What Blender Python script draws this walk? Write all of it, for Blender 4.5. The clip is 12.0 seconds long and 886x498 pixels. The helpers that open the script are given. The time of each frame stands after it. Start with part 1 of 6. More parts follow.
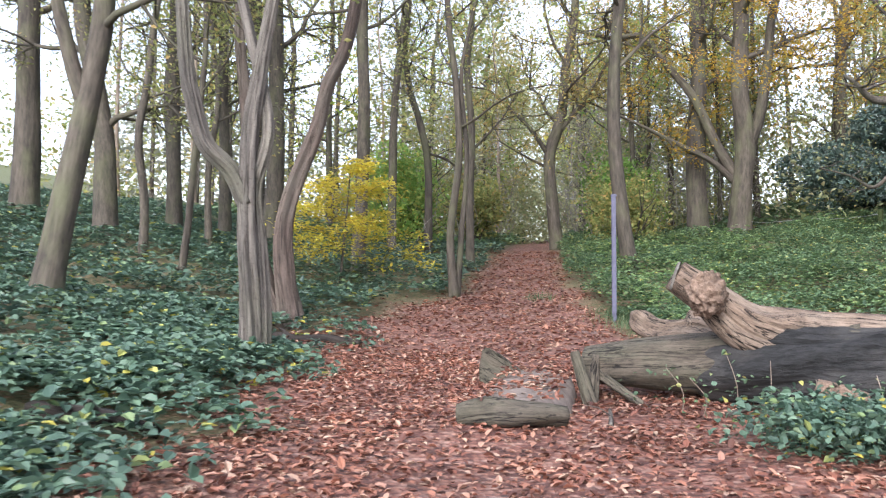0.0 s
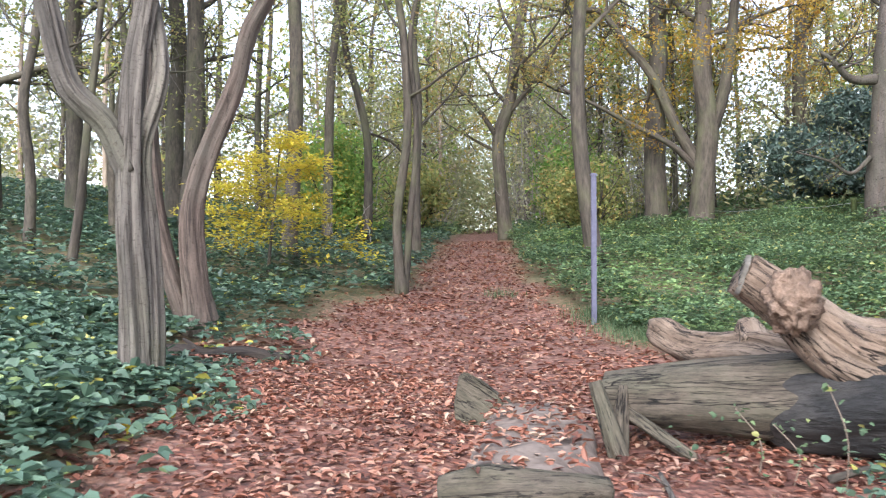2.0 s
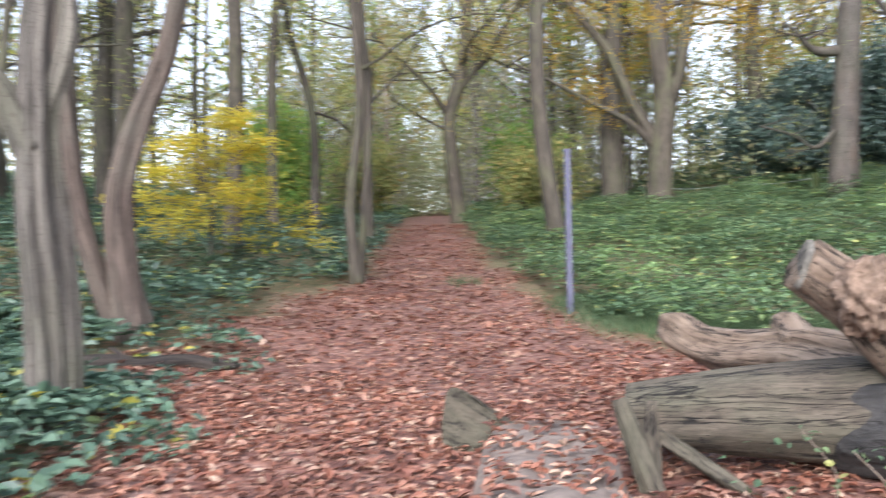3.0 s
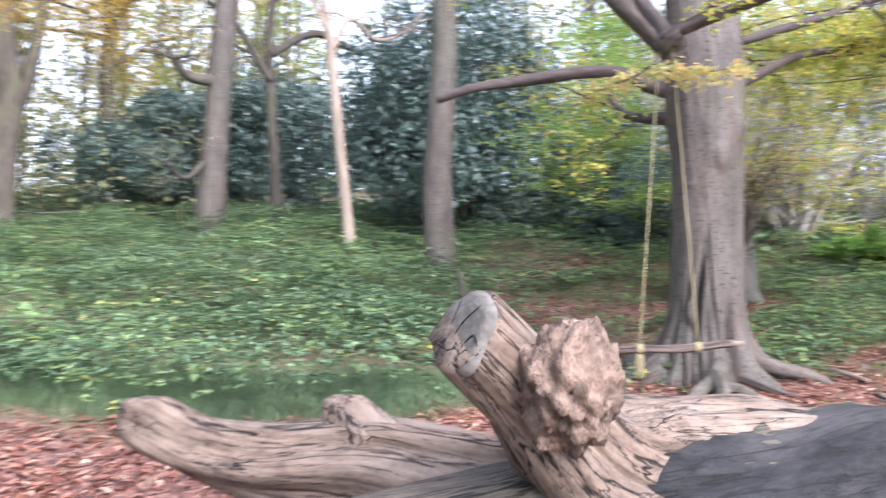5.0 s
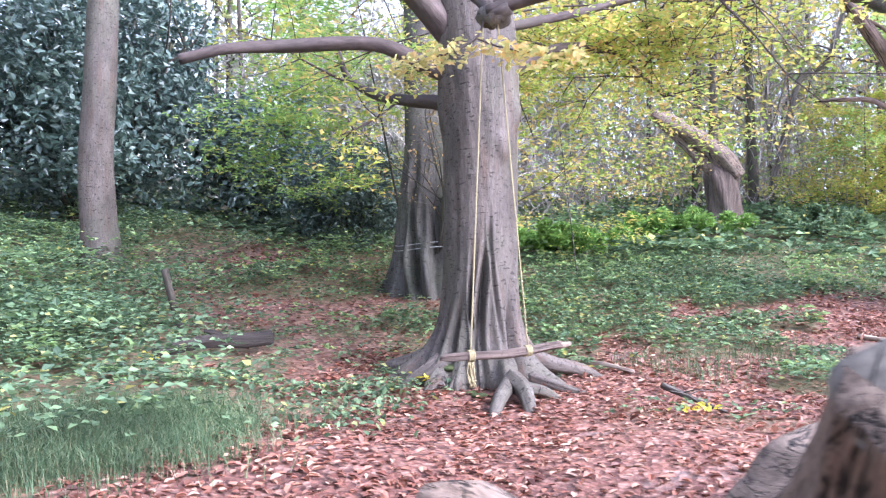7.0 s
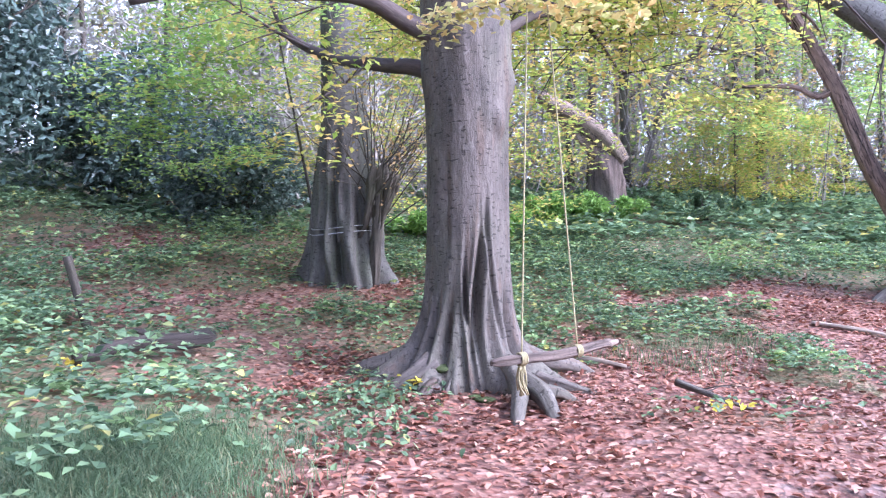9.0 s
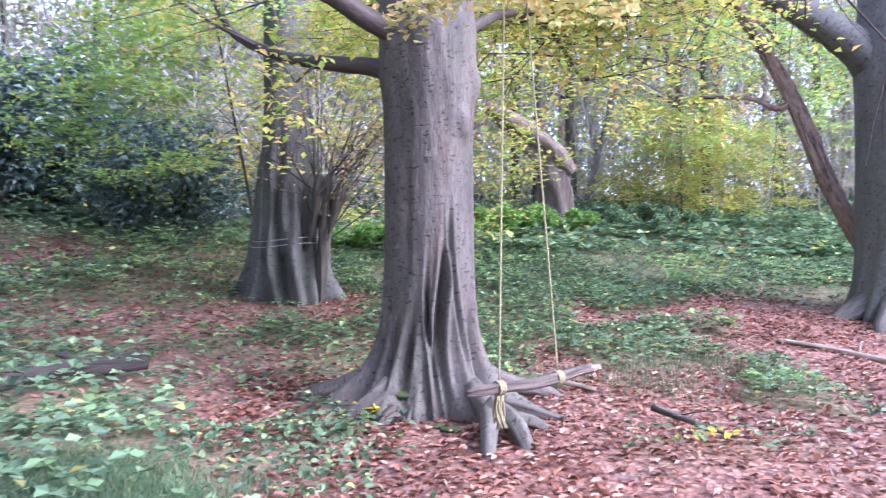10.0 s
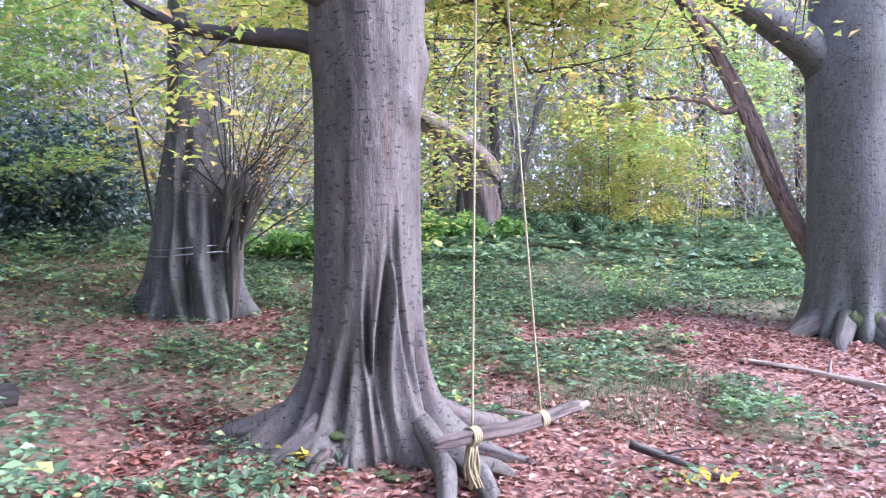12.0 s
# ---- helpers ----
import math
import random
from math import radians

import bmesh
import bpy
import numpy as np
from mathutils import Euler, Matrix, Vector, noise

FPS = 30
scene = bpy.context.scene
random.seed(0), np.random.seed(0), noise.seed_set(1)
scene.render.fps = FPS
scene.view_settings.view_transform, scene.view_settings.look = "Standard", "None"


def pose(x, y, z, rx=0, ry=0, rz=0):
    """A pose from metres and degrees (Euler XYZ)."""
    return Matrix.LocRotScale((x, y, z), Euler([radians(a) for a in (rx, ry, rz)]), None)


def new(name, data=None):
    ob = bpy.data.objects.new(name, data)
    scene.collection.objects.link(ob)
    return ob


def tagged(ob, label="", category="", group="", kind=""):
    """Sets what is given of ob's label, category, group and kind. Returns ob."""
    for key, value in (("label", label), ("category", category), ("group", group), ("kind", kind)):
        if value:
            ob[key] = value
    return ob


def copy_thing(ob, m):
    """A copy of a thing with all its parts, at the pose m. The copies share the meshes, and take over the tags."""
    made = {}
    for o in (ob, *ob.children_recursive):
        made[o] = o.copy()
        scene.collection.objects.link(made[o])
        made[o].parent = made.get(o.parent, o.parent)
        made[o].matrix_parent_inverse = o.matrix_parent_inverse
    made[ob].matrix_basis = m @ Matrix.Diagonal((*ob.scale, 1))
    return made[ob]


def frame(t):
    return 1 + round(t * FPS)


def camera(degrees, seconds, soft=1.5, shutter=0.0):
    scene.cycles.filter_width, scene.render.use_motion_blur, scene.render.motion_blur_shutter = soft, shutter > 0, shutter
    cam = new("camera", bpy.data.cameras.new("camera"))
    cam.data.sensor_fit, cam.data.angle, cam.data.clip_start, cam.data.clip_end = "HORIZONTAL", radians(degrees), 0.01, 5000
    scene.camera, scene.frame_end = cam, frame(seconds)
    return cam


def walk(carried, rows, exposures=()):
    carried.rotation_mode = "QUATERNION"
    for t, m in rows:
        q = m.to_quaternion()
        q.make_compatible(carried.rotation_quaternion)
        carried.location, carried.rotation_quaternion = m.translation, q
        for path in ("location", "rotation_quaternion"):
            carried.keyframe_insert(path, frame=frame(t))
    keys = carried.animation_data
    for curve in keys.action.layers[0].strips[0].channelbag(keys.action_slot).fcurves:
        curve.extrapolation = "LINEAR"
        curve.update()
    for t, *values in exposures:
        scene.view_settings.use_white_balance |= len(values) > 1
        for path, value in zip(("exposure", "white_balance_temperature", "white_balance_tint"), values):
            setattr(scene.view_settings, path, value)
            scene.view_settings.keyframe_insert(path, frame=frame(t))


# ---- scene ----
cam = camera(53.1, 12.0, soft=1.2, shutter=0.5)
METRES, EYE, TILT = 13.5, 1.35, 2.2
ROWS = [
    (0.0, 0.0000, 0.0000, 0.0000, 0.00, 0.00, -0.00),
    (0.5, 0.0003, 0.0548, 0.0001, -1.26, -0.32, -0.56),
    (1.0, -0.0004, 0.1090, -0.0006, -2.44, -0.20, 0.30),
    (1.5, -0.0105, 0.1605, -0.0011, -2.95, -0.35, -0.24),
    (2.0, -0.0166, 0.2087, -0.0024, -4.25, -0.60, -0.21),
    (2.5, -0.0239, 0.2577, -0.0030, -3.72, -1.28, 0.74),
    (3.0, -0.0276, 0.3060, 0.0001, -7.85, -1.76, 0.85),
    (3.2, -0.0289, 0.3234, 0.0012, -13.07, -1.36, 0.64),
    (4.8, -0.0045, 0.4926, -0.0019, -44.15, 0.78, -1.85),
    (5.0, -0.0014, 0.5138, -0.0023, -49.77, 0.74, -1.85),
    (5.5, 0.0031, 0.5577, 0.0018, -58.69, 2.39, -1.81),
    (6.0, 0.0073, 0.6039, 0.0021, -63.94, 3.57, -2.67),
    (6.5, 0.0099, 0.6484, 0.0022, -72.23, 1.99, -3.19),
    (7.0, 0.0168, 0.6899, -0.0000, -76.28, 0.70, -1.47),
    (7.2, 0.0231, 0.7039, -0.0001, -76.90, 0.59, -1.64),
    (8.8, 0.0734, 0.8163, -0.0006, -86.97, -0.33, -1.61),
    (9.0, 0.0797, 0.8303, -0.0007, -88.36, -0.08, -1.57),
    (9.5, 0.1059, 0.8402, 0.0007, -89.69, 0.10, -1.23),
    (10.0, 0.1289, 0.8478, 0.0010, -92.56, 0.79, -1.74),
    (10.5, 0.1554, 0.8561, 0.0005, -96.44, 1.30, -1.96),
    (11.0, 0.1831, 0.8567, 0.0005, -96.97, 1.48, -1.55),
    (11.5, 0.2079, 0.8596, -0.0014, -97.20, 1.52, -1.59),
    (12.0, 0.2235, 0.8616, 0.0007, -98.43, 1.72, -1.84),
]
walk(cam, [(t, pose(0, 0, EYE, TILT) @ pose(METRES * x, METRES * y, METRES * z, 90 + pitch, roll, yaw))
           for t, x, y, z, yaw, pitch, roll in ROWS], exposures=[(0.0, 1.68, 6250, 14), (2.0, 1.8, 6250, 13), (3.2, 1.8, 6250, 13), (5.5, 2.42, 5850, 23), (7.0, 2.58, 5600, 26), (9.0, 2.54, 5320, 29), (12.0, 2.49, 5320, 30)])

# ---- world and light: bright overcast ----
world = bpy.data.worlds.new("overcast")
scene.world = world
world.use_nodes = True
wn, wl = world.node_tree.nodes, world.node_tree.links
sky = wn.new("ShaderNodeTexSky")
sky.sky_type, sky.sun_disc = "NISHITA", False
sky.sun_elevation, sky.sun_rotation = radians(38), radians(200)
sky.air_density, sky.dust_density = 1.0, 1.2
cloud = wn.new("ShaderNodeHueSaturation")
cloud.inputs["Saturation"].default_value = 0.55
wl.new(sky.outputs[0], cloud.inputs["Color"])
wl.new(cloud.outputs[0], wn["Background"].inputs[0])
wn["Background"].inputs[1].default_value = 0.15
sun = new("sun", bpy.data.lights.new("sun", "SUN"))
sun.data.energy, sun.data.angle, sun.data.color = 1.5, radians(40), (1.0, 0.98, 0.95)
sun.rotation_euler = (radians(52), 0, radians(-20))
scene.view_settings.exposure = 0.0


# ---- materials ----
def material(name):
    m = bpy.data.materials.new(name)
    m.use_nodes = True
    return m, m.node_tree.nodes, m.node_tree.links, m.node_tree.nodes["Principled BSDF"]


def ramp(nodes, stops):
    r = nodes.new("ShaderNodeValToRGB")
    el = r.color_ramp.elements
    while len(el) < len(stops):
        el.new(0.5)
    for e, (p, c) in zip(el, stops):
        e.position, e.color = p, (*c, 1)
    return r


def tex_noise(nodes, links, coord, scale, detail=6, rough=0.6, stretch=(1, 1, 1)):
    mp = nodes.new("ShaderNodeMapping")
    mp.inputs["Scale"].default_value = stretch
    links.new(coord, mp.inputs[0])
    n = nodes.new("ShaderNodeTexNoise")
    n.inputs["Scale"].default_value, n.inputs["Detail"].default_value, n.inputs["Roughness"].default_value = scale, detail, rough
    links.new(mp.outputs[0], n.inputs["Vector"])
    return n


def mix(nodes, links, fac, a, b, blend="MIX"):
    n = nodes.new("ShaderNodeMix")
    n.data_type, n.blend_type = "RGBA", blend
    for sock, v in ((n.inputs[0], fac), (n.inputs[6], a), (n.inputs[7], b)):
        if isinstance(v, (float, int)):
            sock.default_value = v
        elif isinstance(v, tuple):
            sock.default_value = (*v, 1)
        else:
            links.new(v, sock)
    return n.outputs[2]


def bumped(nodes, links, bsdf, height, strength, distance, before=None):
    b = nodes.new("ShaderNodeBump")
    b.inputs["Strength"].default_value, b.inputs["Distance"].default_value = strength, distance
    links.new(height, b.inputs["Height"])
    if before:
        links.new(before.outputs[0], b.inputs["Normal"])
    links.new(b.outputs[0], bsdf.inputs["Normal"])
    return b


def bark(name, dark, light, moss=(0.10, 0.13, 0.05), mossy=0.35, stretch=0.18, scale=22.0, depth=0.02, rough=0.85, cracks=0.0, flecks=0.0):
    """Bark or weathered timber: grain runs along the 'grain' attribute's z."""
    m, n, l, b = material(name)
    at = n.new("ShaderNodeAttribute")
    at.attribute_name = "grain"
    g = at.outputs["Vector"]
    fine = tex_noise(n, l, g, scale, 8, 0.65, (1, 1, stretch))
    ridge = tex_noise(n, l, g, scale * 0.35, 4, 0.55, (1, 1, stretch * 0.8))
    patch = tex_noise(n, l, g, 1.7, 5, 0.6, (1, 1, 0.6))
    r1 = ramp(n, [(0.3, dark), (0.72, light)])
    l.new(fine.outputs[0], r1.inputs[0])
    r2 = ramp(n, [(0.32, (0.45, 0.45, 0.45)), (0.6, (1.05, 1.05, 1.05))])
    l.new(ridge.outputs[0], r2.inputs[0])
    c = mix(n, l, 0.8, r1.outputs[0], r2.outputs[0], "MULTIPLY")
    r3 = ramp(n, [(0.48, (0, 0, 0)), (0.68, (1, 1, 1))])
    l.new(patch.outputs[0], r3.inputs[0])
    sc = n.new("ShaderNodeMath")
    sc.operation = "MULTIPLY"
    sc.inputs[1].default_value = mossy
    l.new(r3.outputs[0], sc.inputs[0])
    c = mix(n, l, sc.outputs[0], c, moss)
    if cracks:
        ck = tex_noise(n, l, g, 7.0, 3, 0.5, (1, 1, 0.07))
        rc = ramp(n, [(0.476, (1, 1, 1)), (0.49, (0.12, 0.09, 0.07)), (0.497, (0.12, 0.09, 0.07)), (0.515, (1, 1, 1))])
        l.new(ck.outputs[0], rc.inputs[0])
        c = mix(n, l, cracks, c, rc.outputs[0], "MULTIPLY")
    if flecks:
        fk = tex_noise(n, l, g, 24, 4, 0.6, (1, 1, 2.2))
        rk = ramp(n, [(0.56, (1, 1, 1)), (0.66, (0.4, 0.36, 0.33))])
        l.new(fk.outputs[0], rk.inputs[0])
        c = mix(n, l, flecks, c, rk.outputs[0], "MULTIPLY")
    info = n.new("ShaderNodeObjectInfo")
    v = n.new("ShaderNodeMapRange")
    v.inputs[3].default_value, v.inputs[4].default_value = 0.8, 1.15
    l.new(info.outputs["Random"], v.inputs[0])
    hs = n.new("ShaderNodeHueSaturation")
    l.new(v.outputs[0], hs.inputs["Value"])
    l.new(c, hs.inputs["Color"])
    l.new(hs.outputs[0], b.inputs["Base Color"])
    b.inputs["Roughness"].default_value = rough
    b1 = bumped(n, l, b, ridge.outputs[0], 0.7, depth * 2)
    bumped(n, l, b, fine.outputs[0], 0.6, depth, b1)
    return m


def smooth_bark(name, dark, light, tint, tinted=0.4, scar=(0.13, 0.075, 0.05), scarred=0.5):
    """Thin beech bark: cloudy tone, small dark dashes across, scratches and rubbed streaks along the trunk."""
    m, n, l, b = material(name)
    at = n.new("ShaderNodeAttribute")
    at.attribute_name = "grain"
    g = at.outputs["Vector"]
    cloudy = tex_noise(n, l, g, 4.5, 7, 0.62, (1, 1, 0.45))
    r1 = ramp(n, [(0.3, dark), (0.7, light)])
    l.new(cloudy.outputs[0], r1.inputs[0])
    c = r1.outputs[0]
    hue = tex_noise(n, l, g, 1.3, 4, 0.6, (1, 1, 0.5))
    r2 = ramp(n, [(0.45, (0, 0, 0)), (0.65, (tinted, tinted, tinted))])
    l.new(hue.outputs[0], r2.inputs[0])
    c = mix(n, l, r2.outputs[0], c, tint)
    streak = tex_noise(n, l, g, 9.0, 5, 0.6, (1, 1, 0.10))
    r3 = ramp(n, [(0.55, (0, 0, 0)), (0.64, (scarred, scarred, scarred))])
    l.new(streak.outputs[0], r3.inputs[0])
    c = mix(n, l, r3.outputs[0], c, scar)
    grain = tex_noise(n, l, g, 46, 5, 0.65, (1, 1, 0.35))
    r4 = ramp(n, [(0.33, (0.62, 0.61, 0.6)), (0.6, (1.08, 1.08, 1.08))])
    l.new(grain.outputs[0], r4.inputs[0])
    c = mix(n, l, 0.85, c, r4.outputs[0], "MULTIPLY")
    dash = tex_noise(n, l, g, 15, 2, 0.5, (1, 1, 2.6))
    r5 = ramp(n, [(0.61, (1, 1, 1)), (0.66, (0.25, 0.22, 0.2))])
    l.new(dash.outputs[0], r5.inputs[0])
    c = mix(n, l, 0.9, c, r5.outputs[0], "MULTIPLY")
    scratch = tex_noise(n, l, g, 26, 3, 0.5, (1, 1, 0.05))
    r6 = ramp(n, [(0.485, (1, 1, 1)), (0.497, (0.5, 0.47, 0.45)), (0.503, (0.5, 0.47, 0.45)), (0.515, (1, 1, 1))])
    l.new(scratch.outputs[0], r6.inputs[0])
    c = mix(n, l, 0.6, c, r6.outputs[0], "MULTIPLY")
    pale = tex_noise(n, l, g, 6.5, 6, 0.7)
    r7 = ramp(n, [(0.62, (0, 0, 0)), (0.72, (0.4, 0.4, 0.4))])
    l.new(pale.outputs[0], r7.inputs[0])
    c = mix(n, l, r7.outputs[0], c, (0.27, 0.25, 0.235))
    l.new(c, b.inputs["Base Color"])
    b.inputs["Roughness"].default_value = 0.75
    b1 = bumped(n, l, b, streak.outputs[0], 0.5, 0.03)
    b2 = bumped(n, l, b, grain.outputs[0], 0.5, 0.018, b1)
    bumped(n, l, b, r5.outputs[0], 0.4, 0.008, b2)
    return m


def timber(name, dark, light, weather, weathered=0.5, depth=0.02):
    """Old barkless wood: fine long fibres, drying cracks at two widths, grey weathering."""
    m, n, l, b = material(name)
    at = n.new("ShaderNodeAttribute")
    at.attribute_name = "grain"
    g = at.outputs["Vector"]
    fibre = tex_noise(n, l, g, 62, 7, 0.7, (1, 1, 0.045))
    r1 = ramp(n, [(0.32, dark), (0.66, light)])
    l.new(fibre.outputs[0], r1.inputs[0])
    c = r1.outputs[0]
    cloudy = tex_noise(n, l, g, 3.2, 6, 0.65, (1, 1, 0.5))
    r2 = ramp(n, [(0.42, (0, 0, 0)), (0.66, (weathered, weathered, weathered))])
    l.new(cloudy.outputs[0], r2.inputs[0])
    c = mix(n, l, r2.outputs[0], c, weather)
    spot = tex_noise(n, l, g, 17, 6, 0.7, (1, 1, 0.4))
    r3 = ramp(n, [(0.34, (0.5, 0.48, 0.46)), (0.56, (1.06, 1.05, 1.04))])
    l.new(spot.outputs[0], r3.inputs[0])
    c = mix(n, l, 0.8, c, r3.outputs[0], "MULTIPLY")
    last = None
    for size, run, w, k in ((5.5, 0.06, 0.006, 1.0), (13.0, 0.05, 0.006, 0.85), (30.0, 0.06, 0.006, 0.4)):
        ck = tex_noise(n, l, g, size, 4, 0.55, (1, 1, run))
        rc = ramp(n, [(0.5 - 2.2 * w, (1, 1, 1)), (0.5 - w, (0.07, 0.055, 0.045)), (0.5 + w * 0.4, (0.07, 0.055, 0.045)), (0.5 + 2.0 * w, (1, 1, 1))])
        l.new(ck.outputs[0], rc.inputs[0])
        c = mix(n, l, k, c, rc.outputs[0], "MULTIPLY")
        last = bumped(n, l, b, rc.outputs[0], 0.7 * k, depth, last)
    l.new(c, b.inputs["Base Color"])
    b.inputs["Roughness"].default_value = 0.85
    bumped(n, l, b, fibre.outputs[0], 0.55, depth * 0.7, last)
    return m


def leafy(name, stops, rough=0.5, through_light=0.35, gloss=0.4):
    """Leaves: colour varies from leaf to leaf, with some light coming through."""
    m, n, l, b = material(name)
    geo = n.new("ShaderNodeNewGeometry")
    r = ramp(n, stops)
    l.new(geo.outputs["Random Per Island"], r.inputs[0])
    tc = n.new("ShaderNodeTexCoord")
    big = tex_noise(n, l, tc.outputs["Object"], 0.9, 3)
    r2 = ramp(n, [(0.35, (0.72, 0.72, 0.72)), (0.68, (1.15, 1.15, 1.1))])
    l.new(big.outputs[0], r2.inputs[0])
    c = mix(n, l, 1.0, r.outputs[0], r2.outputs[0], "MULTIPLY")
    l.new(c, b.inputs["Base Color"])
    b.inputs["Roughness"].default_value = rough
    b.inputs["Specular IOR Level"].default_value = gloss
    tr = n.new("ShaderNodeBsdfTranslucent")
    l.new(c, tr.inputs[0])
    mx = n.new("ShaderNodeMixShader")
    mx.inputs[0].default_value = through_light
    l.new(b.outputs[0], mx.inputs[1])
    l.new(tr.outputs[0], mx.inputs[2])
    l.new(mx.outputs[0], n["Material Output"].inputs[0])
    return m


def plain(name, dark, light, scale=30.0, rough=0.6, metal=0.0, bump=0.003):
    m, n, l, b = material(name)
    tc = n.new("ShaderNodeTexCoord")
    t = tex_noise(n, l, tc.outputs["Object"], scale)
    r = ramp(n, [(0.3, dark), (0.7, light)])
    l.new(t.outputs[0], r.inputs[0])
    l.new(r.outputs[0], b.inputs["Base Color"])
    b.inputs["Roughness"].default_value, b.inputs["Metallic"].default_value = rough, metal
    bumped(n, l, b, t.outputs[0], 0.5, bump)
    return m


BARK_BEECH = smooth_bark("bark_beech", (0.056, 0.046, 0.039), (0.142, 0.118, 0.101), (0.10, 0.100, 0.070), 0.6, (0.10, 0.062, 0.042), 0.6)
BARK_GREAT = smooth_bark("bark_great_beech", (0.078, 0.074, 0.066), (0.150, 0.145, 0.130), (0.095, 0.105, 0.075), 0.6, scarred=0.15)
BARK_POLLARD = smooth_bark("bark_pollard", (0.060, 0.054, 0.047), (0.135, 0.124, 0.110), (0.075, 0.088, 0.050), 0.7, (0.05, 0.04, 0.035), 0.5)
BARK_LIMB = bark("bark_limb", (0.05, 0.036, 0.032), (0.14, 0.105, 0.095), (0.12, 0.11, 0.09), 0.4, 0.3, 18, 0.014)
BARK_MOSSY = bark("bark_mossy", (0.060, 0.051, 0.043), (0.170, 0.149, 0.123), (0.12, 0.135, 0.07), 0.6, 0.15, 18, 0.03, cracks=0.5, flecks=0.4)
BARK_GREY = bark("bark_grey", (0.090, 0.075, 0.066), (0.221, 0.197, 0.168), (0.17, 0.17, 0.11), 0.4, 0.14, 22, 0.04, cracks=0.6, flecks=0.7)
BARK_RED = bark("bark_red", (0.062, 0.044, 0.035), (0.205, 0.150, 0.122), (0.17, 0.155, 0.125), 0.5, 0.12, 24, 0.025, cracks=0.6, flecks=0.6)
BARK_DARK = bark("bark_dark", (0.038, 0.032, 0.025), (0.128, 0.106, 0.081), (0.10, 0.11, 0.05), 0.5, 0.3, 20, 0.02)
BARK_OAK = bark("bark_oak", (0.041, 0.033, 0.025), (0.130, 0.107, 0.083), (0.13, 0.14, 0.07), 0.5, 0.2, 14, 0.03)
BARK_PALE = bark("bark_pale", (0.203, 0.148, 0.109), (0.429, 0.351, 0.281), (0.3, 0.25, 0.18), 0.3, 0.1, 20, 0.01)
BARK_WHITE = bark("bark_white", (0.25, 0.22, 0.2), (0.62, 0.58, 0.54), (0.1, 0.09, 0.08), 0.5, 1.6, 8, 0.008)
DEADWOOD = timber("deadwood", (0.125, 0.085, 0.060), (0.265, 0.195, 0.145), (0.25, 0.205, 0.165), 0.6, 0.02)
DEADWOOD_GREY = timber("deadwood_grey", (0.050, 0.040, 0.029), (0.128, 0.106, 0.080), (0.095, 0.096, 0.062), 0.6)
CHAR = bark("charcoal", (0.004, 0.004, 0.004), (0.03, 0.03, 0.031), (0.10, 0.092, 0.085), 0.5, 0.35, 24, 0.05, 0.95, cracks=0.8)
CUT = bark("cut_wood", (0.125, 0.112, 0.095), (0.235, 0.215, 0.182), (0.25, 0.24, 0.2), 0.3, 0.5, 40, 0.004)
BURR = bark("burr_wood", (0.10, 0.06, 0.04), (0.38, 0.265, 0.195), (0.31, 0.22, 0.16), 0.3, 1.0, 30, 0.05)
MOSS = plain("moss", (0.03, 0.045, 0.012), (0.075, 0.095, 0.03), 60, 0.95, 0, 0.03)
ROPE = plain("rope", (0.22, 0.185, 0.09), (0.38, 0.33, 0.19), 160, 0.85)
POST_PAINT = plain("post_paint", (0.08, 0.08, 0.125), (0.125, 0.125, 0.185), 12, 0.6)
BARK_ROTTEN = bark("bark_rotten", (0.018, 0.013, 0.011), (0.076, 0.059, 0.047), (0.05, 0.045, 0.03), 0.4, 0.1, 26, 0.03, cracks=0.5)
BARK_LEAN = timber("bark_lean", (0.15, 0.095, 0.070), (0.40, 0.29, 0.22), (0.11, 0.08, 0.065), 0.6)
WIRE = plain("wire", (0.3, 0.3, 0.3), (0.5, 0.5, 0.5), 40, 0.4, 0.7)

LITTER = leafy("beech_litter", [(0.0, (0.10, 0.042, 0.032)), (0.3, (0.235, 0.09, 0.06)), (0.6, (0.34, 0.15, 0.10)), (0.85, (0.42, 0.235, 0.17)), (1.0, (0.50, 0.36, 0.27))], 0.5, 0.12, 0.45)
BRAMBLE = leafy("bramble_leaves", [(0.0, (0.058, 0.105, 0.078)), (0.45, (0.105, 0.180, 0.128)), (0.9, (0.165, 0.255, 0.175)), (0.97, (0.25, 0.33, 0.13)), (1.0, (0.58, 0.48, 0.08))], 0.42, 0.28, 0.5)
UNDERGROWTH = leafy("undergrowth_leaves", [(0.0, (0.062, 0.112, 0.062)), (0.5, (0.145, 0.235, 0.125)), (0.92, (0.24, 0.355, 0.17)), (1.0, (0.50, 0.45, 0.14))], 0.5, 0.34, 0.4)
LUSH = leafy("lush_leaves", [(0.0, (0.12, 0.24, 0.06)), (1.0, (0.27, 0.45, 0.10))], 0.5, 0.45, 0.3)
HOLLY = leafy("holly_leaves", [(0.0, (0.052, 0.088, 0.078)), (0.7, (0.105, 0.162, 0.140)), (1.0, (0.19, 0.26, 0.22))], 0.33, 0.16, 0.6)
YELLOW = leafy("maple_leaves", [(0.0, (0.60, 0.54, 0.08)), (0.5, (0.78, 0.68, 0.10)), (0.85, (0.82, 0.60, 0.11)), (1.0, (0.50, 0.54, 0.11))], 0.5, 0.5, 0.3)
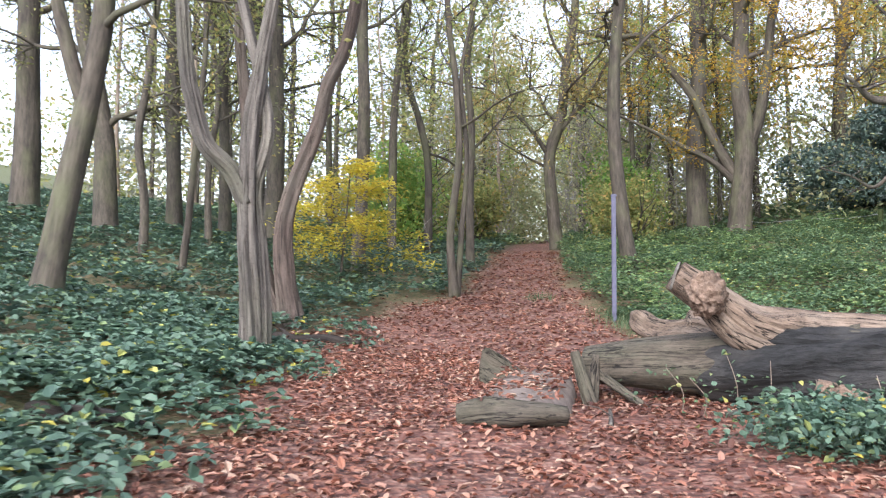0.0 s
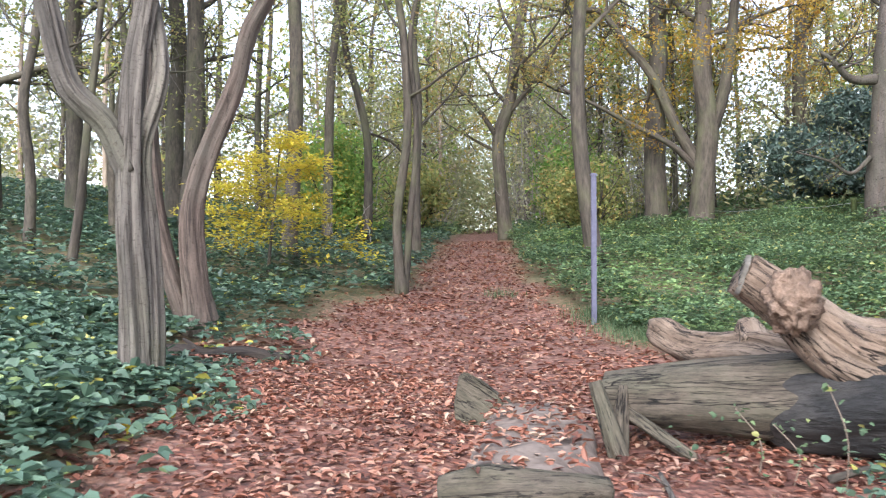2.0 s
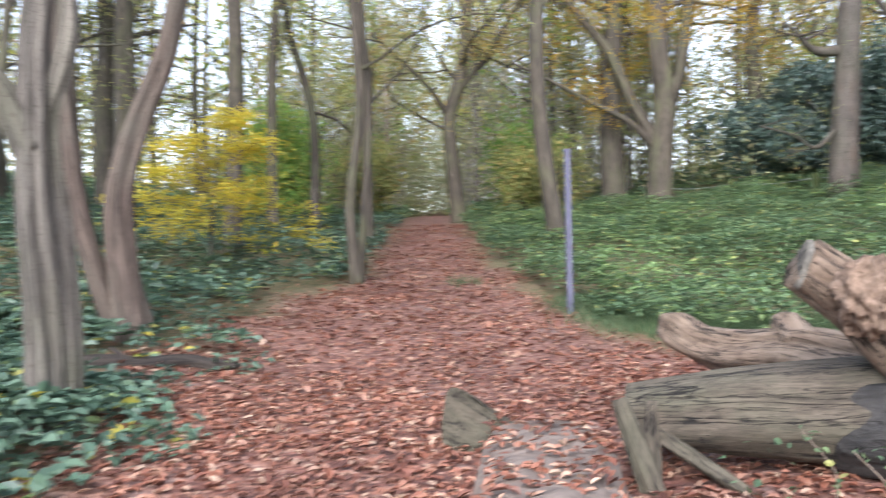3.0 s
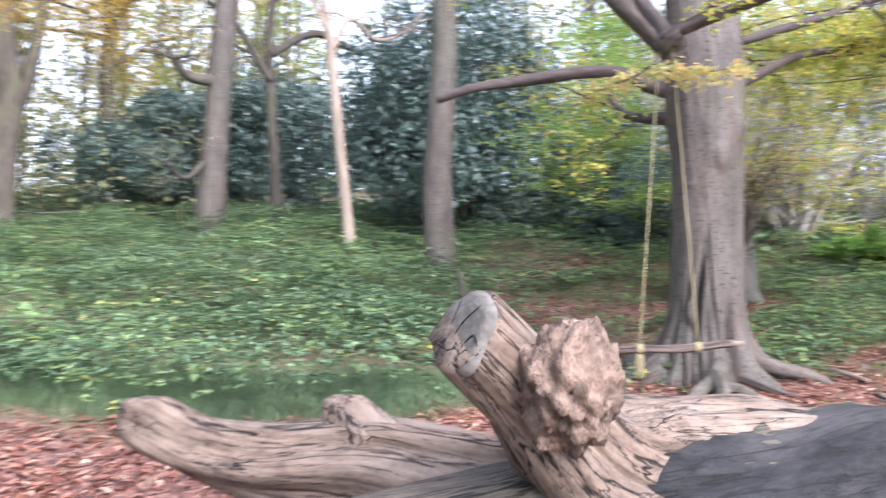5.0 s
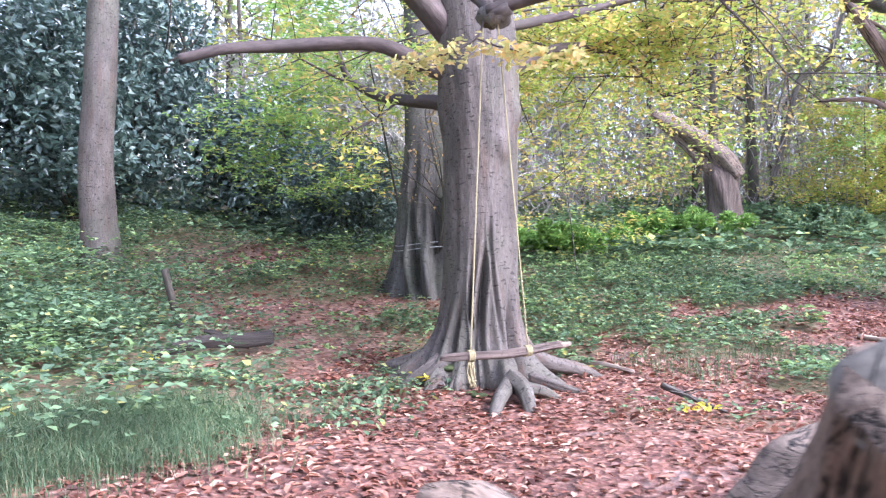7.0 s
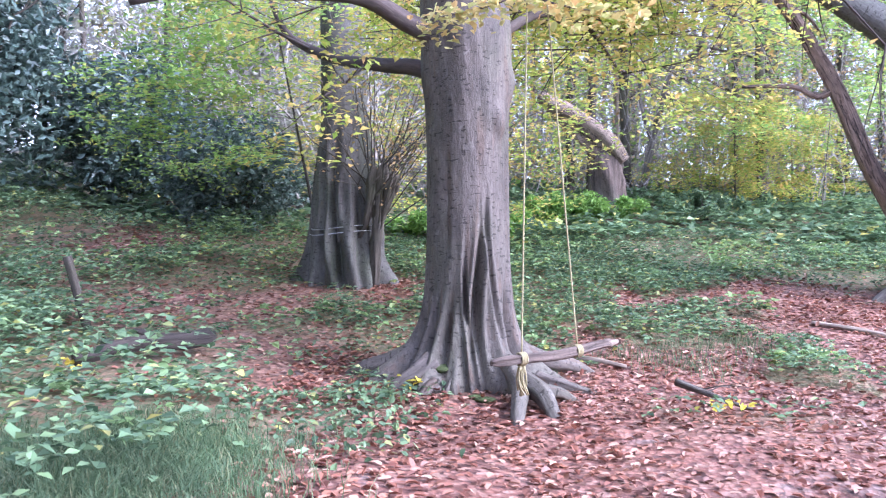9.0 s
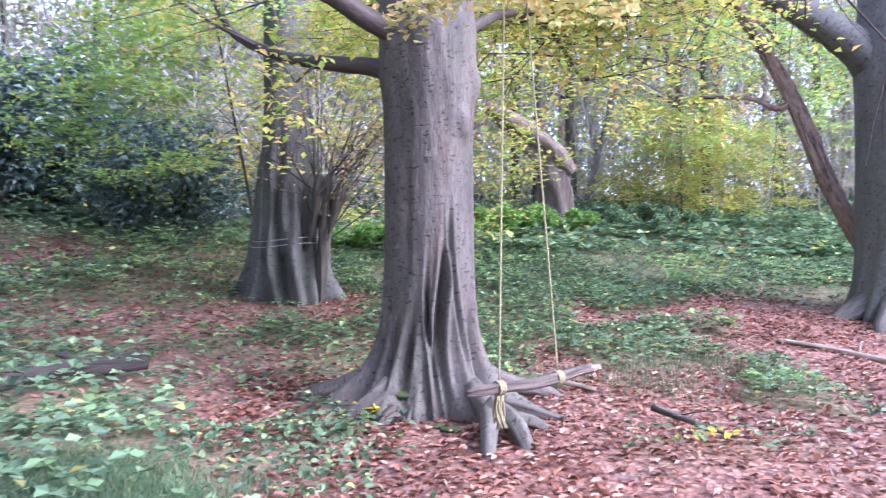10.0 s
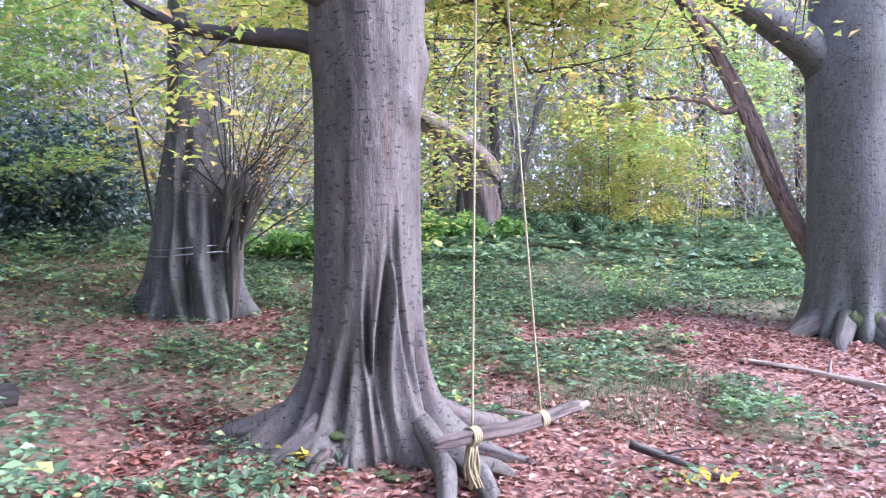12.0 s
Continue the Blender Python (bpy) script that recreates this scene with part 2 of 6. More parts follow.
GOLDGREEN = leafy("beech_leaves", [(0.0, (0.30, 0.45, 0.09)), (0.45, (0.52, 0.58, 0.13)), (0.75, (0.70, 0.60, 0.16)), (1.0, (0.70, 0.46, 0.19))], 0.5, 0.55, 0.3)
SPRING = leafy("green_beech_leaves", [(0.0, (0.21, 0.37, 0.10)), (0.7, (0.38, 0.54, 0.16)), (1.0, (0.60, 0.54, 0.15))], 0.5, 0.55, 0.3)
OLIVE = leafy("oak_leaves", [(0.0, (0.19, 0.23, 0.085)), (0.5, (0.34, 0.37, 0.14)), (0.85, (0.48, 0.44, 0.16)), (1.0, (0.52, 0.34, 0.14))], 0.55, 0.5, 0.3)
# olive leaves with air haze and backlight painted in as a paler colour
HAZE = leafy("haze_tinted_leaves", [(0.0, (0.34, 0.38, 0.20)), (0.6, (0.50, 0.52, 0.30)), (1.0, (0.58, 0.50, 0.30))], 0.7, 0.5, 0.2)
GOLDOLIVE = leafy("golden_oak_leaves", [(0.0, (0.24, 0.22, 0.08)), (0.5, (0.44, 0.36, 0.11)), (1.0, (0.56, 0.36, 0.12))], 0.55, 0.45, 0.3)
GOLD = leafy("gold_leaves", [(0.0, (0.50, 0.34, 0.05)), (0.6, (0.58, 0.40, 0.06)), (1.0, (0.52, 0.25, 0.07))], 0.5, 0.5, 0.3)
PALELEAF = leafy("pale_leaves", [(0.0, (0.30, 0.31, 0.25)), (1.0, (0.50, 0.48, 0.42))], 0.6, 0.4, 0.3)
# grey-green stands for the haze of distance, put into the leaf colour
DISTANT_HAZE = leafy("distant_haze_leaves", [(0.0, (0.22, 0.24, 0.19)), (1.0, (0.38, 0.38, 0.30))], 0.8, 0.3, 0.1)
CREAM = leafy("turning_beech_leaves", [(0.0, (0.40, 0.44, 0.16)), (0.4, (0.58, 0.54, 0.24)), (0.8, (0.66, 0.52, 0.22)), (1.0, (0.66, 0.42, 0.18))], 0.5, 0.5, 0.3)
RUSSET = leafy("russet_leaves", [(0.0, (0.42, 0.30, 0.18)), (0.5, (0.60, 0.38, 0.17)), (1.0, (0.64, 0.46, 0.15))], 0.6, 0.4, 0.2)
TWIGS = plain("bare_twigs", (0.16, 0.145, 0.13), (0.34, 0.31, 0.285), 3, 0.8)
GRASS = leafy("grass_blades", [(0.0, (0.075, 0.130, 0.070)), (0.7, (0.145, 0.225, 0.115)), (1.0, (0.27, 0.28, 0.16))], 0.55, 0.35, 0.3)
DOGWOOD = leafy("bright_low_leaves", [(0.0, (0.15, 0.25, 0.10)), (0.6, (0.26, 0.39, 0.16)), (0.9, (0.36, 0.48, 0.22)), (1.0, (0.60, 0.54, 0.16))], 0.5, 0.4, 0.35)


# ---- building helpers ----
def sp(v, w):
    return np.logaddexp(0, v / w) * w


def lie(x, y):
    """Height of the ground."""
    x, y = np.asarray(x, float), np.asarray(y, float)
    bank = sp(x - 8.5, 1.5) - 0.6 * sp(x - 28, 3)
    rise = 0.0307 * np.clip(y, -60, 200) + 0.09 * (sp(y - 14, 2) - 0.78 * sp(y - 34, 3) - 0.22 * sp(y - 90, 4))
    left = 0.16 * (sp(-x - 1.5, 1) - sp(-x - 14, 2))
    dip = -0.0008 * sp(x - 3, 1) * sp(y - 12, 3) / (1 + np.exp((y - 34) / 1.5))
    left = left + 0.21 * (sp(-x - 17, 1.5) - sp(-x - 80, 4))
    return -0.16 + rise + bank * (0.1785 - 0.000856 * np.clip(y, -5, 14)) + left + dip


def low(x, y):
    return float(lie(x, y))


def hash_noise(x, y, s, seed=0):
    """Smooth value noise in numpy, 0 to 1."""
    x, y = np.asarray(x, float) / s + 100.3 + seed * 17.7, np.asarray(y, float) / s + 57.9 + seed * 31.1
    xi, yi = np.floor(x), np.floor(y)
    fx, fy = x - xi, y - yi
    fx, fy = fx * fx * (3 - 2 * fx), fy * fy * (3 - 2 * fy)

    def h(a, b):
        v = np.sin(a * 127.1 + b * 311.7 + seed) * 43758.5453
        return v - np.floor(v)
    return (h(xi, yi) * (1 - fx) + h(xi + 1, yi) * fx) * (1 - fy) + (h(xi, yi + 1) * (1 - fx) + h(xi + 1, yi + 1) * fx) * fy


class Geo:
    """Gathers vertices, faces and the grain coordinate of one mesh."""

    def __init__(self):
        self.v, self.f4, self.f3, self.g, self.n = [], [], [], [], 0

    def add(self, v, quads=None, tris=None, grain=None):
        v = np.asarray(v, float).reshape(-1, 3)
        self.v.append(v)
        self.g.append(v if grain is None else np.asarray(grain, float).reshape(-1, 3))
        if quads is not None and len(quads):
            self.f4.append(np.asarray(quads, int) + self.n)
        if tris is not None and len(tris):
            self.f3.append(np.asarray(tris, int) + self.n)
        self.n += len(v)

    def mesh(self, name, mat, smooth=True):
        v = np.concatenate(self.v)
        q = np.concatenate(self.f4) if self.f4 else np.zeros((0, 4), int)
        t = np.concatenate(self.f3) if self.f3 else np.zeros((0, 3), int)
        me = bpy.data.meshes.new(name)
        me.vertices.add(len(v))
        me.vertices.foreach_set("co", v.astype(np.float32).ravel())
        me.loops.add(q.size + t.size)
        me.loops.foreach_set("vertex_index", np.concatenate([q.ravel(), t.ravel()]).astype(np.int32))
        me.polygons.add(len(q) + len(t))
        starts = np.concatenate([np.arange(len(q)) * 4, q.size + np.arange(len(t)) * 3])
        me.polygons.foreach_set("loop_start", starts.astype(np.int32))
        me.polygons.foreach_set("use_smooth", np.full(len(starts), smooth))
        me.update(calc_edges=True)
        a = me.attributes.new("grain", "FLOAT_VECTOR", "POINT")
        a.data.foreach_set("vector", np.concatenate(self.g).astype(np.float32).ravel())
        me.materials.append(mat)
        return me


def thing(name, x, y, z, label, category, group="", kind=""):
    ob = new(name)
    ob.location = (x, y, z)
    return tagged(ob, label, category, group, kind)


def part(name, geo, mat, parent, label="", smooth=True):
    """Links gathered geometry, given in world places, as one mesh under parent."""
    base, p = Vector(), parent
    while p is not None:
        base += p.location
        p = p.parent
    geo.v = [v - np.array(base) for v in geo.v]
    ob = new(name, geo.mesh(name, mat, smooth))
    ob.parent = parent
    return tagged(ob, label)


def lone(name, geo, mat, label, category, kind="", group="", smooth=True):
    return tagged(new(name, geo.mesh(name, mat, smooth)), label, category, group, kind)


def spline(pts, step):
    """Points along a smooth curve through pts, and the place of each along them from 0 to len - 1."""
    p = np.asarray(pts, float)
    if len(p) == 2:
        n = max(2, int(np.linalg.norm(p[1] - p[0]) / step) + 1)
        u = np.linspace(0, 1, n)
        return p[0] + (p[1] - p[0]) * u[:, None], u
    e = np.vstack([2 * p[0] - p[1], p, 2 * p[-1] - p[-2]])
    out, us = [], []
    for i in range(len(p) - 1):
        a, b, c, d = e[i:i + 4]
        n = max(2, int(np.linalg.norm(c - b) / step) + 1)
        t = np.linspace(0, 1, n, endpoint=i == len(p) - 2)[:, None]
        out.append(0.5 * (2 * b + (c - a) * t + (2 * a - 5 * b + 4 * c - d) * t * t + (3 * b - a - 3 * c + d) * t ** 3))
        us.append(i + t[:, 0])
    return np.vstack(out), np.concatenate(us)


def tube(geo, c, r, sides, lobes=None, cap=True, off=0.0):
    """A tube along the points c with radii r; lobes(angle, s) scales its outline."""
    c, r = np.asarray(c, float), np.asarray(r, float)
    n = len(c)
    tan = np.gradient(c, axis=0)
    tan /= np.linalg.norm(tan, axis=1)[:, None] + 1e-9
    s = np.concatenate([[0], np.cumsum(np.linalg.norm(np.diff(c, axis=0), axis=1))])
    ref = np.array([0, 1.0, 0]) if abs(tan[0][1]) < 0.8 else np.array([1.0, 0, 0])
    u = np.zeros_like(c)
    for i in range(n):
        ref = ref - tan[i] * (ref @ tan[i])
        ref /= np.linalg.norm(ref) + 1e-9
        u[i] = ref
    w = np.cross(tan, u)
    a = np.arange(sides) / sides * 2 * np.pi
    rr = np.repeat(r[:, None], sides, 1)
    if lobes is not None:
        rr = rr * lobes(a[None, :], s[:, None])
    v = c[:, None] + rr[..., None] * (np.cos(a)[None, :, None] * u[:, None] + np.sin(a)[None, :, None] * w[:, None])
    g = np.stack([rr * np.cos(a) + off, rr * np.sin(a) + off * 0.7, np.repeat(s[:, None], sides, 1) + off * 3], -1)
    i = np.arange(n - 1)[:, None] * sides
    j = np.arange(sides)[None]
    k = (j + 1) % sides
    q = np.stack([i + j, i + k, i + sides + k, i + sides + j], -1).reshape(-1, 4)
    v, g = v.reshape(-1, 3), g.reshape(-1, 3)
    tris = []
    if cap:
        v = np.vstack([v, c[-1], c[0]])
        g = np.vstack([g, [off, off * 0.7, s[-1] + off * 3], [off, off * 0.7, off * 3]])
        b = (n - 1) * sides
        tris = [(b + x, b + (x + 1) % sides, n * sides) for x in range(sides)] + [((x + 1) % sides, x, n * sides + 1) for x in range(sides)]
    geo.add(v, q, tris, g)


def gnarl(amp, seed, along=1.5, turns=3):
    """An uneven outline for trunks and logs."""
    rg = np.random.RandomState(seed)
    terms = [(rg.randint(1, turns + 4), rg.uniform(0.3, 1.6) * along, rg.uniform(0, 6.28), rg.uniform(0.4, 1)) for _ in range(7)]

    def f(a, s):
        return 1 + amp * sum(w * np.sin(k * a + m * s + p) for k, m, p, w in terms) / 2.2
    return f


def ribbed(amp, depth, seed):
    """A trunk outline of uneven cords with grooves between them and a few knots."""
    rg = np.random.RandomState(seed + 500)
    base = gnarl(amp, seed)
    cords = [(rg.uniform(0, 6.28), rg.uniform(0.14, 0.3), rg.uniform(0.4, 1.0), rg.uniform(-0.25, 0.25), rg.uniform(0.4, 1.4), rg.uniform(0, 6)) for _ in range(9)]
    knots = [(rg.uniform(0, 6.28), rg.uniform(0.3, 5.0), rg.uniform(0.12, 0.3), rg.uniform(0.04, 0.10)) for _ in range(12)]

    def f(a, s):
        q = base(a, s)
        for a0, w, k, tw, fr, ph in cords:
            d = (a - a0 - tw * s - 0.2 * np.sin(fr * s + ph) + np.pi) % (2 * np.pi) - np.pi
            q = q - depth * k * np.exp(-(d / w) ** 2) * (0.55 + 0.45 * np.sin(fr * 1.7 * s + ph)) + depth * 0.4 * np.exp(-((np.abs(d) - 1.6 * w) / w) ** 2)
        for a0, s0, w, k in knots:
            d = (a - a0 + np.pi) % (2 * np.pi) - np.pi
            q = q + 1.6 * k * np.exp(-(d / (w * 1.6)) ** 2 - ((s - s0) / w * 1.6) ** 2) - 1.5 * k * np.exp(-(d / (w * 0.6)) ** 2 - ((s - s0) / w * 4) ** 2)
        return q
    return f


def leaves(geo, rg, c, size, flat=0.4, shape=4, aim=None, width=0.55):
    """A folded leaf at each of the points c. flat: how far it lies level."""
    c = np.asarray(c, float)
    n = len(c)
    if n == 0:
        return
    size = np.broadcast_to(size, (n,)) * rg.uniform(0.6, 1.25, n)
    ax = rg.normal(size=(n, 3))
    if aim is not None:
        ax += aim
    ax[:, 2] *= 1 - flat
    ax /= np.linalg.norm(ax, axis=1)[:, None] + 1e-9
    nr = rg.normal(size=(n, 3)) * (1.05 - flat)
    nr[:, 2] += flat * 2.2
    nr -= ax * (nr * ax).sum(1)[:, None]
    nr /= np.linalg.norm(nr, axis=1)[:, None] + 1e-9
    b = np.cross(nr, ax)
    L, W = size[:, None], (size * width / 2)[:, None]
    fold = nr * (size * rg.uniform(0.02, 0.2, n))[:, None]
    if shape == 4:
        v = np.stack([c, c + ax * L * 0.45 + b * W + fold, c + ax * L, c + ax * L * 0.45 - b * W + fold], 1)
        t = np.array([(0, 1, 2), (0, 2, 3)])
    else:
        bend = -nr * L * rg.uniform(-0.05, 0.25, n)[:, None]
        v = np.stack([c, c + ax * L * 0.22 + b * W * 0.85 + fold, c + ax * L * 0.65 + b * W * 0.9 + fold, c + ax * L + bend,
                      c + ax * L * 0.65 - b * W * 0.9 + fold, c + ax * L * 0.22 - b * W * 0.85 + fold], 1)
        t = np.array([(0, 1, 2), (0, 2, 3), (0, 3, 4), (0, 4, 5)])
    k = v.shape[1]
    geo.add(v.reshape(-1, 3), None, (t[None] + np.arange(n)[:, None, None] * k).reshape(-1, 3))


def grow(geo, tips, rg, p, d, length, r, level, deepest, lift=0.25, wild=0.35, kids=5, sub=None):
    """A branch with its side branches; the places for leaves gather in tips."""
    n = max(3, int(length / (0.45 if level < 2 else 0.4)))
    step = length / n
    pts, d = [np.array(p, float)], np.array(d, float)
    for _ in range(n):
        d = d + rg.normal(size=3) * wild * 0.5 + np.array([0, 0, lift * 0.12])
        d /= np.linalg.norm(d)
        pts.append(pts[-1] + d * step)
    pts = np.array(pts)
    tube(geo, pts, np.linspace(r, r * 0.3, n + 1), 6 if r > 0.05 else 4 if r > 0.015 else 3, cap=False, off=rg.uniform(0, 9))
    if level >= deepest - 1:
        tips.append(pts[n // 3:])
    if level < deepest:
        for k in range(kids):
            i = rg.randint(max(1, n // 4), n)
            t = pts[min(i + 1, n)] - pts[i - 1]
            t /= np.linalg.norm(t)
            side = rg.normal(size=3)
            side -= t * (side @ t)
            side /= np.linalg.norm(side)
            grow(geo if sub is None else sub, tips, rg, pts[i], t * rg.uniform(0.4, 0.9) + side * rg.uniform(0.6, 1.0), length * rg.uniform(0.35, 0.6),
                 max(0.004, r * rg.uniform(0.35, 0.55)), level + 1, deepest, lift, wild, kids)


def bough(name, geo, sub, mat, parent):
    """A limb with its many fine twigs as a part of it."""
    ob = part(name, geo, mat, parent)
    if sub.n:
        tagged(part("twig_spray", sub, mat, ob), kind="stuff")
    return ob


def puff(geo, rg, centres, radius, per, size):
    """Loose clumps of leaves round the given centres."""
    c = np.repeat(np.asarray(centres, float), per, 0)
    leaves(geo, rg, c + rg.normal(size=c.shape) * (radius, radius, radius * 0.45), size, 0.5)


def tree(name, pts, r, mat, leaf, label, seed, top=16.0, limbs=9, reach=3.2, bare=0.45, density=3, size=0.09, flare=1.5, sides=16,
         stems=(), own=(), deepest=3, category="tree", rough=0.06, spread=0.25, taper=0.35, kids=5, puffs=None, ribs=0.0):
    """A tree: trunk through pts, carried on to its top; limbs with twigs; a crown of single leaves.
    stems: further stems (points, radius); own: limbs with a course of their own."""
    rg = np.random.RandomState(seed)
    pts = [np.array(p, float) for p in pts]
    base = pts[0].copy()
    base[2] = low(base[0], base[1])
    ob = thing(name, *base, label, category)
    pts[0] = base - np.array([0, 0, 0.15])
    d = pts[-1] - pts[-2]
    d = d / np.linalg.norm(d) * 0.5 + np.array([0, 0, 0.5])
    while pts[-1][2] < base[2] + top:
        d = d + rg.normal(size=3) * 0.08
        d[2] = abs(d[2])
        pts.append(pts[-1] + d / np.linalg.norm(d) * 1.6)
    c, u = spline(pts, 0.07 if ribs else 0.25)
    h = (c[:, 2] - base[2]) / top
    rad = r * (1 - (1 - taper) * np.clip(h, 0, 1)) * (1 + (flare - 1) * np.exp(-np.clip(h, 0, 1) * top / 0.35))
    rad[h > 0.85] *= 0.7
    g = Geo()
    tube(g, c, rad, 48 if ribs else sides, ribbed(rough, ribs, seed) if ribs else gnarl(rough, seed), off=seed * 1.3)
    part("trunk", g, mat, ob)
    for sp_pts, sr in stems:
        g = Geo()
        sp_pts = [np.array(p, float) for p in sp_pts]
        if abs(sp_pts[0][2] - base[2]) < 0.4:
            sp_pts[0][2] = low(sp_pts[0][0], sp_pts[0][1]) - 0.1
        dd = sp_pts[-1] - sp_pts[-2]
        for _ in range(4):
            dd = dd / np.linalg.norm(dd) + rg.normal(size=3) * 0.15 + np.array([0, 0, 0.12])
            sp_pts.append(sp_pts[-1] + dd / np.linalg.norm(dd) * 1.3)
        sc, _ = spline(sp_pts, 0.07 if ribs else 0.2)
        tube(g, sc, sr * np.linspace(1, 0.35, len(sc)), 36 if ribs else 12, ribbed(rough, ribs, seed + 7) if ribs else gnarl(rough * 1.2, seed + 7), off=seed)
        part("stem", g, mat, ob)
    tips = []
    for lp, lr in own:
        g, sub = Geo(), Geo()
        lc, _ = spline(lp, 0.15)
        tube(g, lc, lr * np.linspace(1, 0.3, len(lc)), 10, gnarl(0.1, seed + 3), off=seed)
        for _ in range(5):
            i = rg.randint(len(lc) // 3, len(lc))
            grow(sub, tips, rg, lc[i], rg.normal(size=3) + np.array([0, 0, 0.4]), rg.uniform(0.8, 2.0), lr * 0.3, 2, 3, 0.3, 0.4, 4)
        bough("limb", g, sub, mat, ob)
    hs = (c[:, 2] - base[2]) / top
    ok = np.where((hs > bare) & (hs < 0.98))[0]
    for k in range(limbs):
        i = ok[int(len(ok) * (k + rg.uniform(0, 1)) / limbs)] if limbs else 0
        a = k * 2.4 + rg.uniform(-0.6, 0.6)
        g, sub = Geo(), Geo()
        f = 1 - 0.5 * max(0, (hs[i] - bare) / (1 - bare))
        grow(g, tips, rg, c[i], (math.cos(a), math.sin(a), rg.uniform(0.1, 0.9)), reach * f * rg.uniform(0.7, 1.2), max(0.02, rad[i] * 0.4), 1, deepest, spread, 0.4, kids, sub if sides > 6 else None)
        bough("limb", g, sub, mat, ob)
    if leaf is not None and tips and density:
        t = np.vstack(tips)
        t = t[np.argsort(t[:, 2] + rg.uniform(0, 1e-3, len(t)))]
        cen = np.repeat(t, density, 0) + rg.normal(size=(len(t) * density, 3)) * 0.16
        g = Geo()
        leaves(g, rg, cen, size, 0.5)
        if puffs:
            k, z0, z1, rr, per = puffs
            a, q = rg.uniform(0, 6.28, k), np.sqrt(rg.uniform(0.05, 1, k)) * rr
            puff(g, rg, np.stack([base[0] + q * np.cos(a), base[1] + q * np.sin(a), base[2] + rg.uniform(z0, z1, k)], -1), 0.5, per, size)
        part("crown", g, leaf, ob, smooth=False)
    return ob


# ---- ground ----
def edge_left(y):
    return np.interp(y, [-10, 4, 9, 12, 13, 15, 18, 20.7, 31, 60, 90], [-2.1, -1.75, -1.9, -2.2, -2.3, -1.6, -1.3, 0.25, 1.9, 5.6, 9])


def edge_right(y):
    return np.interp(y, [-10, 3, 8.5, 11.2, 12.4, 13.2, 16, 23, 34, 60, 90], [14, 14.5, 15, 9.6, 8.0, 3.7, 3.3, 3.2, 4.4, 7.6, 11])


def litter_mask(x, y):
    """How far fallen leaves cover the ground, 0 to 1."""
    w = (hash_noise(x, y, 0.9, 3) - 0.5) * 0.9 + (hash_noise(x, y, 0.25, 4) - 0.5) * 0.35
    a = 1 / (1 + np.exp(-(x - edge_left(y) + w) / 0.16))
    b = 1 / (1 + np.exp(-(edge_right(y) - x + w) / 0.16))
    m = a * b
    patch = np.clip((hash_noise(x, y, 2.3, 5) * 0.65 + hash_noise(x, y, 0.7, 6) * 0.35 - 0.5) * 6, 0, 1)
    green = np.clip((hash_noise(x, y, 1.7, 8) * 0.6 + hash_noise(x, y, 0.5, 9) * 0.4 - 0.45) * 7, 0, 1)
    east = 1 / (1 + np.exp(-(x - 9.2 - (y - 9) * 0.2) / 0.6))
    m = m * (1 - east * np.clip(green * 1.4, 0, 0.95) * (y > 7.2))
    under = np.exp(-(((x - 15.3) / 4.6) ** 2 + ((y - 15.4) / 3.0) ** 2)) + np.exp(-(((x - 8.6) / 1.3) ** 2 + ((y - 12.6) / 1.0) ** 2)) * 0.8
    mottled = (0.22 + 0.7 * patch) / (1 + np.exp(-(14.4 - y + 0.25 * (x - 9)) / 0.4)) / (1 + np.exp(-(x - 8.2) / 0.4)) * (y > 7.2)
    m = np.maximum(m, np.where(x < 14.8, mottled, 0))
    return np.clip(np.maximum(m, np.clip(under * 1.5, 0, 1) * (0.35 + 0.65 * patch)), 0, 1)


def spread_axis(lo, hi, step, far, growth=1.13):
    mid = np.arange(lo, hi, step)
    out, s = [hi], step
    while out[-1] < far:
        s *= growth
        out.append(out[-1] + s)
    back, s = [lo - step], step
    while back[-1] > -far:
        s *= growth
        back.append(back[-1] - s)
    return np.concatenate([back[::-1], mid, out])


gx, gy = spread_axis(-6, 15, 0.12, 900), spread_axis(2, 20, 0.12, 900)
X, Y = np.meshgrid(gx, gy)
Z = lie(X, Y) + (hash_noise(X, Y, 1.3, 11) - 0.5) * 0.10 + (hash_noise(X, Y, 0.4, 12) - 0.5) * 0.035
Z -= 0.04 * np.exp(-((X - 1.2 - 0.02 * Y) / 1.4) ** 2)
nx = len(gx)
gi = np.arange(len(gy) - 1)[:, None] * nx + np.arange(nx - 1)[None]
ground_geo = Geo()
ground_geo.add(np.stack([X, Y, Z], -1), np.stack([gi, gi + 1, gi + nx + 1, gi + nx], -1).reshape(-1, 4))
m, n, l, b = material("forest_floor")
tc = n.new("ShaderNodeTexCoord")
obj = tc.outputs["Object"]
vor = n.new("ShaderNodeTexVoronoi")
vor.inputs["Scale"].default_value = 17
wob = tex_noise(n, l, obj, 9, 3)
l.new(mix(n, l, 0.06, obj, wob.outputs["Color"], "ADD"), vor.inputs["Vector"])
sep = n.new("ShaderNodeSeparateColor")
l.new(vor.outputs["Color"], sep.inputs[0])
rl = ramp(n, [(0.0, (0.10, 0.045, 0.035)), (0.35, (0.22, 0.095, 0.07)), (0.65, (0.32, 0.155, 0.11)), (1.0, (0.42, 0.26, 0.2))])
l.new(sep.outputs[0], rl.inputs[0])
rd = ramp(n, [(0.0, (1.1, 1.1, 1.1)), (0.55, (0.45, 0.42, 0.4))])
l.new(vor.outputs["Distance"], rd.inputs[0])
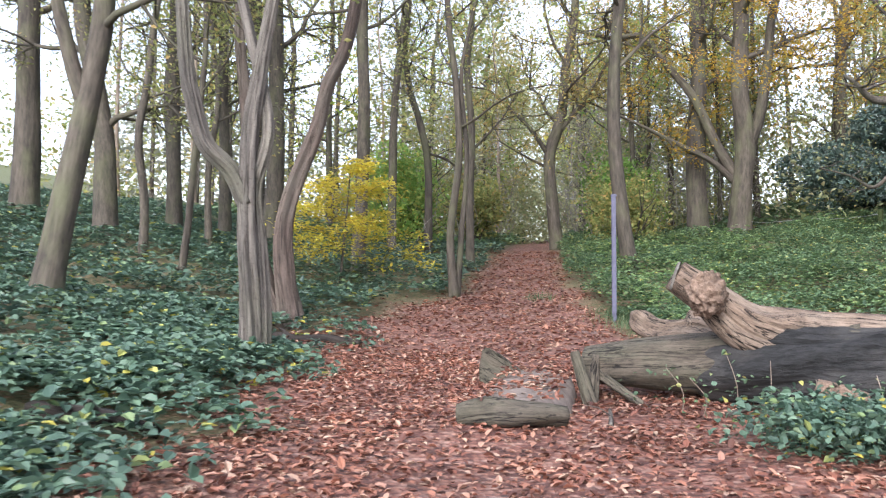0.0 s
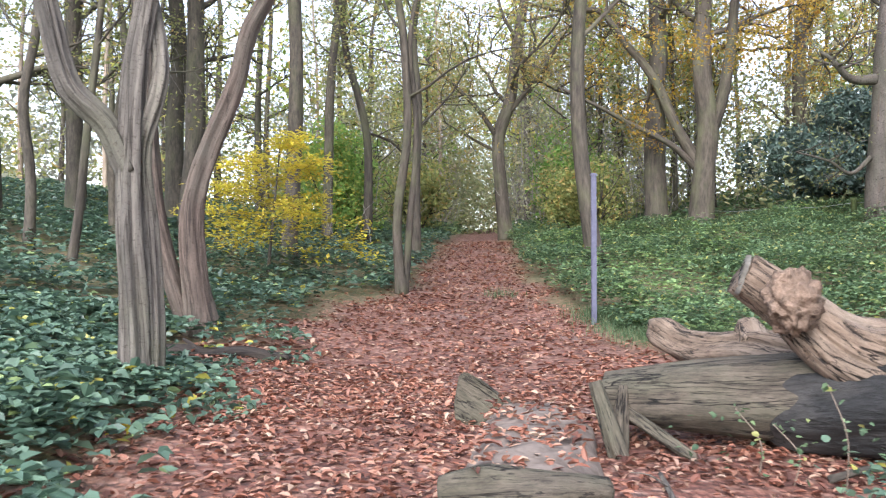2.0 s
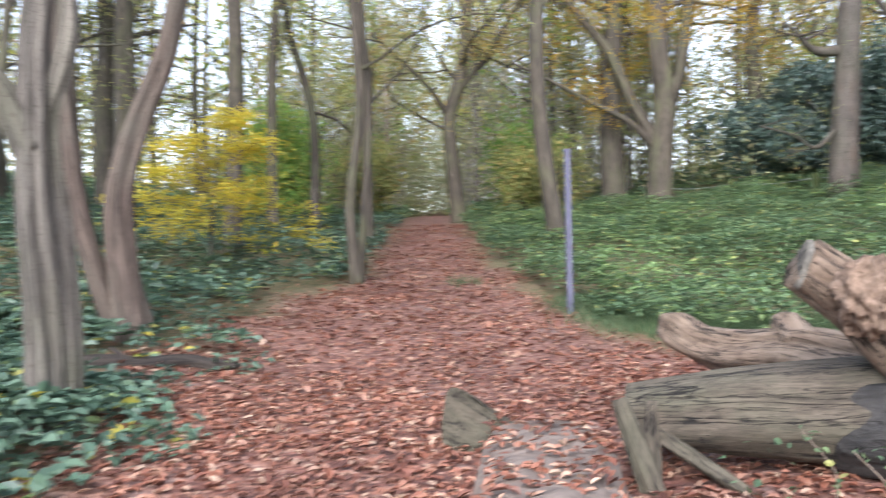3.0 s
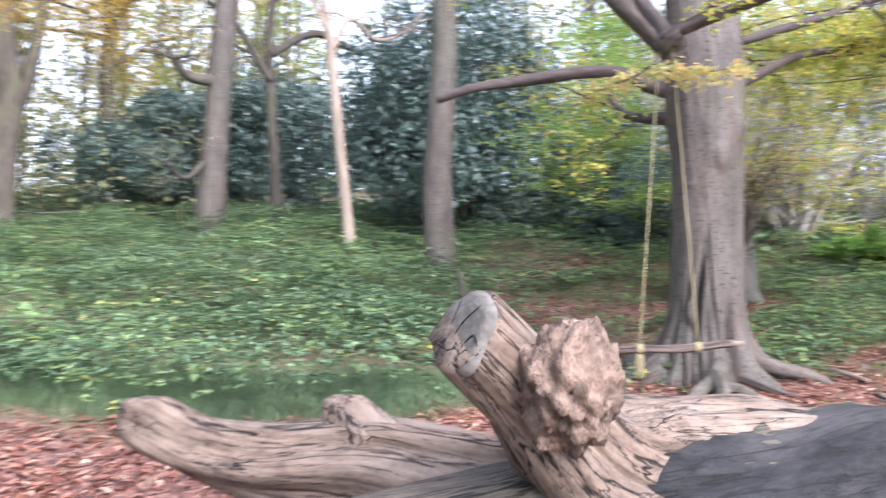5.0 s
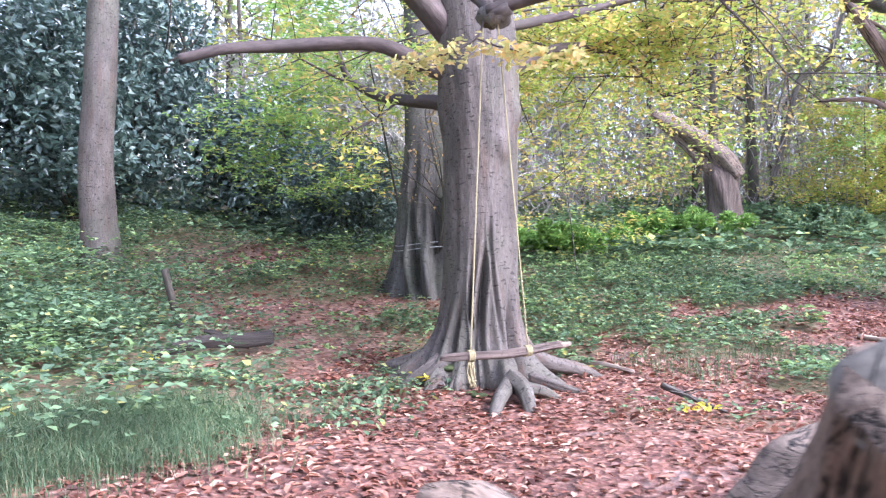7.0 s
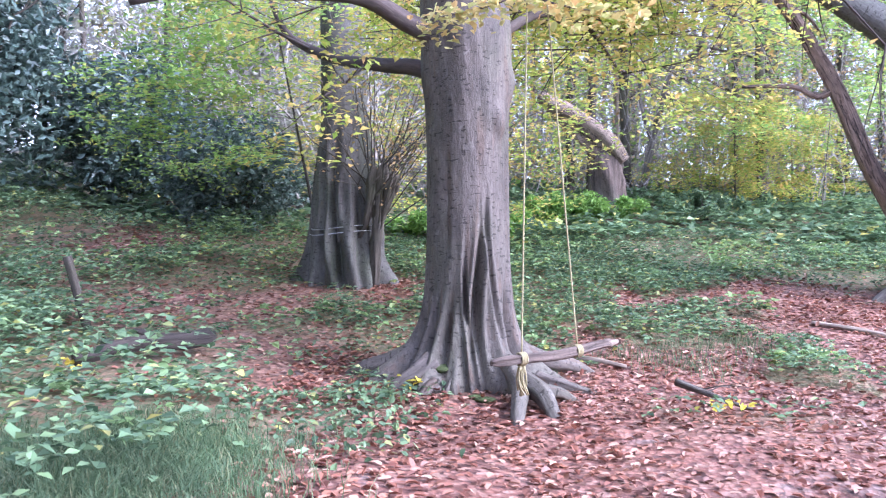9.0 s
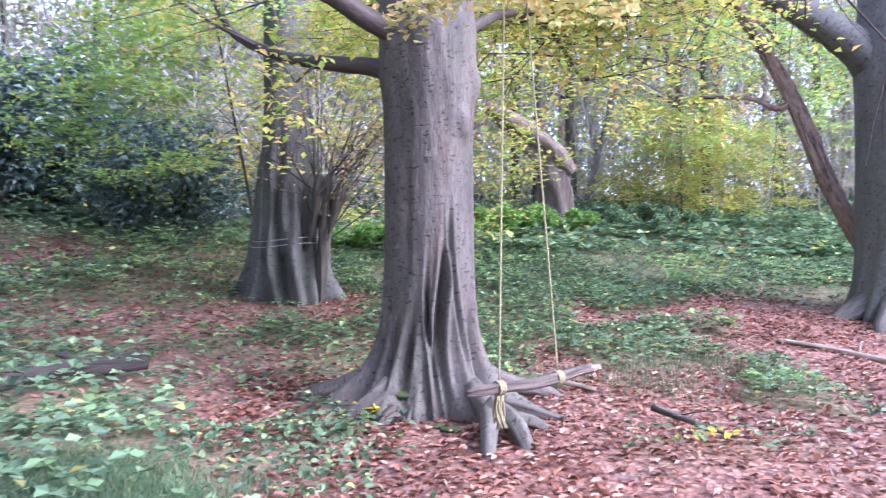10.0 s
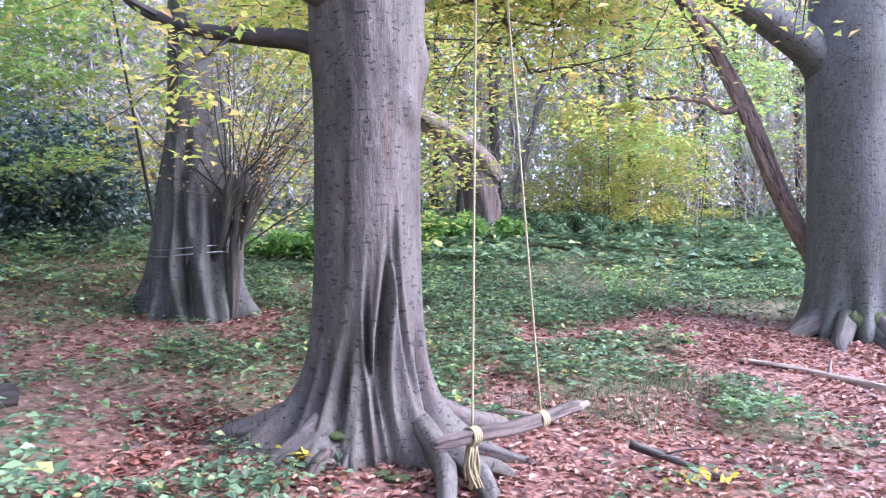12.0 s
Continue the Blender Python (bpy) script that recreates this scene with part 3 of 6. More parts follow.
leafc = mix(n, l, 0.7, rl.outputs[0], rd.outputs[0], "MULTIPLY")
big = tex_noise(n, l, obj, 0.7, 5)
rb = ramp(n, [(0.3, (0.72, 0.7, 0.72)), (0.7, (1.15, 1.1, 1.1))])
l.new(big.outputs[0], rb.inputs[0])
leafc = mix(n, l, 1.0, leafc, rb.outputs[0], "MULTIPLY")
mud = tex_noise(n, l, obj, 1.4, 6, 0.7)
rm = ramp(n, [(0.58, (0, 0, 0)), (0.72, (1, 1, 1))])
l.new(mud.outputs[0], rm.inputs[0])
leafc = mix(n, l, rm.outputs[0], leafc, (0.20, 0.155, 0.14))
earth = tex_noise(n, l, obj, 12, 6)
re = ramp(n, [(0.3, (0.055, 0.062, 0.03)), (0.48, (0.11, 0.115, 0.052)), (0.66, (0.26, 0.14, 0.09))])
l.new(earth.outputs[0], re.inputs[0])
at = n.new("ShaderNodeAttribute")
at.attribute_name = "litter"
base_c = mix(n, l, at.outputs["Fac"], re.outputs[0], leafc)
af = n.new("ShaderNodeAttribute")
af.attribute_name = "field"
rf = ramp(n, [(0.3, (0.11, 0.13, 0.05)), (0.7, (0.18, 0.18, 0.085))])
l.new(big.outputs[0], rf.inputs[0])
l.new(mix(n, l, af.outputs["Fac"], base_c, rf.outputs[0]), b.inputs["Base Color"])
b.inputs["Roughness"].default_value = 0.75
bb = bumped(n, l, b, vor.outputs["Distance"], 0.9, 0.025)
bumped(n, l, b, earth.outputs[0], 0.5, 0.02, bb)
ground = lone("ground", ground_geo, m, "woodland floor of leaf litter, earth and low plants", "ground", "structure")
for nm, val in (("litter", litter_mask(X, Y)), ("field", 1 / (1 + np.exp((X + 15 + 0.15 * np.clip(Y, 0, 60)) / 0.8)))):
    a = ground.data.attributes.new(nm, "FLOAT", "POINT")
    a.data.foreach_set("value", val.astype(np.float32).ravel())


# ---- trees of the left wood ----
TREES = [
    ("old_hawthorn", [(-2.29, 10.7, 0.4), (-2.32, 10.7, 1.05), (-2.36, 10.68, 1.8), (-2.36, 10.68, 2.44), (-2.32, 10.7, 3.25), (-2.2, 10.72, 4.08)], 0.108, BARK_GREY, OLIVE,
     "pale grey twin-stemmed hawthorn with fluted bark beside the path", 8.0, 5, 0.65, 1.25,
     [([(-2.38, 10.68, 2.3), (-2.56, 10.63, 2.7), (-2.85, 10.54, 3.03), (-3.0, 10.49, 3.57), (-3.07, 10.47, 3.98)], 0.09), ([(-2.19, 10.79, 0.4), (-2.2, 10.8, 1.04), (-2.25, 10.78, 1.8), (-2.3, 10.74, 2.5), (-2.15, 10.78, 3.3)], 0.09)]),
    ("forked_hawthorn", [(-2.47, 14.51, 0.6), (-2.6, 14.48, 1.58), (-2.61, 14.48, 2.28), (-2.43, 14.51, 2.99), (-2.1, 14.57, 3.87), (-1.92, 14.6, 4.59), (-1.61, 14.64, 5.33)], 0.15, BARK_RED, OLIVE,
     "leaning hawthorn with reddish fluted bark and two stems", 8.5, 6, 0.7, 1.4,
     [([(-2.62, 14.58, 0.6), (-2.88, 14.52, 1.42), (-3.07, 14.48, 2.28), (-3.16, 14.46, 3.28), (-3.24, 14.44, 4.29)], 0.12)]),
    ("slender_tree", [(0.27, 20.36, 1.07), (0.17, 20.36, 2.48), (0.37, 20.36, 4.23), (0.3, 20.36, 5.99), (0.15, 20.36, 7.17)], 0.10, BARK_OAK, OLIVE,
     "slender many-stemmed tree at the edge of the path", 13, 9, 0.35, 1.4, [([(0.33, 20.4, 1.06), (0.42, 20.4, 2.48), (0.55, 20.39, 4.24), (0.42, 20.4, 6.0), (0.6, 20.39, 7.18)], 0.07)]),
    ("pine_tree", [(-2.31, 23.86, 1.64), (-2.19, 23.87, 4.05), (-2.14, 23.88, 6.14), (-2.19, 23.87, 8.23)], 0.20, BARK_DARK, OLIVE, "tall straight dark-barked tree among brambles", 17, 10, 0.45, 1.2, []),
    ("pine_tree", [(-1.72, 29.43, 2.22), (-1.68, 29.43, 4.74), (-1.61, 29.44, 7.36), (-1.33, 29.45, 10.01)], 0.16, BARK_DARK, OLIVE, "tall straight dark-barked tree among brambles", 17, 10, 0.4, 1.2, []),
    ("crooked_tree", [(-0.53, 31.0, 2.3), (-0.52, 31.0, 5.31), (-0.81, 30.99, 6.97), (-1.14, 30.98, 8.08), (-1.33, 30.98, 9.37), (-1.25, 30.98, 10.49)], 0.15, BARK_OAK, OLIVE, "crooked thin tree with an S-bend in its trunk", 15, 9, 0.3, 1.2, []),
    ("pine_tree", [(-5.17, 26.49, 2.35), (-5.04, 26.52, 4.35), (-5.02, 26.52, 6.68), (-5.04, 26.52, 9.01)], 0.29, BARK_DARK, OLIVE, "tall straight dark-barked tree with a stout trunk", 18, 10, 0.4, 1.3, []),
    ("woodland_tree", [(-8.46, 22.25, 2.36), (-8.51, 22.23, 3.8), (-8.56, 22.21, 5.18), (-8.82, 22.1, 6.79), (-9.04, 22.0, 8.02)], 0.29, BARK_DARK, OLIVE, "stout dark tree with spreading limbs at the wood's edge", 15, 11, 0.25, 1.3, []),
    ("thin_tree", [(-6.98, 20.59, 1.94), (-6.96, 20.6, 3.27), (-7.1, 20.55, 4.76), (-6.92, 20.61, 6.06), (-6.83, 20.64, 7.13)], 0.11, BARK_DARK, OLIVE, "thin dark tree standing in brambles", 13, 9, 0.3, 1.2, []),
    ("thin_tree", [(-9.11, 29.97, 3.34), (-9.19, 29.94, 5.61), (-9.3, 29.91, 7.89), (-9.17, 29.95, 10.02)], 0.22, BARK_DARK, OLIVE, "straight dark tree near the open field", 15, 10, 0.3, 1.2, []),
    ("leaning_tree", [(-5.41, 18.22, 1.42), (-5.27, 18.27, 2.53), (-5.19, 18.29, 3.55), (-5.07, 18.33, 4.89), (-4.95, 18.36, 6.44)], 0.08, BARK_OAK, OLIVE, "thin leaning grey-brown tree in brambles", 11, 8, 0.35, 1.2, []),
    ("woodland_tree", [(-6.31, 30.07, 2.92), (-6.34, 30.06, 5.66), (-6.23, 30.09, 7.97), (-6.38, 30.05, 10.11)], 0.30, BARK_DARK, OLIVE, "straight dark tree near the open field", 17, 10, 0.35, 1.2, []),
    ("slender_tree", [(0.81, 26.26, 1.75), (0.8, 26.26, 3.91), (0.85, 26.26, 5.92), (0.72, 26.26, 7.79), (0.87, 26.26, 9.04)], 0.13, BARK_OAK, OLIVE, "slender brown tree along the path", 14, 9, 0.3, 1.2, []),
    ("woodland_tree", [(-11.4, 24.0, 2.98), (-11.33, 24.03, 5.22), (-11.34, 24.03, 7.55), (-11.34, 24.03, 9.11)], 0.38, BARK_OAK, OLIVE, "stout straight grey-green trunk at the wood's edge", 16, 10, 0.4, 1.3, []),
    ("leaning_tree", [(-6.02, 13.34, 1.0), (-5.79, 13.44, 2.39), (-5.51, 13.56, 3.97), (-5.34, 13.63, 5.04), (-5.27, 13.65, 5.76)], 0.22, BARK_OAK, OLIVE, "leaning grey-brown tree with forked top in brambles", 12, 9, 0.4, 1.3,
     [([(-5.5, 13.56, 4.0), (-5.75, 13.5, 4.9), (-5.95, 13.4, 6.0)], 0.12)]),
    ("woodland_tree", [(-7.86, 25.86, 2.69), (-7.88, 25.85, 5.01), (-7.94, 25.84, 7.34), (-7.9, 25.85, 9.7)], 0.24, BARK_DARK, OLIVE, "straight dark tree in the wood", 16, 10, 0.35, 1.3, []),
    ("thin_tree", [(-6.93, 28.14, 2.81), (-6.95, 28.13, 5.33), (-7.03, 28.12, 7.87), (-6.97, 28.13, 10.44)], 0.20, BARK_DARK, OLIVE, "straight dark tree near the open field", 15, 9, 0.3, 1.2, []),
    ("thin_tree", [(-6.2, 23.5, 2.1), (-6.25, 23.5, 4.2), (-6.0, 23.5, 6.3), (-6.2, 23.5, 8.2)], 0.10, BARK_DARK, OLIVE, "thin dark tree standing in brambles", 13, 9, 0.3, 1.2, []),
    # right of the path
    ("path_side_tree", [(5.23, 24.43, 1.52), (4.99, 24.49, 3.03), (4.79, 24.53, 4.92), (4.76, 24.54, 6.81), (4.87, 24.51, 8.57)], 0.22, BARK_OAK, OLIVE, "smooth brown tree with a slightly curved trunk beside the path", 16, 9, 0.45, 1.3, []),
    ("oak_tree", [(9.84, 34.01, 2.81), (9.76, 34.04, 5.4), (9.81, 34.02, 7.89), (9.92, 33.99, 9.76), (9.83, 34.01, 11.66)], 0.42, BARK_OAK, GOLDGREEN, "large oak with upright rough trunk and autumn leaves", 18, 12, 0.4, 1.4, []),
]
for k, (nm, pts, r, mat, leaf, label, top, limbs, bare, flare, stems) in enumerate(TREES):
    tree(nm, pts, r, mat, leaf, label, 20 + k, top, limbs, 3.2, bare * 0.72 if top > 9 else bare, 4, 0.11, flare, 14, stems, rough=0.14 if "hawthorn" in nm else 0.06, ribs=0.24 if "hawthorn" in nm else 0.0,
         puffs=(16, top * 0.35, top * 0.8, 2.6, 45) if top > 12 else None)

tree("oak_tree", [(11.0, 32.94, 2.77), (11.13, 32.89, 4.87), (11.26, 32.84, 6.47), (11.1, 32.9, 8.69), (11.17, 32.88, 11.32)], 0.42, BARK_OAK, GOLD,
     "large forked oak with low crooked limbs and golden leaves", 61, 17, 14, 4.2, 0.36, 7, 0.13, 1.4, 14,
     [([(11.28, 32.9, 6.07), (11.73, 32.72, 7.46), (12.01, 32.62, 9.24), (12.2, 32.54, 11.23)], 0.23)],
     [([(11.1, 33.0, 5.1), (10.28, 33.25, 6.62), (9.54, 33.49, 8.4), (8.6, 33.77, 9.69), (7.72, 33.99, 10.88), (6.62, 34.25, 10.9), (5.2, 34.3, 11.2)], 0.22),
      ([(11.0, 33.0, 5.0), (10.0, 32.9, 5.9), (8.6, 32.9, 6.6), (7.3, 33.0, 7.3), (6.0, 33.0, 7.9)], 0.13)], puffs=(75, 4.5, 12.5, 4.6, 120))
tree("path_oak", [(4.68, 36.06, 2.72), (4.46, 36.09, 4.51), (4.36, 36.1, 6.48), (4.74, 36.05, 7.79), (4.9, 36.03, 8.67)], 0.28, BARK_OAK, GOLDOLIVE,
     "spreading oak leaning over the end of the path", 62, 15, 14, 5.0, 0.28, 6, 0.12, 1.3, 12,
     own=[([(4.5, 36.1, 6.3), (3.6, 36, 7.6), (2.6, 36, 8.6), (1.5, 36, 9.6)], 0.13), ([(4.8, 36.0, 7.6), (5.9, 36, 9.0), (6.8, 36, 10.5)], 0.13), ([(4.4, 36.1, 6.0), (3.2, 36, 6.6), (2.2, 36, 7.2)], 0.08)], spread=0.5, puffs=(60, 5, 12, 4.5, 90))
tree("grey_tree", [(13.89, 26.81, 2.57), (13.97, 26.76, 4.74), (14.05, 26.7, 6.62), (14.16, 26.62, 8.51), (14.2, 26.59, 9.46)], 0.40, BARK_BEECH, OLIVE,
     "tall grey trunk with a broken side limb beside the hollies", 63, 16, 7, 3.0, 0.6, 2, 0.09, 1.3, 16,
     own=[([(13.8, 26.7, 6.9), (13.0, 26.6, 6.9), (12.4, 26.5, 7.4), (12.1, 26.5, 7.6)], 0.16), ([(13.6, 26.7, 4.7), (12.8, 26.3, 4.2), (12.0, 26, 4.5), (11.0, 25.8, 4.7)], 0.07)])
tree("dark_thin_tree", [(16.48, 27.2, 3.0), (16.43, 27.24, 4.68), (16.33, 27.32, 6.71), (16.27, 27.37, 8.75)], 0.18, BARK_DARK, None, "thin dark tree with crooked bare limbs between the hollies", 64, 12, 8, 2.6, 0.3, 0, 0.08,
     own=[([(16.3, 27.3, 8.2), (17.3, 26.5, 8.9), (18.3, 25.6, 8.4), (19.5, 24.6, 8.9), (20.2, 24.0, 9.8)], 0.13), ([(16.3, 27.3, 7.4), (15.4, 27.8, 9.0), (14.6, 28.1, 9.6), (13.6, 28.4, 10.8)], 0.12)])
tree("bare_pole_tree", [(14.31, 21.81, 2.09), (14.18, 21.93, 3.65), (14.05, 22.05, 5.27), (13.93, 22.16, 6.89), (13.79, 22.29, 8.38)], 0.15, BARK_PALE, None,
     "dead pale trunk stripped of its bark with bare crooked branches", 65, 10.5, 0, 2, 0.7, 0, 0.08, 1.1, 10,
     own=[([(13.9, 22.2, 7.3), (13.4, 22.3, 8.2), (12.8, 22.3, 8.3), (12.2, 22.2, 9.0)], 0.07), ([(13.95, 22.15, 7.0), (14.4, 22, 7.8), (15.0, 21.8, 7.4), (15.8, 21.6, 7.7), (16.4, 21.4, 8.4)], 0.08)])
tree("smooth_beech", [(14.3, 19.1, 1.88), (14.27, 19.16, 3.52), (14.3, 19.1, 5.14), (14.36, 19.05, 6.65), (14.36, 19.05, 7.91)], 0.33, BARK_BEECH, OLIVE,
     "straight smooth-barked beech in front of dark hollies", 66, 17, 7, 3.0, 0.55, 2, 0.09, 1.35, 18)

tree("oak_tree", [(17.5, 38.5, 3.6), (17.6, 38.5, 6.0), (17.4, 38.6, 9.0), (17.5, 38.5, 12.0)], 0.36, BARK_OAK, GOLD, "large oak in golden leaf behind the hollies", 67, 17, 13, 4.6, 0.3, 6, 0.13, 1.4, 12, puffs=(80, 5.0, 13.5, 5.0, 120))

# ---- the great beech with the swing ----
BX, BY = 9.74, 11.2
BZ = low(BX, BY)
beech = thing("beech_tree", BX, BY, BZ, "massive old beech with fluted trunk and spreading roots", "tree")


BUTTRESSES = ((12, 0.60, 16), (42, 0.24, 11), (60, 0.22, 9), (79, 0.13, 6), (120, 0.30, 12), (162, 0.44, 15), (205, 0.5, 16), (245, 0.5, 14), (290, 0.55, 14), (330, 0.5, 14))
CLEFTS = ((104, 0.13, 4.0, 0.35, 1.30), (98, 0.10, 2.6, 0.30, 0.95), (90, 0.11, 2.2, 0.45, 1.02), (67, 0.13, 4.0, 0.1, 0.62), (48, 0.07, 4.0, 0.1, 0.6), (120, 0.05, 2.5, 0.5, 1.6), (143, 0.08, 5.0, 0.1, 0.8), (28, 0.09, 6.0, 0.0, 0.55))


def beech_outline(a, s):
    """Scales a radius of 0.4 m: round above, drawn out into buttresses with clefts between them at the foot."""
    z = s - 0.2
    f = 1 + 0.018 * np.sin(3 * a + 1.1 * s) + 0.012 * np.sin(7 * a - 0.8 * s)
    for deg, reach, w in BUTTRESSES:
        d = (a - math.radians(deg) - 0.05 * np.sin(2.1 * s + deg) + np.pi) % (2 * np.pi) - np.pi
        f = f + 2.5 * reach * np.exp(-(d / np.radians(w)) ** 2) * np.exp(-(np.clip(z, 0, 9) / 0.24) ** 1.05)
        f = f + 0.07 * np.exp(-(d / math.radians(w * 0.9)) ** 2) * np.exp(-z / 0.8)
    f = f + 0.30 * np.exp(-(np.clip(z, 0, 9) / 0.36) ** 1.1)
    for deg, h, w, z0, z1 in CLEFTS:
        d = (a - math.radians(deg) - 0.10 * np.sin(2.6 * z + deg) + np.pi) % (2 * np.pi) - np.pi
        f = f - 2.5 * h * np.exp(-(d / math.radians(w)) ** 2) / (1 + np.exp((z - z1) / 0.08)) / (1 + np.exp((z0 - z) / 0.08))
        f = f + 0.8 * h * np.exp(-((np.abs(d) - math.radians(w * 2.0)) / math.radians(w * 0.9)) ** 2) / (1 + np.exp((z - z1) / 0.12))
    f = f + 0.010 * np.sin(11 * a + 2.3 * np.sin(1.7 * s)) * np.sin(2.9 * s + 3 * a) + 0.006 * np.sin(23 * a + 4 * s) * np.sin(5.1 * s)
    f = f - 0.06 * np.exp(-((a - math.radians(60)) / 0.09) ** 2) * np.exp(-((z - 1.7) / 0.55) ** 4) * (0.6 + 0.4 * np.sin(17 * s))
    f = f + 0.10 * np.exp(-((a - math.radians(18)) / 0.3) ** 2 - ((z - 2.95) / 0.28) ** 2)
    knob = (a - math.radians(138) + np.pi) % (2 * np.pi) - np.pi
    f = f + 0.20 * np.exp(-(knob / 0.2) ** 2 - ((z - 2.47) / 0.12) ** 2) - 0.09 * np.exp(-(knob / 0.08) ** 2 - ((z - 2.47) / 0.045) ** 2)
    ear = (a - math.radians(172) + np.pi) % (2 * np.pi) - np.pi
    return f + 0.14 * np.exp(-(ear / 0.25) ** 2 - ((z - 2.86) / 0.16) ** 2)


bc, _ = spline([(BX, BY, BZ - 0.2), (BX, BY, BZ + 0.8), (BX + 0.02, BY, BZ + 1.8), (BX, BY, BZ + 2.8), (BX, BY + 0.02, BZ + 3.6), (BX + 0.1, BY + 0.1, BZ + 5), (BX + 0.3, BY + 0.1, BZ + 8), (BX + 0.3, BY, BZ + 15)], 0.04)
bh = bc[:, 2] - BZ
br = np.interp(bh, [-0.2, 0.3, 0.8, 1.5, 2.0, 2.5, 2.9, 3.3, 3.7, 4.2, 6, 15], [0.40, 0.40, 0.40, 0.40, 0.40, 0.405, 0.42, 0.44, 0.43, 0.41, 0.36, 0.12])
g = Geo()
tube(g, bc, br, 220, beech_outline)
part("trunk", g, BARK_BEECH, beech)
ROOTS = [([(9.66, 11.7, 0.76), (9.68, 11.98, 0.66), (9.74, 12.22, 0.60), (9.84, 12.48, 0.44)], 0.10), ([(9.36, 11.55, 0.70), (9.26, 11.7, 0.60), (9.2, 11.85, 0.52), (9.14, 12.0, 0.38)], 0.085),
         ([(9.14, 11.52, 0.54), (9.06, 11.6, 0.50), (8.94, 11.7, 0.36)], 0.05), ([(9.45, 11.26, 0.66), (9.2, 11.36, 0.55), (9.04, 11.45, 0.34)], 0.06),
         ([(9.62, 11.0, 0.82), (9.25, 10.84, 0.68), (8.84, 10.77, 0.55), (8.5, 10.8, 0.45), (8.2, 10.86, 0.18)], 0.088), ([(8.9, 10.75, 0.60), (8.66, 10.57, 0.50), (8.36, 10.45, 0.20)], 0.075),
         ([(8.76, 10.62, 0.54), (8.84, 10.4, 0.49), (8.96, 10.2, 0.34)], 0.05), ([(9.25, 10.6, 0.58), (9.2, 10.32, 0.50), (9.28, 9.9, 0.36)], 0.05),
         ([(9.66, 10.78, 0.80), (9.82, 10.46, 0.66), (10.0, 10.15, 0.58), (10.18, 9.9, 0.42)], 0.085)]
for k, (pts, r) in enumerate(ROOTS):
    g = Geo()
    c, _ = spline(pts, 0.03)
    tube(g, c, r * np.linspace(1.3, 0.55, len(c)), 24, ribbed(0.2, 0.14, 80 + k), off=k)
    part("root", g, BARK_BEECH, beech)
for x, y, z, r in ((9.3, 11.46, 0.66, 0.09), (8.9, 11.05, 0.43, 0.07), (9.0, 11.15, 0.44, 0.06)):
    g = Geo()
    th, ph = np.meshgrid(np.linspace(0, 2 * np.pi, 17)[:-1], np.linspace(0.05, np.pi - 0.05, 9))
    kr = r * (1 + 0.2 * np.sin(3 * th + ph * 2))
    ki = np.arange(8)[:, None] * 16 + np.arange(16)[None]
    kj = np.arange(8)[:, None] * 16 + (np.arange(16)[None] + 1) % 16
    g.add(np.stack([x + kr * np.sin(ph) * np.cos(th), y + 1.3 * kr * np.sin(ph) * np.sin(th), z + 0.4 * kr * np.cos(ph)], -1), np.stack([ki, ki + 16, kj + 16, kj], -1).reshape(-1, 4))
    part("moss_cushion", g, MOSS, beech, "green moss cushion on the roots")
rg = np.random.RandomState(5)
BEECH_BOUGHS = [([(9.6, 11.4, 3.75), (9.4, 11.75, 3.9), (9.1, 12.2, 4.08), (8.6, 13.0, 3.99), (8.3, 13.5, 3.92), (8.1, 13.9, 3.8)], 0.095, 0.55, 0),
         ([(9.7, 11.4, 3.42), (9.76, 11.7, 3.55), (10.0, 12.05, 3.63), (10.5, 12.62, 3.82), (11.1, 13.2, 4.2), (11.5, 13.5, 4.7)], 0.085, 0.4, 2),
         ([(9.6, 11.4, 5.6), (8.7, 11.6, 5.1), (8.15, 11.2, 4.5), (7.8, 10.78, 4.05), (7.66, 10.66, 3.88), (7.6, 10.5, 3.9)], 0.10, 0.6, 2),
         ([(7.66, 10.7, 3.9), (7.6, 10.2, 3.98), (7.45, 9.5, 4.05), (7.3, 8.57, 4.12), (7.1, 7.4, 4.35), (7.0, 6.2, 4.4)], 0.06, 0.3, 9),
         ([(9.6, 11.45, 4.2), (9.2, 12.0, 4.9), (8.8, 12.6, 5.5), (8.3, 13.4, 6.4)], 0.16, 0.5, 4),
         ([(10.0, 10.9, 4.4), (10.4, 10.2, 4.6), (11.0, 9.3, 4.9), (11.6, 8.2, 4.8)], 0.06, 0.3, 16),
         ([(10.0, 10.9, 3.9), (10.7, 10.4, 4.3), (11.6, 9.8, 4.4), (12.6, 9.2, 4.0)], 0.06, 0.3, 18),
         ([(10.0, 11.3, 4.2), (11.0, 11.6, 4.7), (12.2, 11.7, 4.8), (13.4, 11.6, 4.7)], 0.07, 0.3, 12)]
spray_tips = []
for k, (pts, r, end, twigs) in enumerate(BEECH_BOUGHS):
    g, sub = Geo(), Geo()
    c, _ = spline(pts, 0.07)
    tube(g, c, r * np.linspace(1, end, len(c)), 14, gnarl(0.09, 90 + k, 3), off=k * 2)
    for _ in range(twigs):
        i = rg.randint(len(c) // 3, len(c))
        dv = np.array([rg.normal(), rg.normal(), rg.normal() * 0.35 - 0.05])
        grow(sub, spray_tips, rg, c[i], dv, rg.uniform(0.9, 2.2), max(0.012, r * 0.25), 2, 3, 0.0, 0.3, 6)
    bough("limb", g, sub, BARK_LIMB, beech)
t = np.vstack(spray_tips)
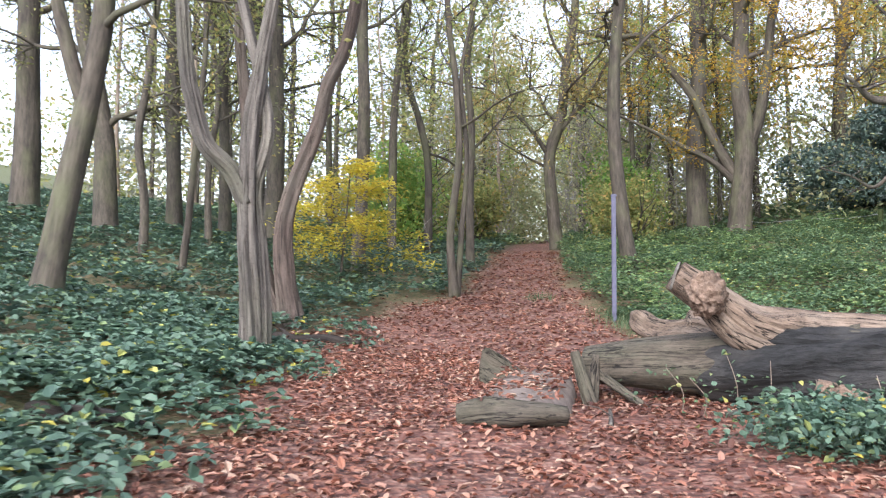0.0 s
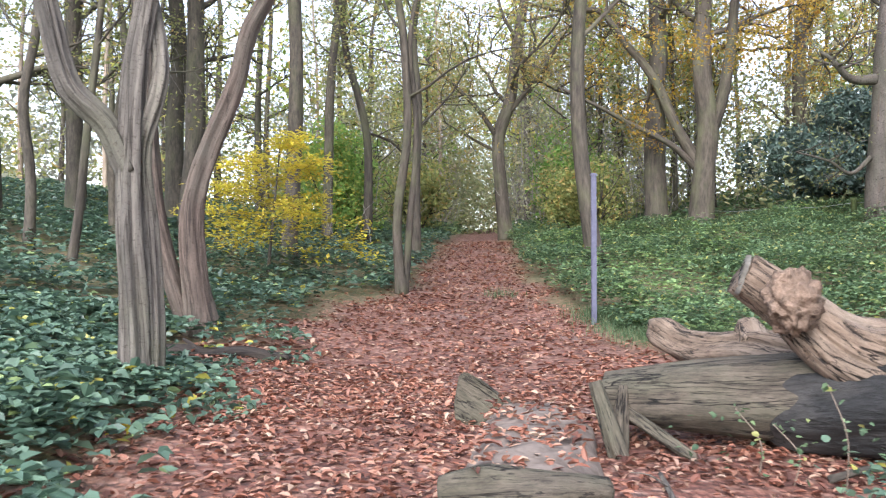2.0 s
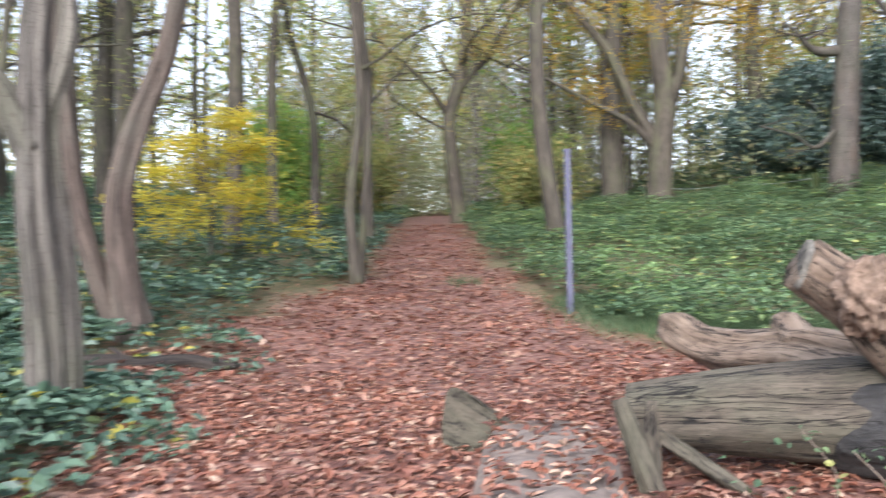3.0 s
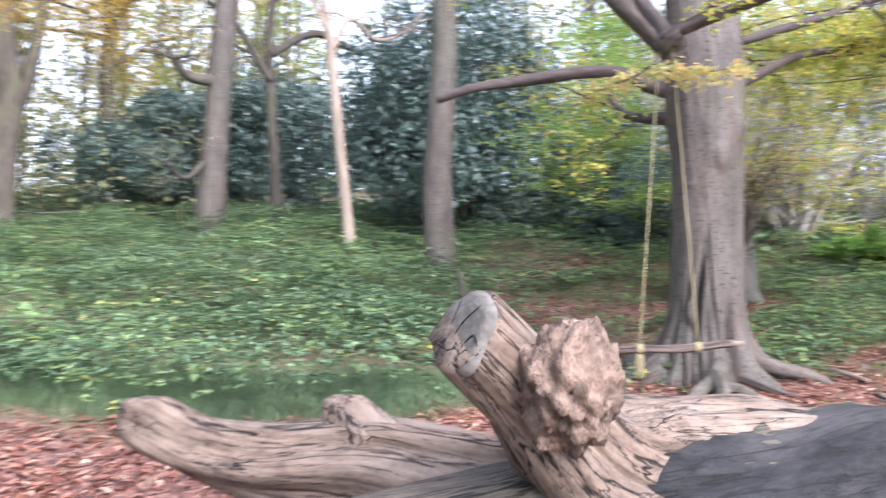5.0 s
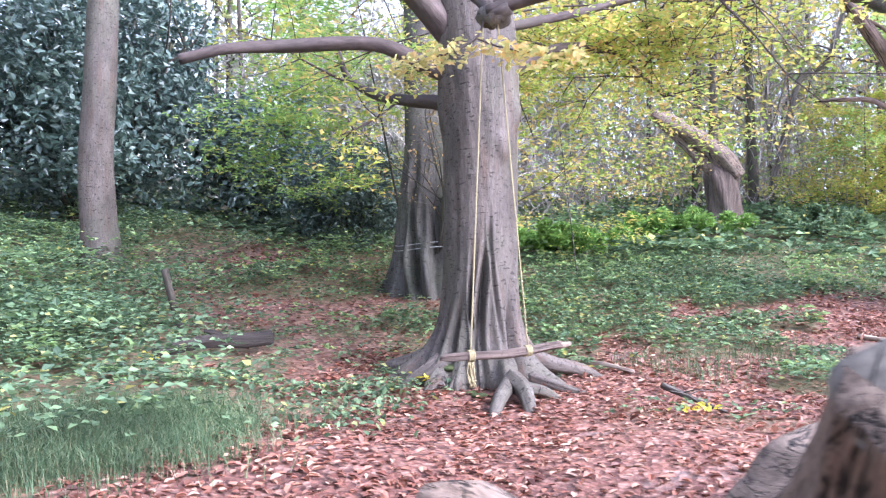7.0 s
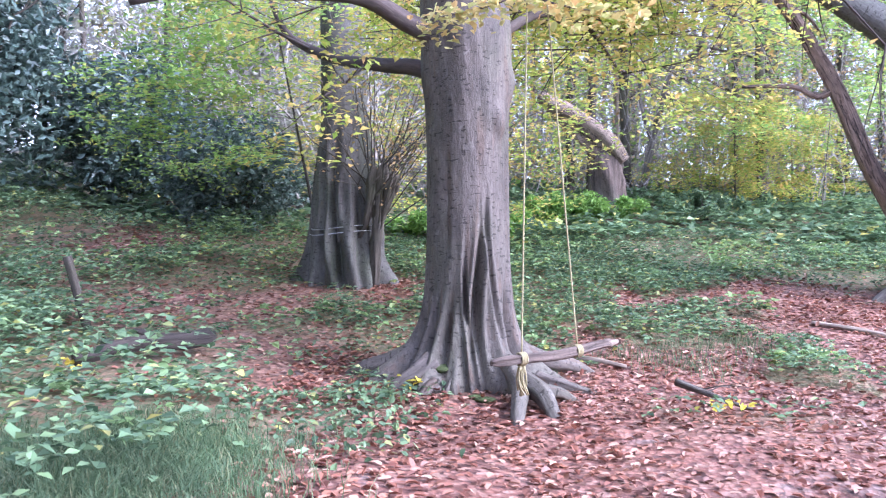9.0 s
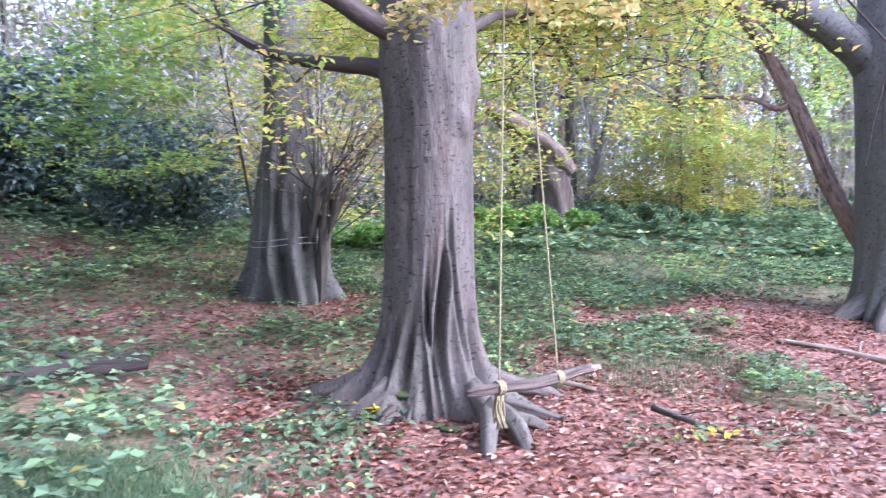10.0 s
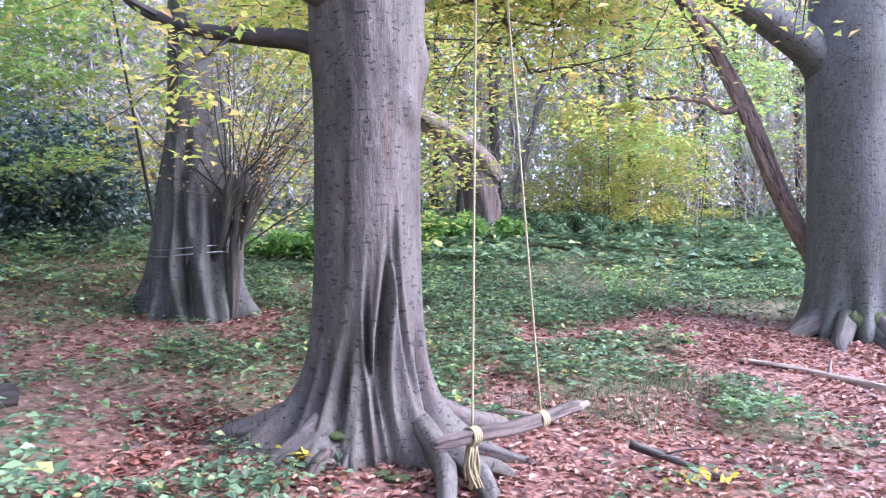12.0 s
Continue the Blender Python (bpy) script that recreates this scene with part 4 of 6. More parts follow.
t = np.repeat(t, 14, 0) + rg.normal(size=(len(t) * 14, 3)) * (0.13, 0.13, 0.05)
keep = ~((t[:, 0] < 8.9) & (np.abs(t[:, 1] - 11) < 0.5) & (t[:, 2] < 3.3)) & ~((t[:, 0] < 9.0) & (t[:, 1] < 9.8) & (t[:, 2] < 4.6))
g = Geo()
leaves(g, rg, t[keep], 0.095, 0.7, 4)
part("crown", g, GOLDGREEN, beech, smooth=False)
g, sub, spray = Geo(), Geo(), []
c, _ = spline([(7.66, 10.72, 3.86), (7.62, 10.8, 3.66), (7.6, 11.0, 3.56), (7.58, 11.25, 3.5), (7.56, 11.5, 3.44)], 0.05)
tube(g, c, np.linspace(0.012, 0.004, len(c)), 6)
c2, _ = spline([(7.62, 10.78, 3.66), (7.6, 10.55, 3.56), (7.6, 10.25, 3.5), (7.6, 9.9, 3.5)], 0.05)
tube(g, c2, np.linspace(0.010, 0.003, len(c2)), 6)
for q in np.vstack([c[6:], c2[3:]]):
    spray.append(q + rg.normal(size=(11, 3)) * (0.14, 0.07, 0.035) - (0, 0, 0.02))
    if rg.uniform() < 0.2:
        spray.append(q + rg.normal(size=(6, 3)) * (0.05, 0.05, 0.06) - (0, 0, 0.12))
twig = part("leafy_twig", g, BARK_LIMB, beech, "drooping twig with pale turning leaves")
g = Geo()
leaves(g, rg, np.vstack(spray), 0.075, 0.6, 6, None, 0.7)
tagged(part("leaf_spray", g, CREAM, twig, smooth=False), kind="stuff")
knot = Geo()
th, ph = np.meshgrid(np.linspace(0, 2 * np.pi, 17)[:-1], np.linspace(0.05, np.pi - 0.05, 9))
kr = 0.10 * (1 + 0.18 * np.sin(3 * th + ph * 2))
kv = np.stack([7.68 + kr * np.sin(ph) * np.cos(th), 10.64 + 1.5 * kr * np.sin(ph) * np.sin(th), 3.86 + kr * np.cos(ph)], -1)
ki = np.arange(8)[:, None] * 16 + np.arange(16)[None]
kj = np.arange(8)[:, None] * 16 + (np.arange(16)[None] + 1) % 16
knot.add(kv, np.stack([ki, kj, kj + 16, ki + 16], -1).reshape(-1, 4))
part("knot", knot, BARK_BEECH, beech)

# ---- other beeches, broken tree ----
def old_beech(name, x, y, label, radii, mat, buttresses, flutes, seed, boughs, leaf=None, lean=(0, 0)):
    """An old beech: trunk of given radii by height, buttressed foot, fluted sides, limbs with their own course."""
    rg = np.random.RandomState(seed)
    z0 = low(x, y)
    ob = thing(name, x, y, z0, label, "tree")
    hs_, rs_ = zip(*radii)
    c, _ = spline([(x + lean[0] * h / 5, y + lean[1] * h / 5, z0 + h) for h in (-0.2, 1, 2.2, 3.4, 5, 8, 14)], 0.06)
    fl = [(rg.uniform(0, 6.28), rg.uniform(0.10, 0.17), rg.uniform(0.5, 1), rg.uniform(-0.25, 0.25), rg.uniform(0.7, 1.2)) for _ in range(flutes[0])]

    def outline(a, s):
        z = s - 0.2
        f = 1 + 0.02 * np.sin(3 * a + 0.9 * s + seed) + 0.015 * np.sin(5 * a - 1.3 * s)
        for deg, reach, w in buttresses:
            d = (a - math.radians(deg) - 0.06 * np.sin(2 * s + deg) + np.pi) % (2 * np.pi) - np.pi
            f = f + reach * np.exp(-(d / math.radians(w)) ** 2) * np.exp(-(np.clip(z, 0, 9) / 0.34) ** 1.1)
            f = f + 0.06 * np.exp(-(d / math.radians(w)) ** 2) * np.exp(-z / 1.0)
        for a0, w, k, tw, up in fl:
            d = (a - a0 - tw * s - 0.12 * np.sin(2.2 * s + a0 * 9) + np.pi) % (2 * np.pi) - np.pi
            on = 1 / (1 + np.exp((z - flutes[2] * up) / 0.15))
            f = f - flutes[1] * k * np.exp(-(d / w) ** 2) * on + flutes[1] * 0.5 * np.exp(-((np.abs(d) - 1.8 * w) / w) ** 2) * on
        return f
    g = Geo()
    tube(g, c, np.interp(c[:, 2] - z0, hs_, rs_), 140, outline, off=seed)
    part("trunk", g, mat, ob)
    tips = []
    for k, (pts, r, end, twigs) in enumerate(boughs):
        g, sub = Geo(), Geo()
        lc, _ = spline(pts, 0.1)
        tube(g, lc, r * np.interp(np.linspace(0, 1, len(lc)), [0, 0.12, 1], [1.35, 1, end]), 22, gnarl(0.07, seed + k, 2), off=k)
        for _ in range(twigs):
            q = rg.randint(len(lc) // 3, len(lc))
            grow(sub, tips, rg, lc[q], rg.normal(size=3) + np.array([0, 0, 0.3]), rg.uniform(1.0, 2.4), r * 0.2, 2, 3, 0.1, 0.35, 5)
        bough("limb", g, sub, mat, ob)
    if leaf is not None and tips:
        t_ = np.repeat(np.vstack(tips), 5, 0)
        g = Geo()
        leaves(g, rg, t_ + rg.normal(size=t_.shape) * (0.14, 0.14, 0.05), 0.09, 0.65, 4)
        part("crown", g, leaf, ob, smooth=False)
    return ob


pollard = old_beech("pollard_beech", 14.5, 13.07, "old fluted beech with knotted shoots round its trunk", [(-0.2, 0.50), (0.3, 0.49), (0.7, 0.47), (1.5, 0.43), (2.0, 0.38), (2.5, 0.35), (4.5, 0.33), (8, 0.25), (14, 0.1)], BARK_POLLARD,
                    [(10, 0.55, 16), (55, 0.35, 12), (95, 0.42, 12), (130, 0.3, 11), (168, 0.6, 15), (230, 0.4, 18), (300, 0.4, 18)], (13, 0.26, 1.75), 71,
                    [([(14.5, 13.1, 6.0), (14.0, 13.9, 6.8), (13.4, 14.8, 7.2), (12.9, 15.8, 7.4)], 0.12, 0.3, 8), ([(14.5, 13.0, 6.4), (14.6, 12.0, 7.2), (14.8, 10.9, 7.6), (15, 9.8, 7.6)], 0.12, 0.3, 8),
                     ([(14.5, 13.1, 7.0), (15.4, 13.8, 8.0), (16.4, 14.6, 8.6)], 0.12, 0.3, 6)], SPRING)
rgp = np.random.RandomState(7)
for k in range(9):
    g = Geo()
    a = math.radians(rgp.uniform(60, 178))
    dx, dy = -math.sin(a), math.cos(a)
    zb, zt, tw = rgp.uniform(1.7, 2.1), rgp.uniform(2.6, 3.05), rgp.uniform(-0.12, 0.12)
    r0, r1 = 0.45, 0.37
    c, _ = spline([(14.5 + dx * r0, 13.07 + dy * r0, zb), (14.5 + dx * (r0 + r1) / 2 + dy * tw * 0.5, 13.07 + dy * (r0 + r1) / 2 - dx * tw * 0.5, (zb + zt) / 2), (14.5 + dx * r1 + dy * tw, 13.07 + dy * r1 - dx * tw, zt)], 0.06)
    tube(g, c, np.interp(np.linspace(0, 1, len(c)), [0, 0.2, 1], [0.02, 0.045, 0.03]), 10, gnarl(0.22, 170 + k, 6), off=k)
    part("cord", g, BARK_POLLARD, pollard, "ropey cord of grown-in wood")
great = old_beech("great_beech", 14.1, 4.25, "huge smooth grey beech with mossy roots", [(-0.2, 0.66), (0.4, 0.66), (1.0, 0.66), (2.2, 0.655), (3.0, 0.67), (3.6, 0.70), (4.2, 0.64), (6, 0.5), (14, 0.15)], BARK_GREAT,
                  [(0, 0.34, 12), (30, 0.36, 10), (62, 0.4, 11), (95, 0.35, 12), (130, 0.4, 12), (180, 0.4, 15), (240, 0.4, 18), (310, 0.4, 18)], (4, 0.05, 1.0), 72,
                  [([(14.1, 4.5, 4.35), (14.05, 4.95, 4.76), (14.1, 5.45, 5.12), (14.15, 6.1, 5.55), (14.3, 7.1, 6.1), (14.5, 8.2, 7.2)], 0.27, 0.45, 0), ([(14.1, 4.2, 6.0), (13.6, 3.4, 7.0), (13.1, 2.4, 7.6)], 0.16, 0.3, 5)])
for k, pts in enumerate(([(13.65, 4.75, 1.12), (13.35, 5.02, 0.92), (13.05, 5.25, 0.80), (12.6, 5.45, 0.58)], [(13.55, 4.45, 1.1), (13.15, 4.5, 0.88), (12.8, 4.6, 0.76), (12.3, 4.65, 0.55)], [(13.55, 4.0, 1.1), (13.2, 3.75, 0.85), (12.75, 3.6, 0.62)], [(13.95, 4.9, 1.15), (13.85, 5.3, 0.96), (13.7, 5.75, 0.72)])):
    g = Geo()
    c, _ = spline(pts, 0.04)
    tube(g, c, np.linspace(0.15, 0.05, len(c)), 20, ribbed(0.25, 0.12, 95 + k), off=k)
    part("root", g, BARK_MOSSY, great, "mossy root")
for x, y, z, r in ((13.5, 4.72, 1.12, 0.13), (13.42, 4.45, 1.08, 0.15), (13.45, 4.05, 1.08, 0.14), (13.1, 4.5, 0.92, 0.09)):
    g = Geo()
    th, ph = np.meshgrid(np.linspace(0, 2 * np.pi, 17)[:-1], np.linspace(0.05, np.pi - 0.05, 9))
    kr = r * (1 + 0.2 * np.sin(3 * th + ph * 2))
    ki = np.arange(8)[:, None] * 16 + np.arange(16)[None]
    kj = np.arange(8)[:, None] * 16 + (np.arange(16)[None] + 1) % 16
    g.add(np.stack([x + 0.8 * kr * np.sin(ph) * np.cos(th), y + kr * np.sin(ph) * np.sin(th), z + kr * np.cos(ph)], -1), np.stack([ki, ki + 16, kj + 16, kj], -1).reshape(-1, 4))
    part("moss_cushion", g, MOSS, great, "green moss cushion on the roots")
broken = thing("broken_tree", 23.0, 7.8, low(23.0, 7.8), "snapped dead tree with its splintered top bent over", "tree")
g = Geo()
c, _ = spline([(23.0, 7.75, low(23, 7.75) - 0.1), (23.0, 7.78, 3.2), (23.0, 7.8, 4.2)], 0.1)
tube(g, c, np.interp(c[:, 2], [2.4, 3.0, 3.9, 4.25], [0.55, 0.42, 0.40, 0.26]), 26, gnarl(0.2, 33, 3))
part("trunk", g, BARK_RED, broken)
g = Geo()
c, _ = spline([(22.95, 7.5, 3.75), (22.98, 8.0, 4.42), (23.1, 8.7, 5.05), (23.18, 9.4, 5.55)], 0.1)
tube(g, c, np.interp(np.linspace(0, 1, len(c)), [0, 0.2, 0.7, 1], [0.3, 0.38, 0.27, 0.12]), 32, ribbed(0.2, 0.2, 34))
part("fallen_top", g, DEADWOOD, broken, "pale splintered upper trunk")
for k in range(7):
    g = Geo()
    a = np.array([23.0 + random.uniform(-.25, .25), 8.0 + random.uniform(-.25, .35), 4.2])
    c, _ = spline([a, a + np.array([random.uniform(-.1, .1), random.uniform(-.1, .4), random.uniform(.25, .55)])], 0.15)
    tube(g, c, np.linspace(0.06, 0.008, len(c)), 5)
    part("splinter", g, BARK_PALE, broken)
lean = thing("leaning_dead_branch", 14.9, 4.9, low(14.9, 4.9), "dead reddish branch leaning against the huge beech", "branch")
g = Geo()
c, _ = spline([(14.75, 4.0, 0.95), (14.72, 4.55, 1.9), (14.72, 4.85, 2.45), (14.72, 5.16, 3.08), (14.8, 5.56, 4.15), (14.9, 5.95, 4.94), (15.05, 6.42, 5.84), (15.2, 7.0, 7.0), (15.3, 7.4, 7.8)], 0.06)
tube(g, c, np.linspace(0.135, 0.09, len(c)), 24, ribbed(0.12, 0.16, 41))
part("branch", g, BARK_LEAN, lean)
for pts, r in (([(14.8, 5.56, 4.15), (14.78, 5.85, 4.03), (14.85, 6.2, 4.2), (15.07, 6.9, 4.25)], 0.06), ([(14.98, 6.3, 5.5), (14.9, 5.95, 5.3), (14.85, 5.75, 5.0)], 0.045)):
    g = Geo()
    c, _ = spline(pts, 0.1)
    tube(g, c, np.linspace(r, r * 0.4, len(c)), 8, gnarl(0.12, 43, 3))
    part("side_branch", g, BARK_LEAN, lean)

# ---- swing ----
SEAT_L, SEAT_R, HANG = np.array([7.40, 10.83, 0.98]), np.array([7.70, 10.40, 1.0]), np.array([7.66, 10.68, 3.86])
swing = thing("rope_swing", 7.55, 10.62, low(7.55, 10.62) + 0.5, "home-made swing of a rough stick on yellow rope", "swing")
axis = (SEAT_R - SEAT_L) / np.linalg.norm(SEAT_R - SEAT_L)
g = Geo()
c, _ = spline([SEAT_L - axis * 0.27 + (0, 0, 0.0), SEAT_L, SEAT_L + axis * 0.3 + (0, 0, -0.01), SEAT_R, SEAT_R + axis * 0.2 + (0, 0, 0.02), SEAT_R + axis * 0.32 + (0, 0, 0.025)], 0.04)
tube(g, c, np.interp(np.linspace(0, 1, len(c)), [0, 0.08, 0.6, 1], [0.018, 0.032, 0.038, 0.03]), 20, ribbed(0.16, 0.2, 51))
part("seat_stick", g, BARK_RED, swing, "rough bark-covered stick")
g = Geo()
c, _ = spline([SEAT_R + axis * 0.30 + (0, 0, 0.025), SEAT_R + axis * 0.41 + (0, 0, 0.03)], 0.03)
tube(g, c, np.linspace(0.034, 0.016, len(c)), 10, gnarl(0.2, 52, 9))
part("splintered_end", g, BARK_PALE, swing, "pale broken end of the stick")
for seat, top in ((SEAT_L, HANG + (0, 0.06, 0)), (SEAT_R, HANG + (0, -0.06, 0))):
    g = Geo()
    c, _ = spline([seat + (0, 0, 0.04), top], 0.08)
    tube(g, c, np.full(len(c), 0.0065), 7)
    part("rope", g, ROPE, swing)
    g = Geo()
    for k in range(4):
        an = np.linspace(0, 2 * np.pi, 17)
        up = np.array([0, 0, 1.0])
        ring = seat + (k - 1.5) * 0.014 * axis + 0.043 * (np.cos(an)[:, None] * up + np.sin(an)[:, None] * np.cross(axis, up))
        tube(g, ring, np.full(17, 0.0075), 6, cap=False)
    part("rope_binding", g, ROPE, swing)
g = Geo()
for k in range(16):
    a = SEAT_L + (random.uniform(-.025, .025), random.uniform(-.025, .025), -0.05)
    c, _ = spline([a, a + np.array([random.uniform(-.02, .02), random.uniform(-.02, .02), -0.1]), a + np.array([random.uniform(-.04, .04), random.uniform(-.04, .04), -random.uniform(.16, .22)])], 0.04)
    tube(g, c, np.full(len(c), 0.006), 5)
part("frayed_tassel", g, ROPE, swing, "frayed yellow rope end")

# ---- fallen oak trunk, charred on one side ----
log = thing("fallen_oak", 3.2, 8.8, low(3.2, 8.8), "huge fallen trunk, weathered brown and partly burnt black", "fallen tree")


def log_piece(name, pts, radii, mat, seed, rough=0.1, sides=40, label="", along=2.0, crack=0.05, step=0.05, parent=log):
    g = Geo()
    c, u = spline(pts, step)
    base = gnarl(rough, seed, along)
    rg = np.random.RandomState(seed)
    cr = [(rg.uniform(0, 6.28), rg.uniform(-0.5, 0.5), rg.uniform(0.025, 0.06), rg.uniform(0.4, 1)) for _ in range(14)]

    def outline(a, s):
        f = base(a, s)
        for a0, tw, w, d in cr:
            q = (a - a0 - tw * s - 0.12 * np.sin(3 * s + a0 * 5) + np.pi) % (2 * np.pi) - np.pi
            f = f - crack * d * np.exp(-(q / w) ** 2) * (0.5 + 0.5 * np.sin(1.7 * s + a0 * 3))
        return f
    tube(g, c, np.interp(u, range(len(radii)), radii), sides, outline, off=seed)
    return part(name, g, mat, parent, label)


log_piece("trunk", [(1.55, 9.58, 0.47), (2.1, 9.32, 0.5), (2.7, 9.05, 0.52), (3.3, 8.8, 0.55), (4.0, 8.5, 0.58)], [0.20, 0.26, 0.31, 0.36, 0.39], DEADWOOD_GREY, 101, 0.07, 100, crack=0.08)
log_piece("charred_trunk", [(2.55, 9.07, 0.50), (2.75, 8.98, 0.50), (3.4, 8.68, 0.53), (4.0, 8.42, 0.56), (4.8, 8.10, 0.57), (5.6, 7.8, 0.57), (6.3, 7.5, 0.57)], [0.2, 0.30, 0.385, 0.42, 0.43, 0.43, 0.40], CHAR, 102, 0.15, 80, "burnt black section of the trunk", 4.0, 0.09)
log_piece("upper_limb", [(5.0, 8.25, 0.6), (4.2, 8.55, 0.72), (3.5, 8.78, 0.785), (3.0, 8.76, 0.90), (2.62, 8.78, 1.20), (2.3, 8.8, 1.43)], [0.30, 0.34, 0.31, 0.24, 0.165, 0.14], DEADWOOD, 103, 0.12, 110, "brown cracked limb with a sawn end", 2.5, 0.15)
face = Geo()
fc, fn = np.array([2.297, 8.802, 1.422]), np.array([-0.86, 0.28, 0.30])
fn /= np.linalg.norm(fn)
fu = np.cross(fn, (0, 0, 1.0))
fu /= np.linalg.norm(fu)
fv = np.cross(fu, fn)
ring_n = 36
vs, fg = [fc + fn * 0.012], [(0, 0, 0)]
for rr_ in (0.05, 0.10, 0.135, 0.148):
    for k in range(ring_n):
        a = k / ring_n * 6.2832
        w = rr_ * (1 + 0.06 * math.sin(3 * a + 1) + 0.05 * math.sin(5 * a))
        vs.append(fc + fu * w * math.cos(a) + fv * w * math.sin(a) + fn * (0.010 - (0.03 if rr_ > 0.14 else 0) - random.uniform(0, 0.004)))
        fg.append((w * math.cos(a), w * math.sin(a), w * 3))
tri = [(0, 1 + k, 1 + (k + 1) % ring_n) for k in range(ring_n)]
qd = [(1 + q * ring_n + k, 1 + (q + 1) * ring_n + k, 1 + (q + 1) * ring_n + (k + 1) % ring_n, 1 + q * ring_n + (k + 1) % ring_n) for q in range(3) for k in range(ring_n)]
face.add(vs, qd, tri, fg)
part("sawn_face", face, CUT, log, "grey sawn end with radial cracks")
for a0, a1, w in ((-0.9, 2.3, 0.010), (3.5, 3.9, 0.012), (4.3, 4.5, 0.010), (5.4, 1.2, 0.006)):
    g = Geo()
    r0, r1 = (0.125, 0.12) if abs(a1 - a0) > 1 else (0.13, 0.06)
    pa, pb = fc + (fu * math.cos(a0) + fv * math.sin(a0)) * r0, fc + (fu * math.cos(a1) + fv * math.sin(a1)) * r1
    mid_ = (pa + pb) / 2 + fv * 0.03
    c, _ = spline([pa, mid_, pb], 0.01)
    c = c + fn * 0.011
    tube(g, c, 0.45 * w * np.interp(np.linspace(0, 1, len(c)), [0, 0.2, 0.8, 1], [0.3, 0.6, 0.6, 0.2]), 6, gnarl(0.4, int(w * 1000), 40))
    part("crack", g, CHAR, log)
burr = Geo()
th, ph = np.meshgrid(np.linspace(0, 2 * np.pi, 65)[:-1], np.linspace(0.02, np.pi - 0.02, 36))
sx, sy, sz = np.sin(ph) * np.cos(th), np.sin(ph) * np.sin(th), np.cos(ph)
lump = np.array([[noise.noise(Vector((a * 3.2, b_ * 3.2, c_ * 3.2))) * 0.24 + noise.noise(Vector((a * 8, b_ * 8, c_ * 8))) * 0.11 + noise.noise(Vector((a * 17, b_ * 17, c_ * 17))) * 0.05
                  for a, b_, c_ in zip(*row)] for row in zip(sx, sy, sz)])
hole = np.exp(-((sx + 0.75) ** 2 + (sy - 0.45) ** 2 + (sz + 0.25) ** 2) / 0.06) * 0.75
rr_ = 0.165 * (1 + 1.25 * lump - hole)
bv = np.stack([2.53 + rr_ * sx * 1.1, 8.53 + rr_ * sy * 0.95, 1.245 + rr_ * sz * 1.25], -1)
ki = np.arange(35)[:, None] * 64 + np.arange(64)[None]
kj = np.arange(35)[:, None] * 64 + (np.arange(64)[None] + 1) % 64
burr.add(bv, np.stack([ki, ki + 64, kj + 64, kj], -1).reshape(-1, 4))
part("burr", burr, BURR, log, "knobbly burr beside the sawn end")
log_piece("lower_limb", [(3.3, 8.75, 0.66), (3.0, 9.2, 0.70), (2.8, 9.7, 0.77), (2.65, 10.2, 0.73), (2.54, 10.6, 0.77), (2.45, 10.85, 0.86), (2.40, 11.02, 0.90)], [0.3, 0.25, 0.21, 0.185, 0.155, 0.165, 0.11], DEADWOOD, 104, 0.16, 110, "pale brown broken limb", 3.0, 0.22)
log_piece("limb_stub", [(2.78, 9.7, 0.82), (2.8, 9.9, 0.96), (2.8, 10.02, 1.03)], [0.15, 0.11, 0.03], DEADWOOD, 105, 0.2, 40)
log_piece("limb_prop", [(2.75, 10.0, 0.65), (2.75, 10.1, 0.35), (2.8, 10.2, 0.1)], [0.12, 0.10, 0.09], DEADWOOD_GREY, 106, 0.15, 20)

log_piece("burnt_lip", [(3.42, 8.16, 0.42), (3.62, 8.06, 0.34), (3.82, 8.0, 0.30)], [0.05, 0.10, 0.06], BURR, 107, 0.25, 30, "pale ragged lip of unburnt wood", 8.0, 0.2, 0.03)
log_piece("burnt_lip", [(3.55, 8.12, 0.26), (3.66, 8.02, 0.18), (3.72, 7.98, 0.12)], [0.05, 0.07, 0.03], BURR, 108, 0.25, 30, "", 8.0, 0.2, 0.03)


def shoot(x, y, h, seed):
    """A thin bramble stalk with a few leaves towards its top."""
    rg = np.random.RandomState(seed)
    z = low(x, y)
    ob = thing("bramble_shoot", x, y, z, "thin bare bramble stalk beside the burnt log", "shoot")
    g = Geo()
    c, _ = spline([(x, y, z - 0.03), (x + rg.normal() * 0.04, y - 0.05, z + h * 0.5), (x + rg.normal() * 0.12, y + rg.normal() * 0.05, z + h)], 0.04)
    tube(g, c, np.linspace(0.006, 0.003, len(c)), 5)
    part("stalk", g, BARK_PALE, ob)
    g = Geo()
    pick = c[rg.randint(len(c) // 3, len(c), 9)]
    leaves(g, rg, pick + rg.normal(size=pick.shape) * 0.015, 0.05, 0.5, 6, None, 0.7)
    tagged(part("foliage", g, UNDERGROWTH, ob, smooth=False), kind="stuff")


for k, (x, y, h) in enumerate(((2.28, 8.5, 0.42), (2.42, 8.3, 0.35), (2.7, 8.18, 0.62), (2.95, 8.0, 0.55), (3.3, 7.85, 0.40), (3.75, 7.7, 0.45))):
    shoot(x, y, h, 700 + k)

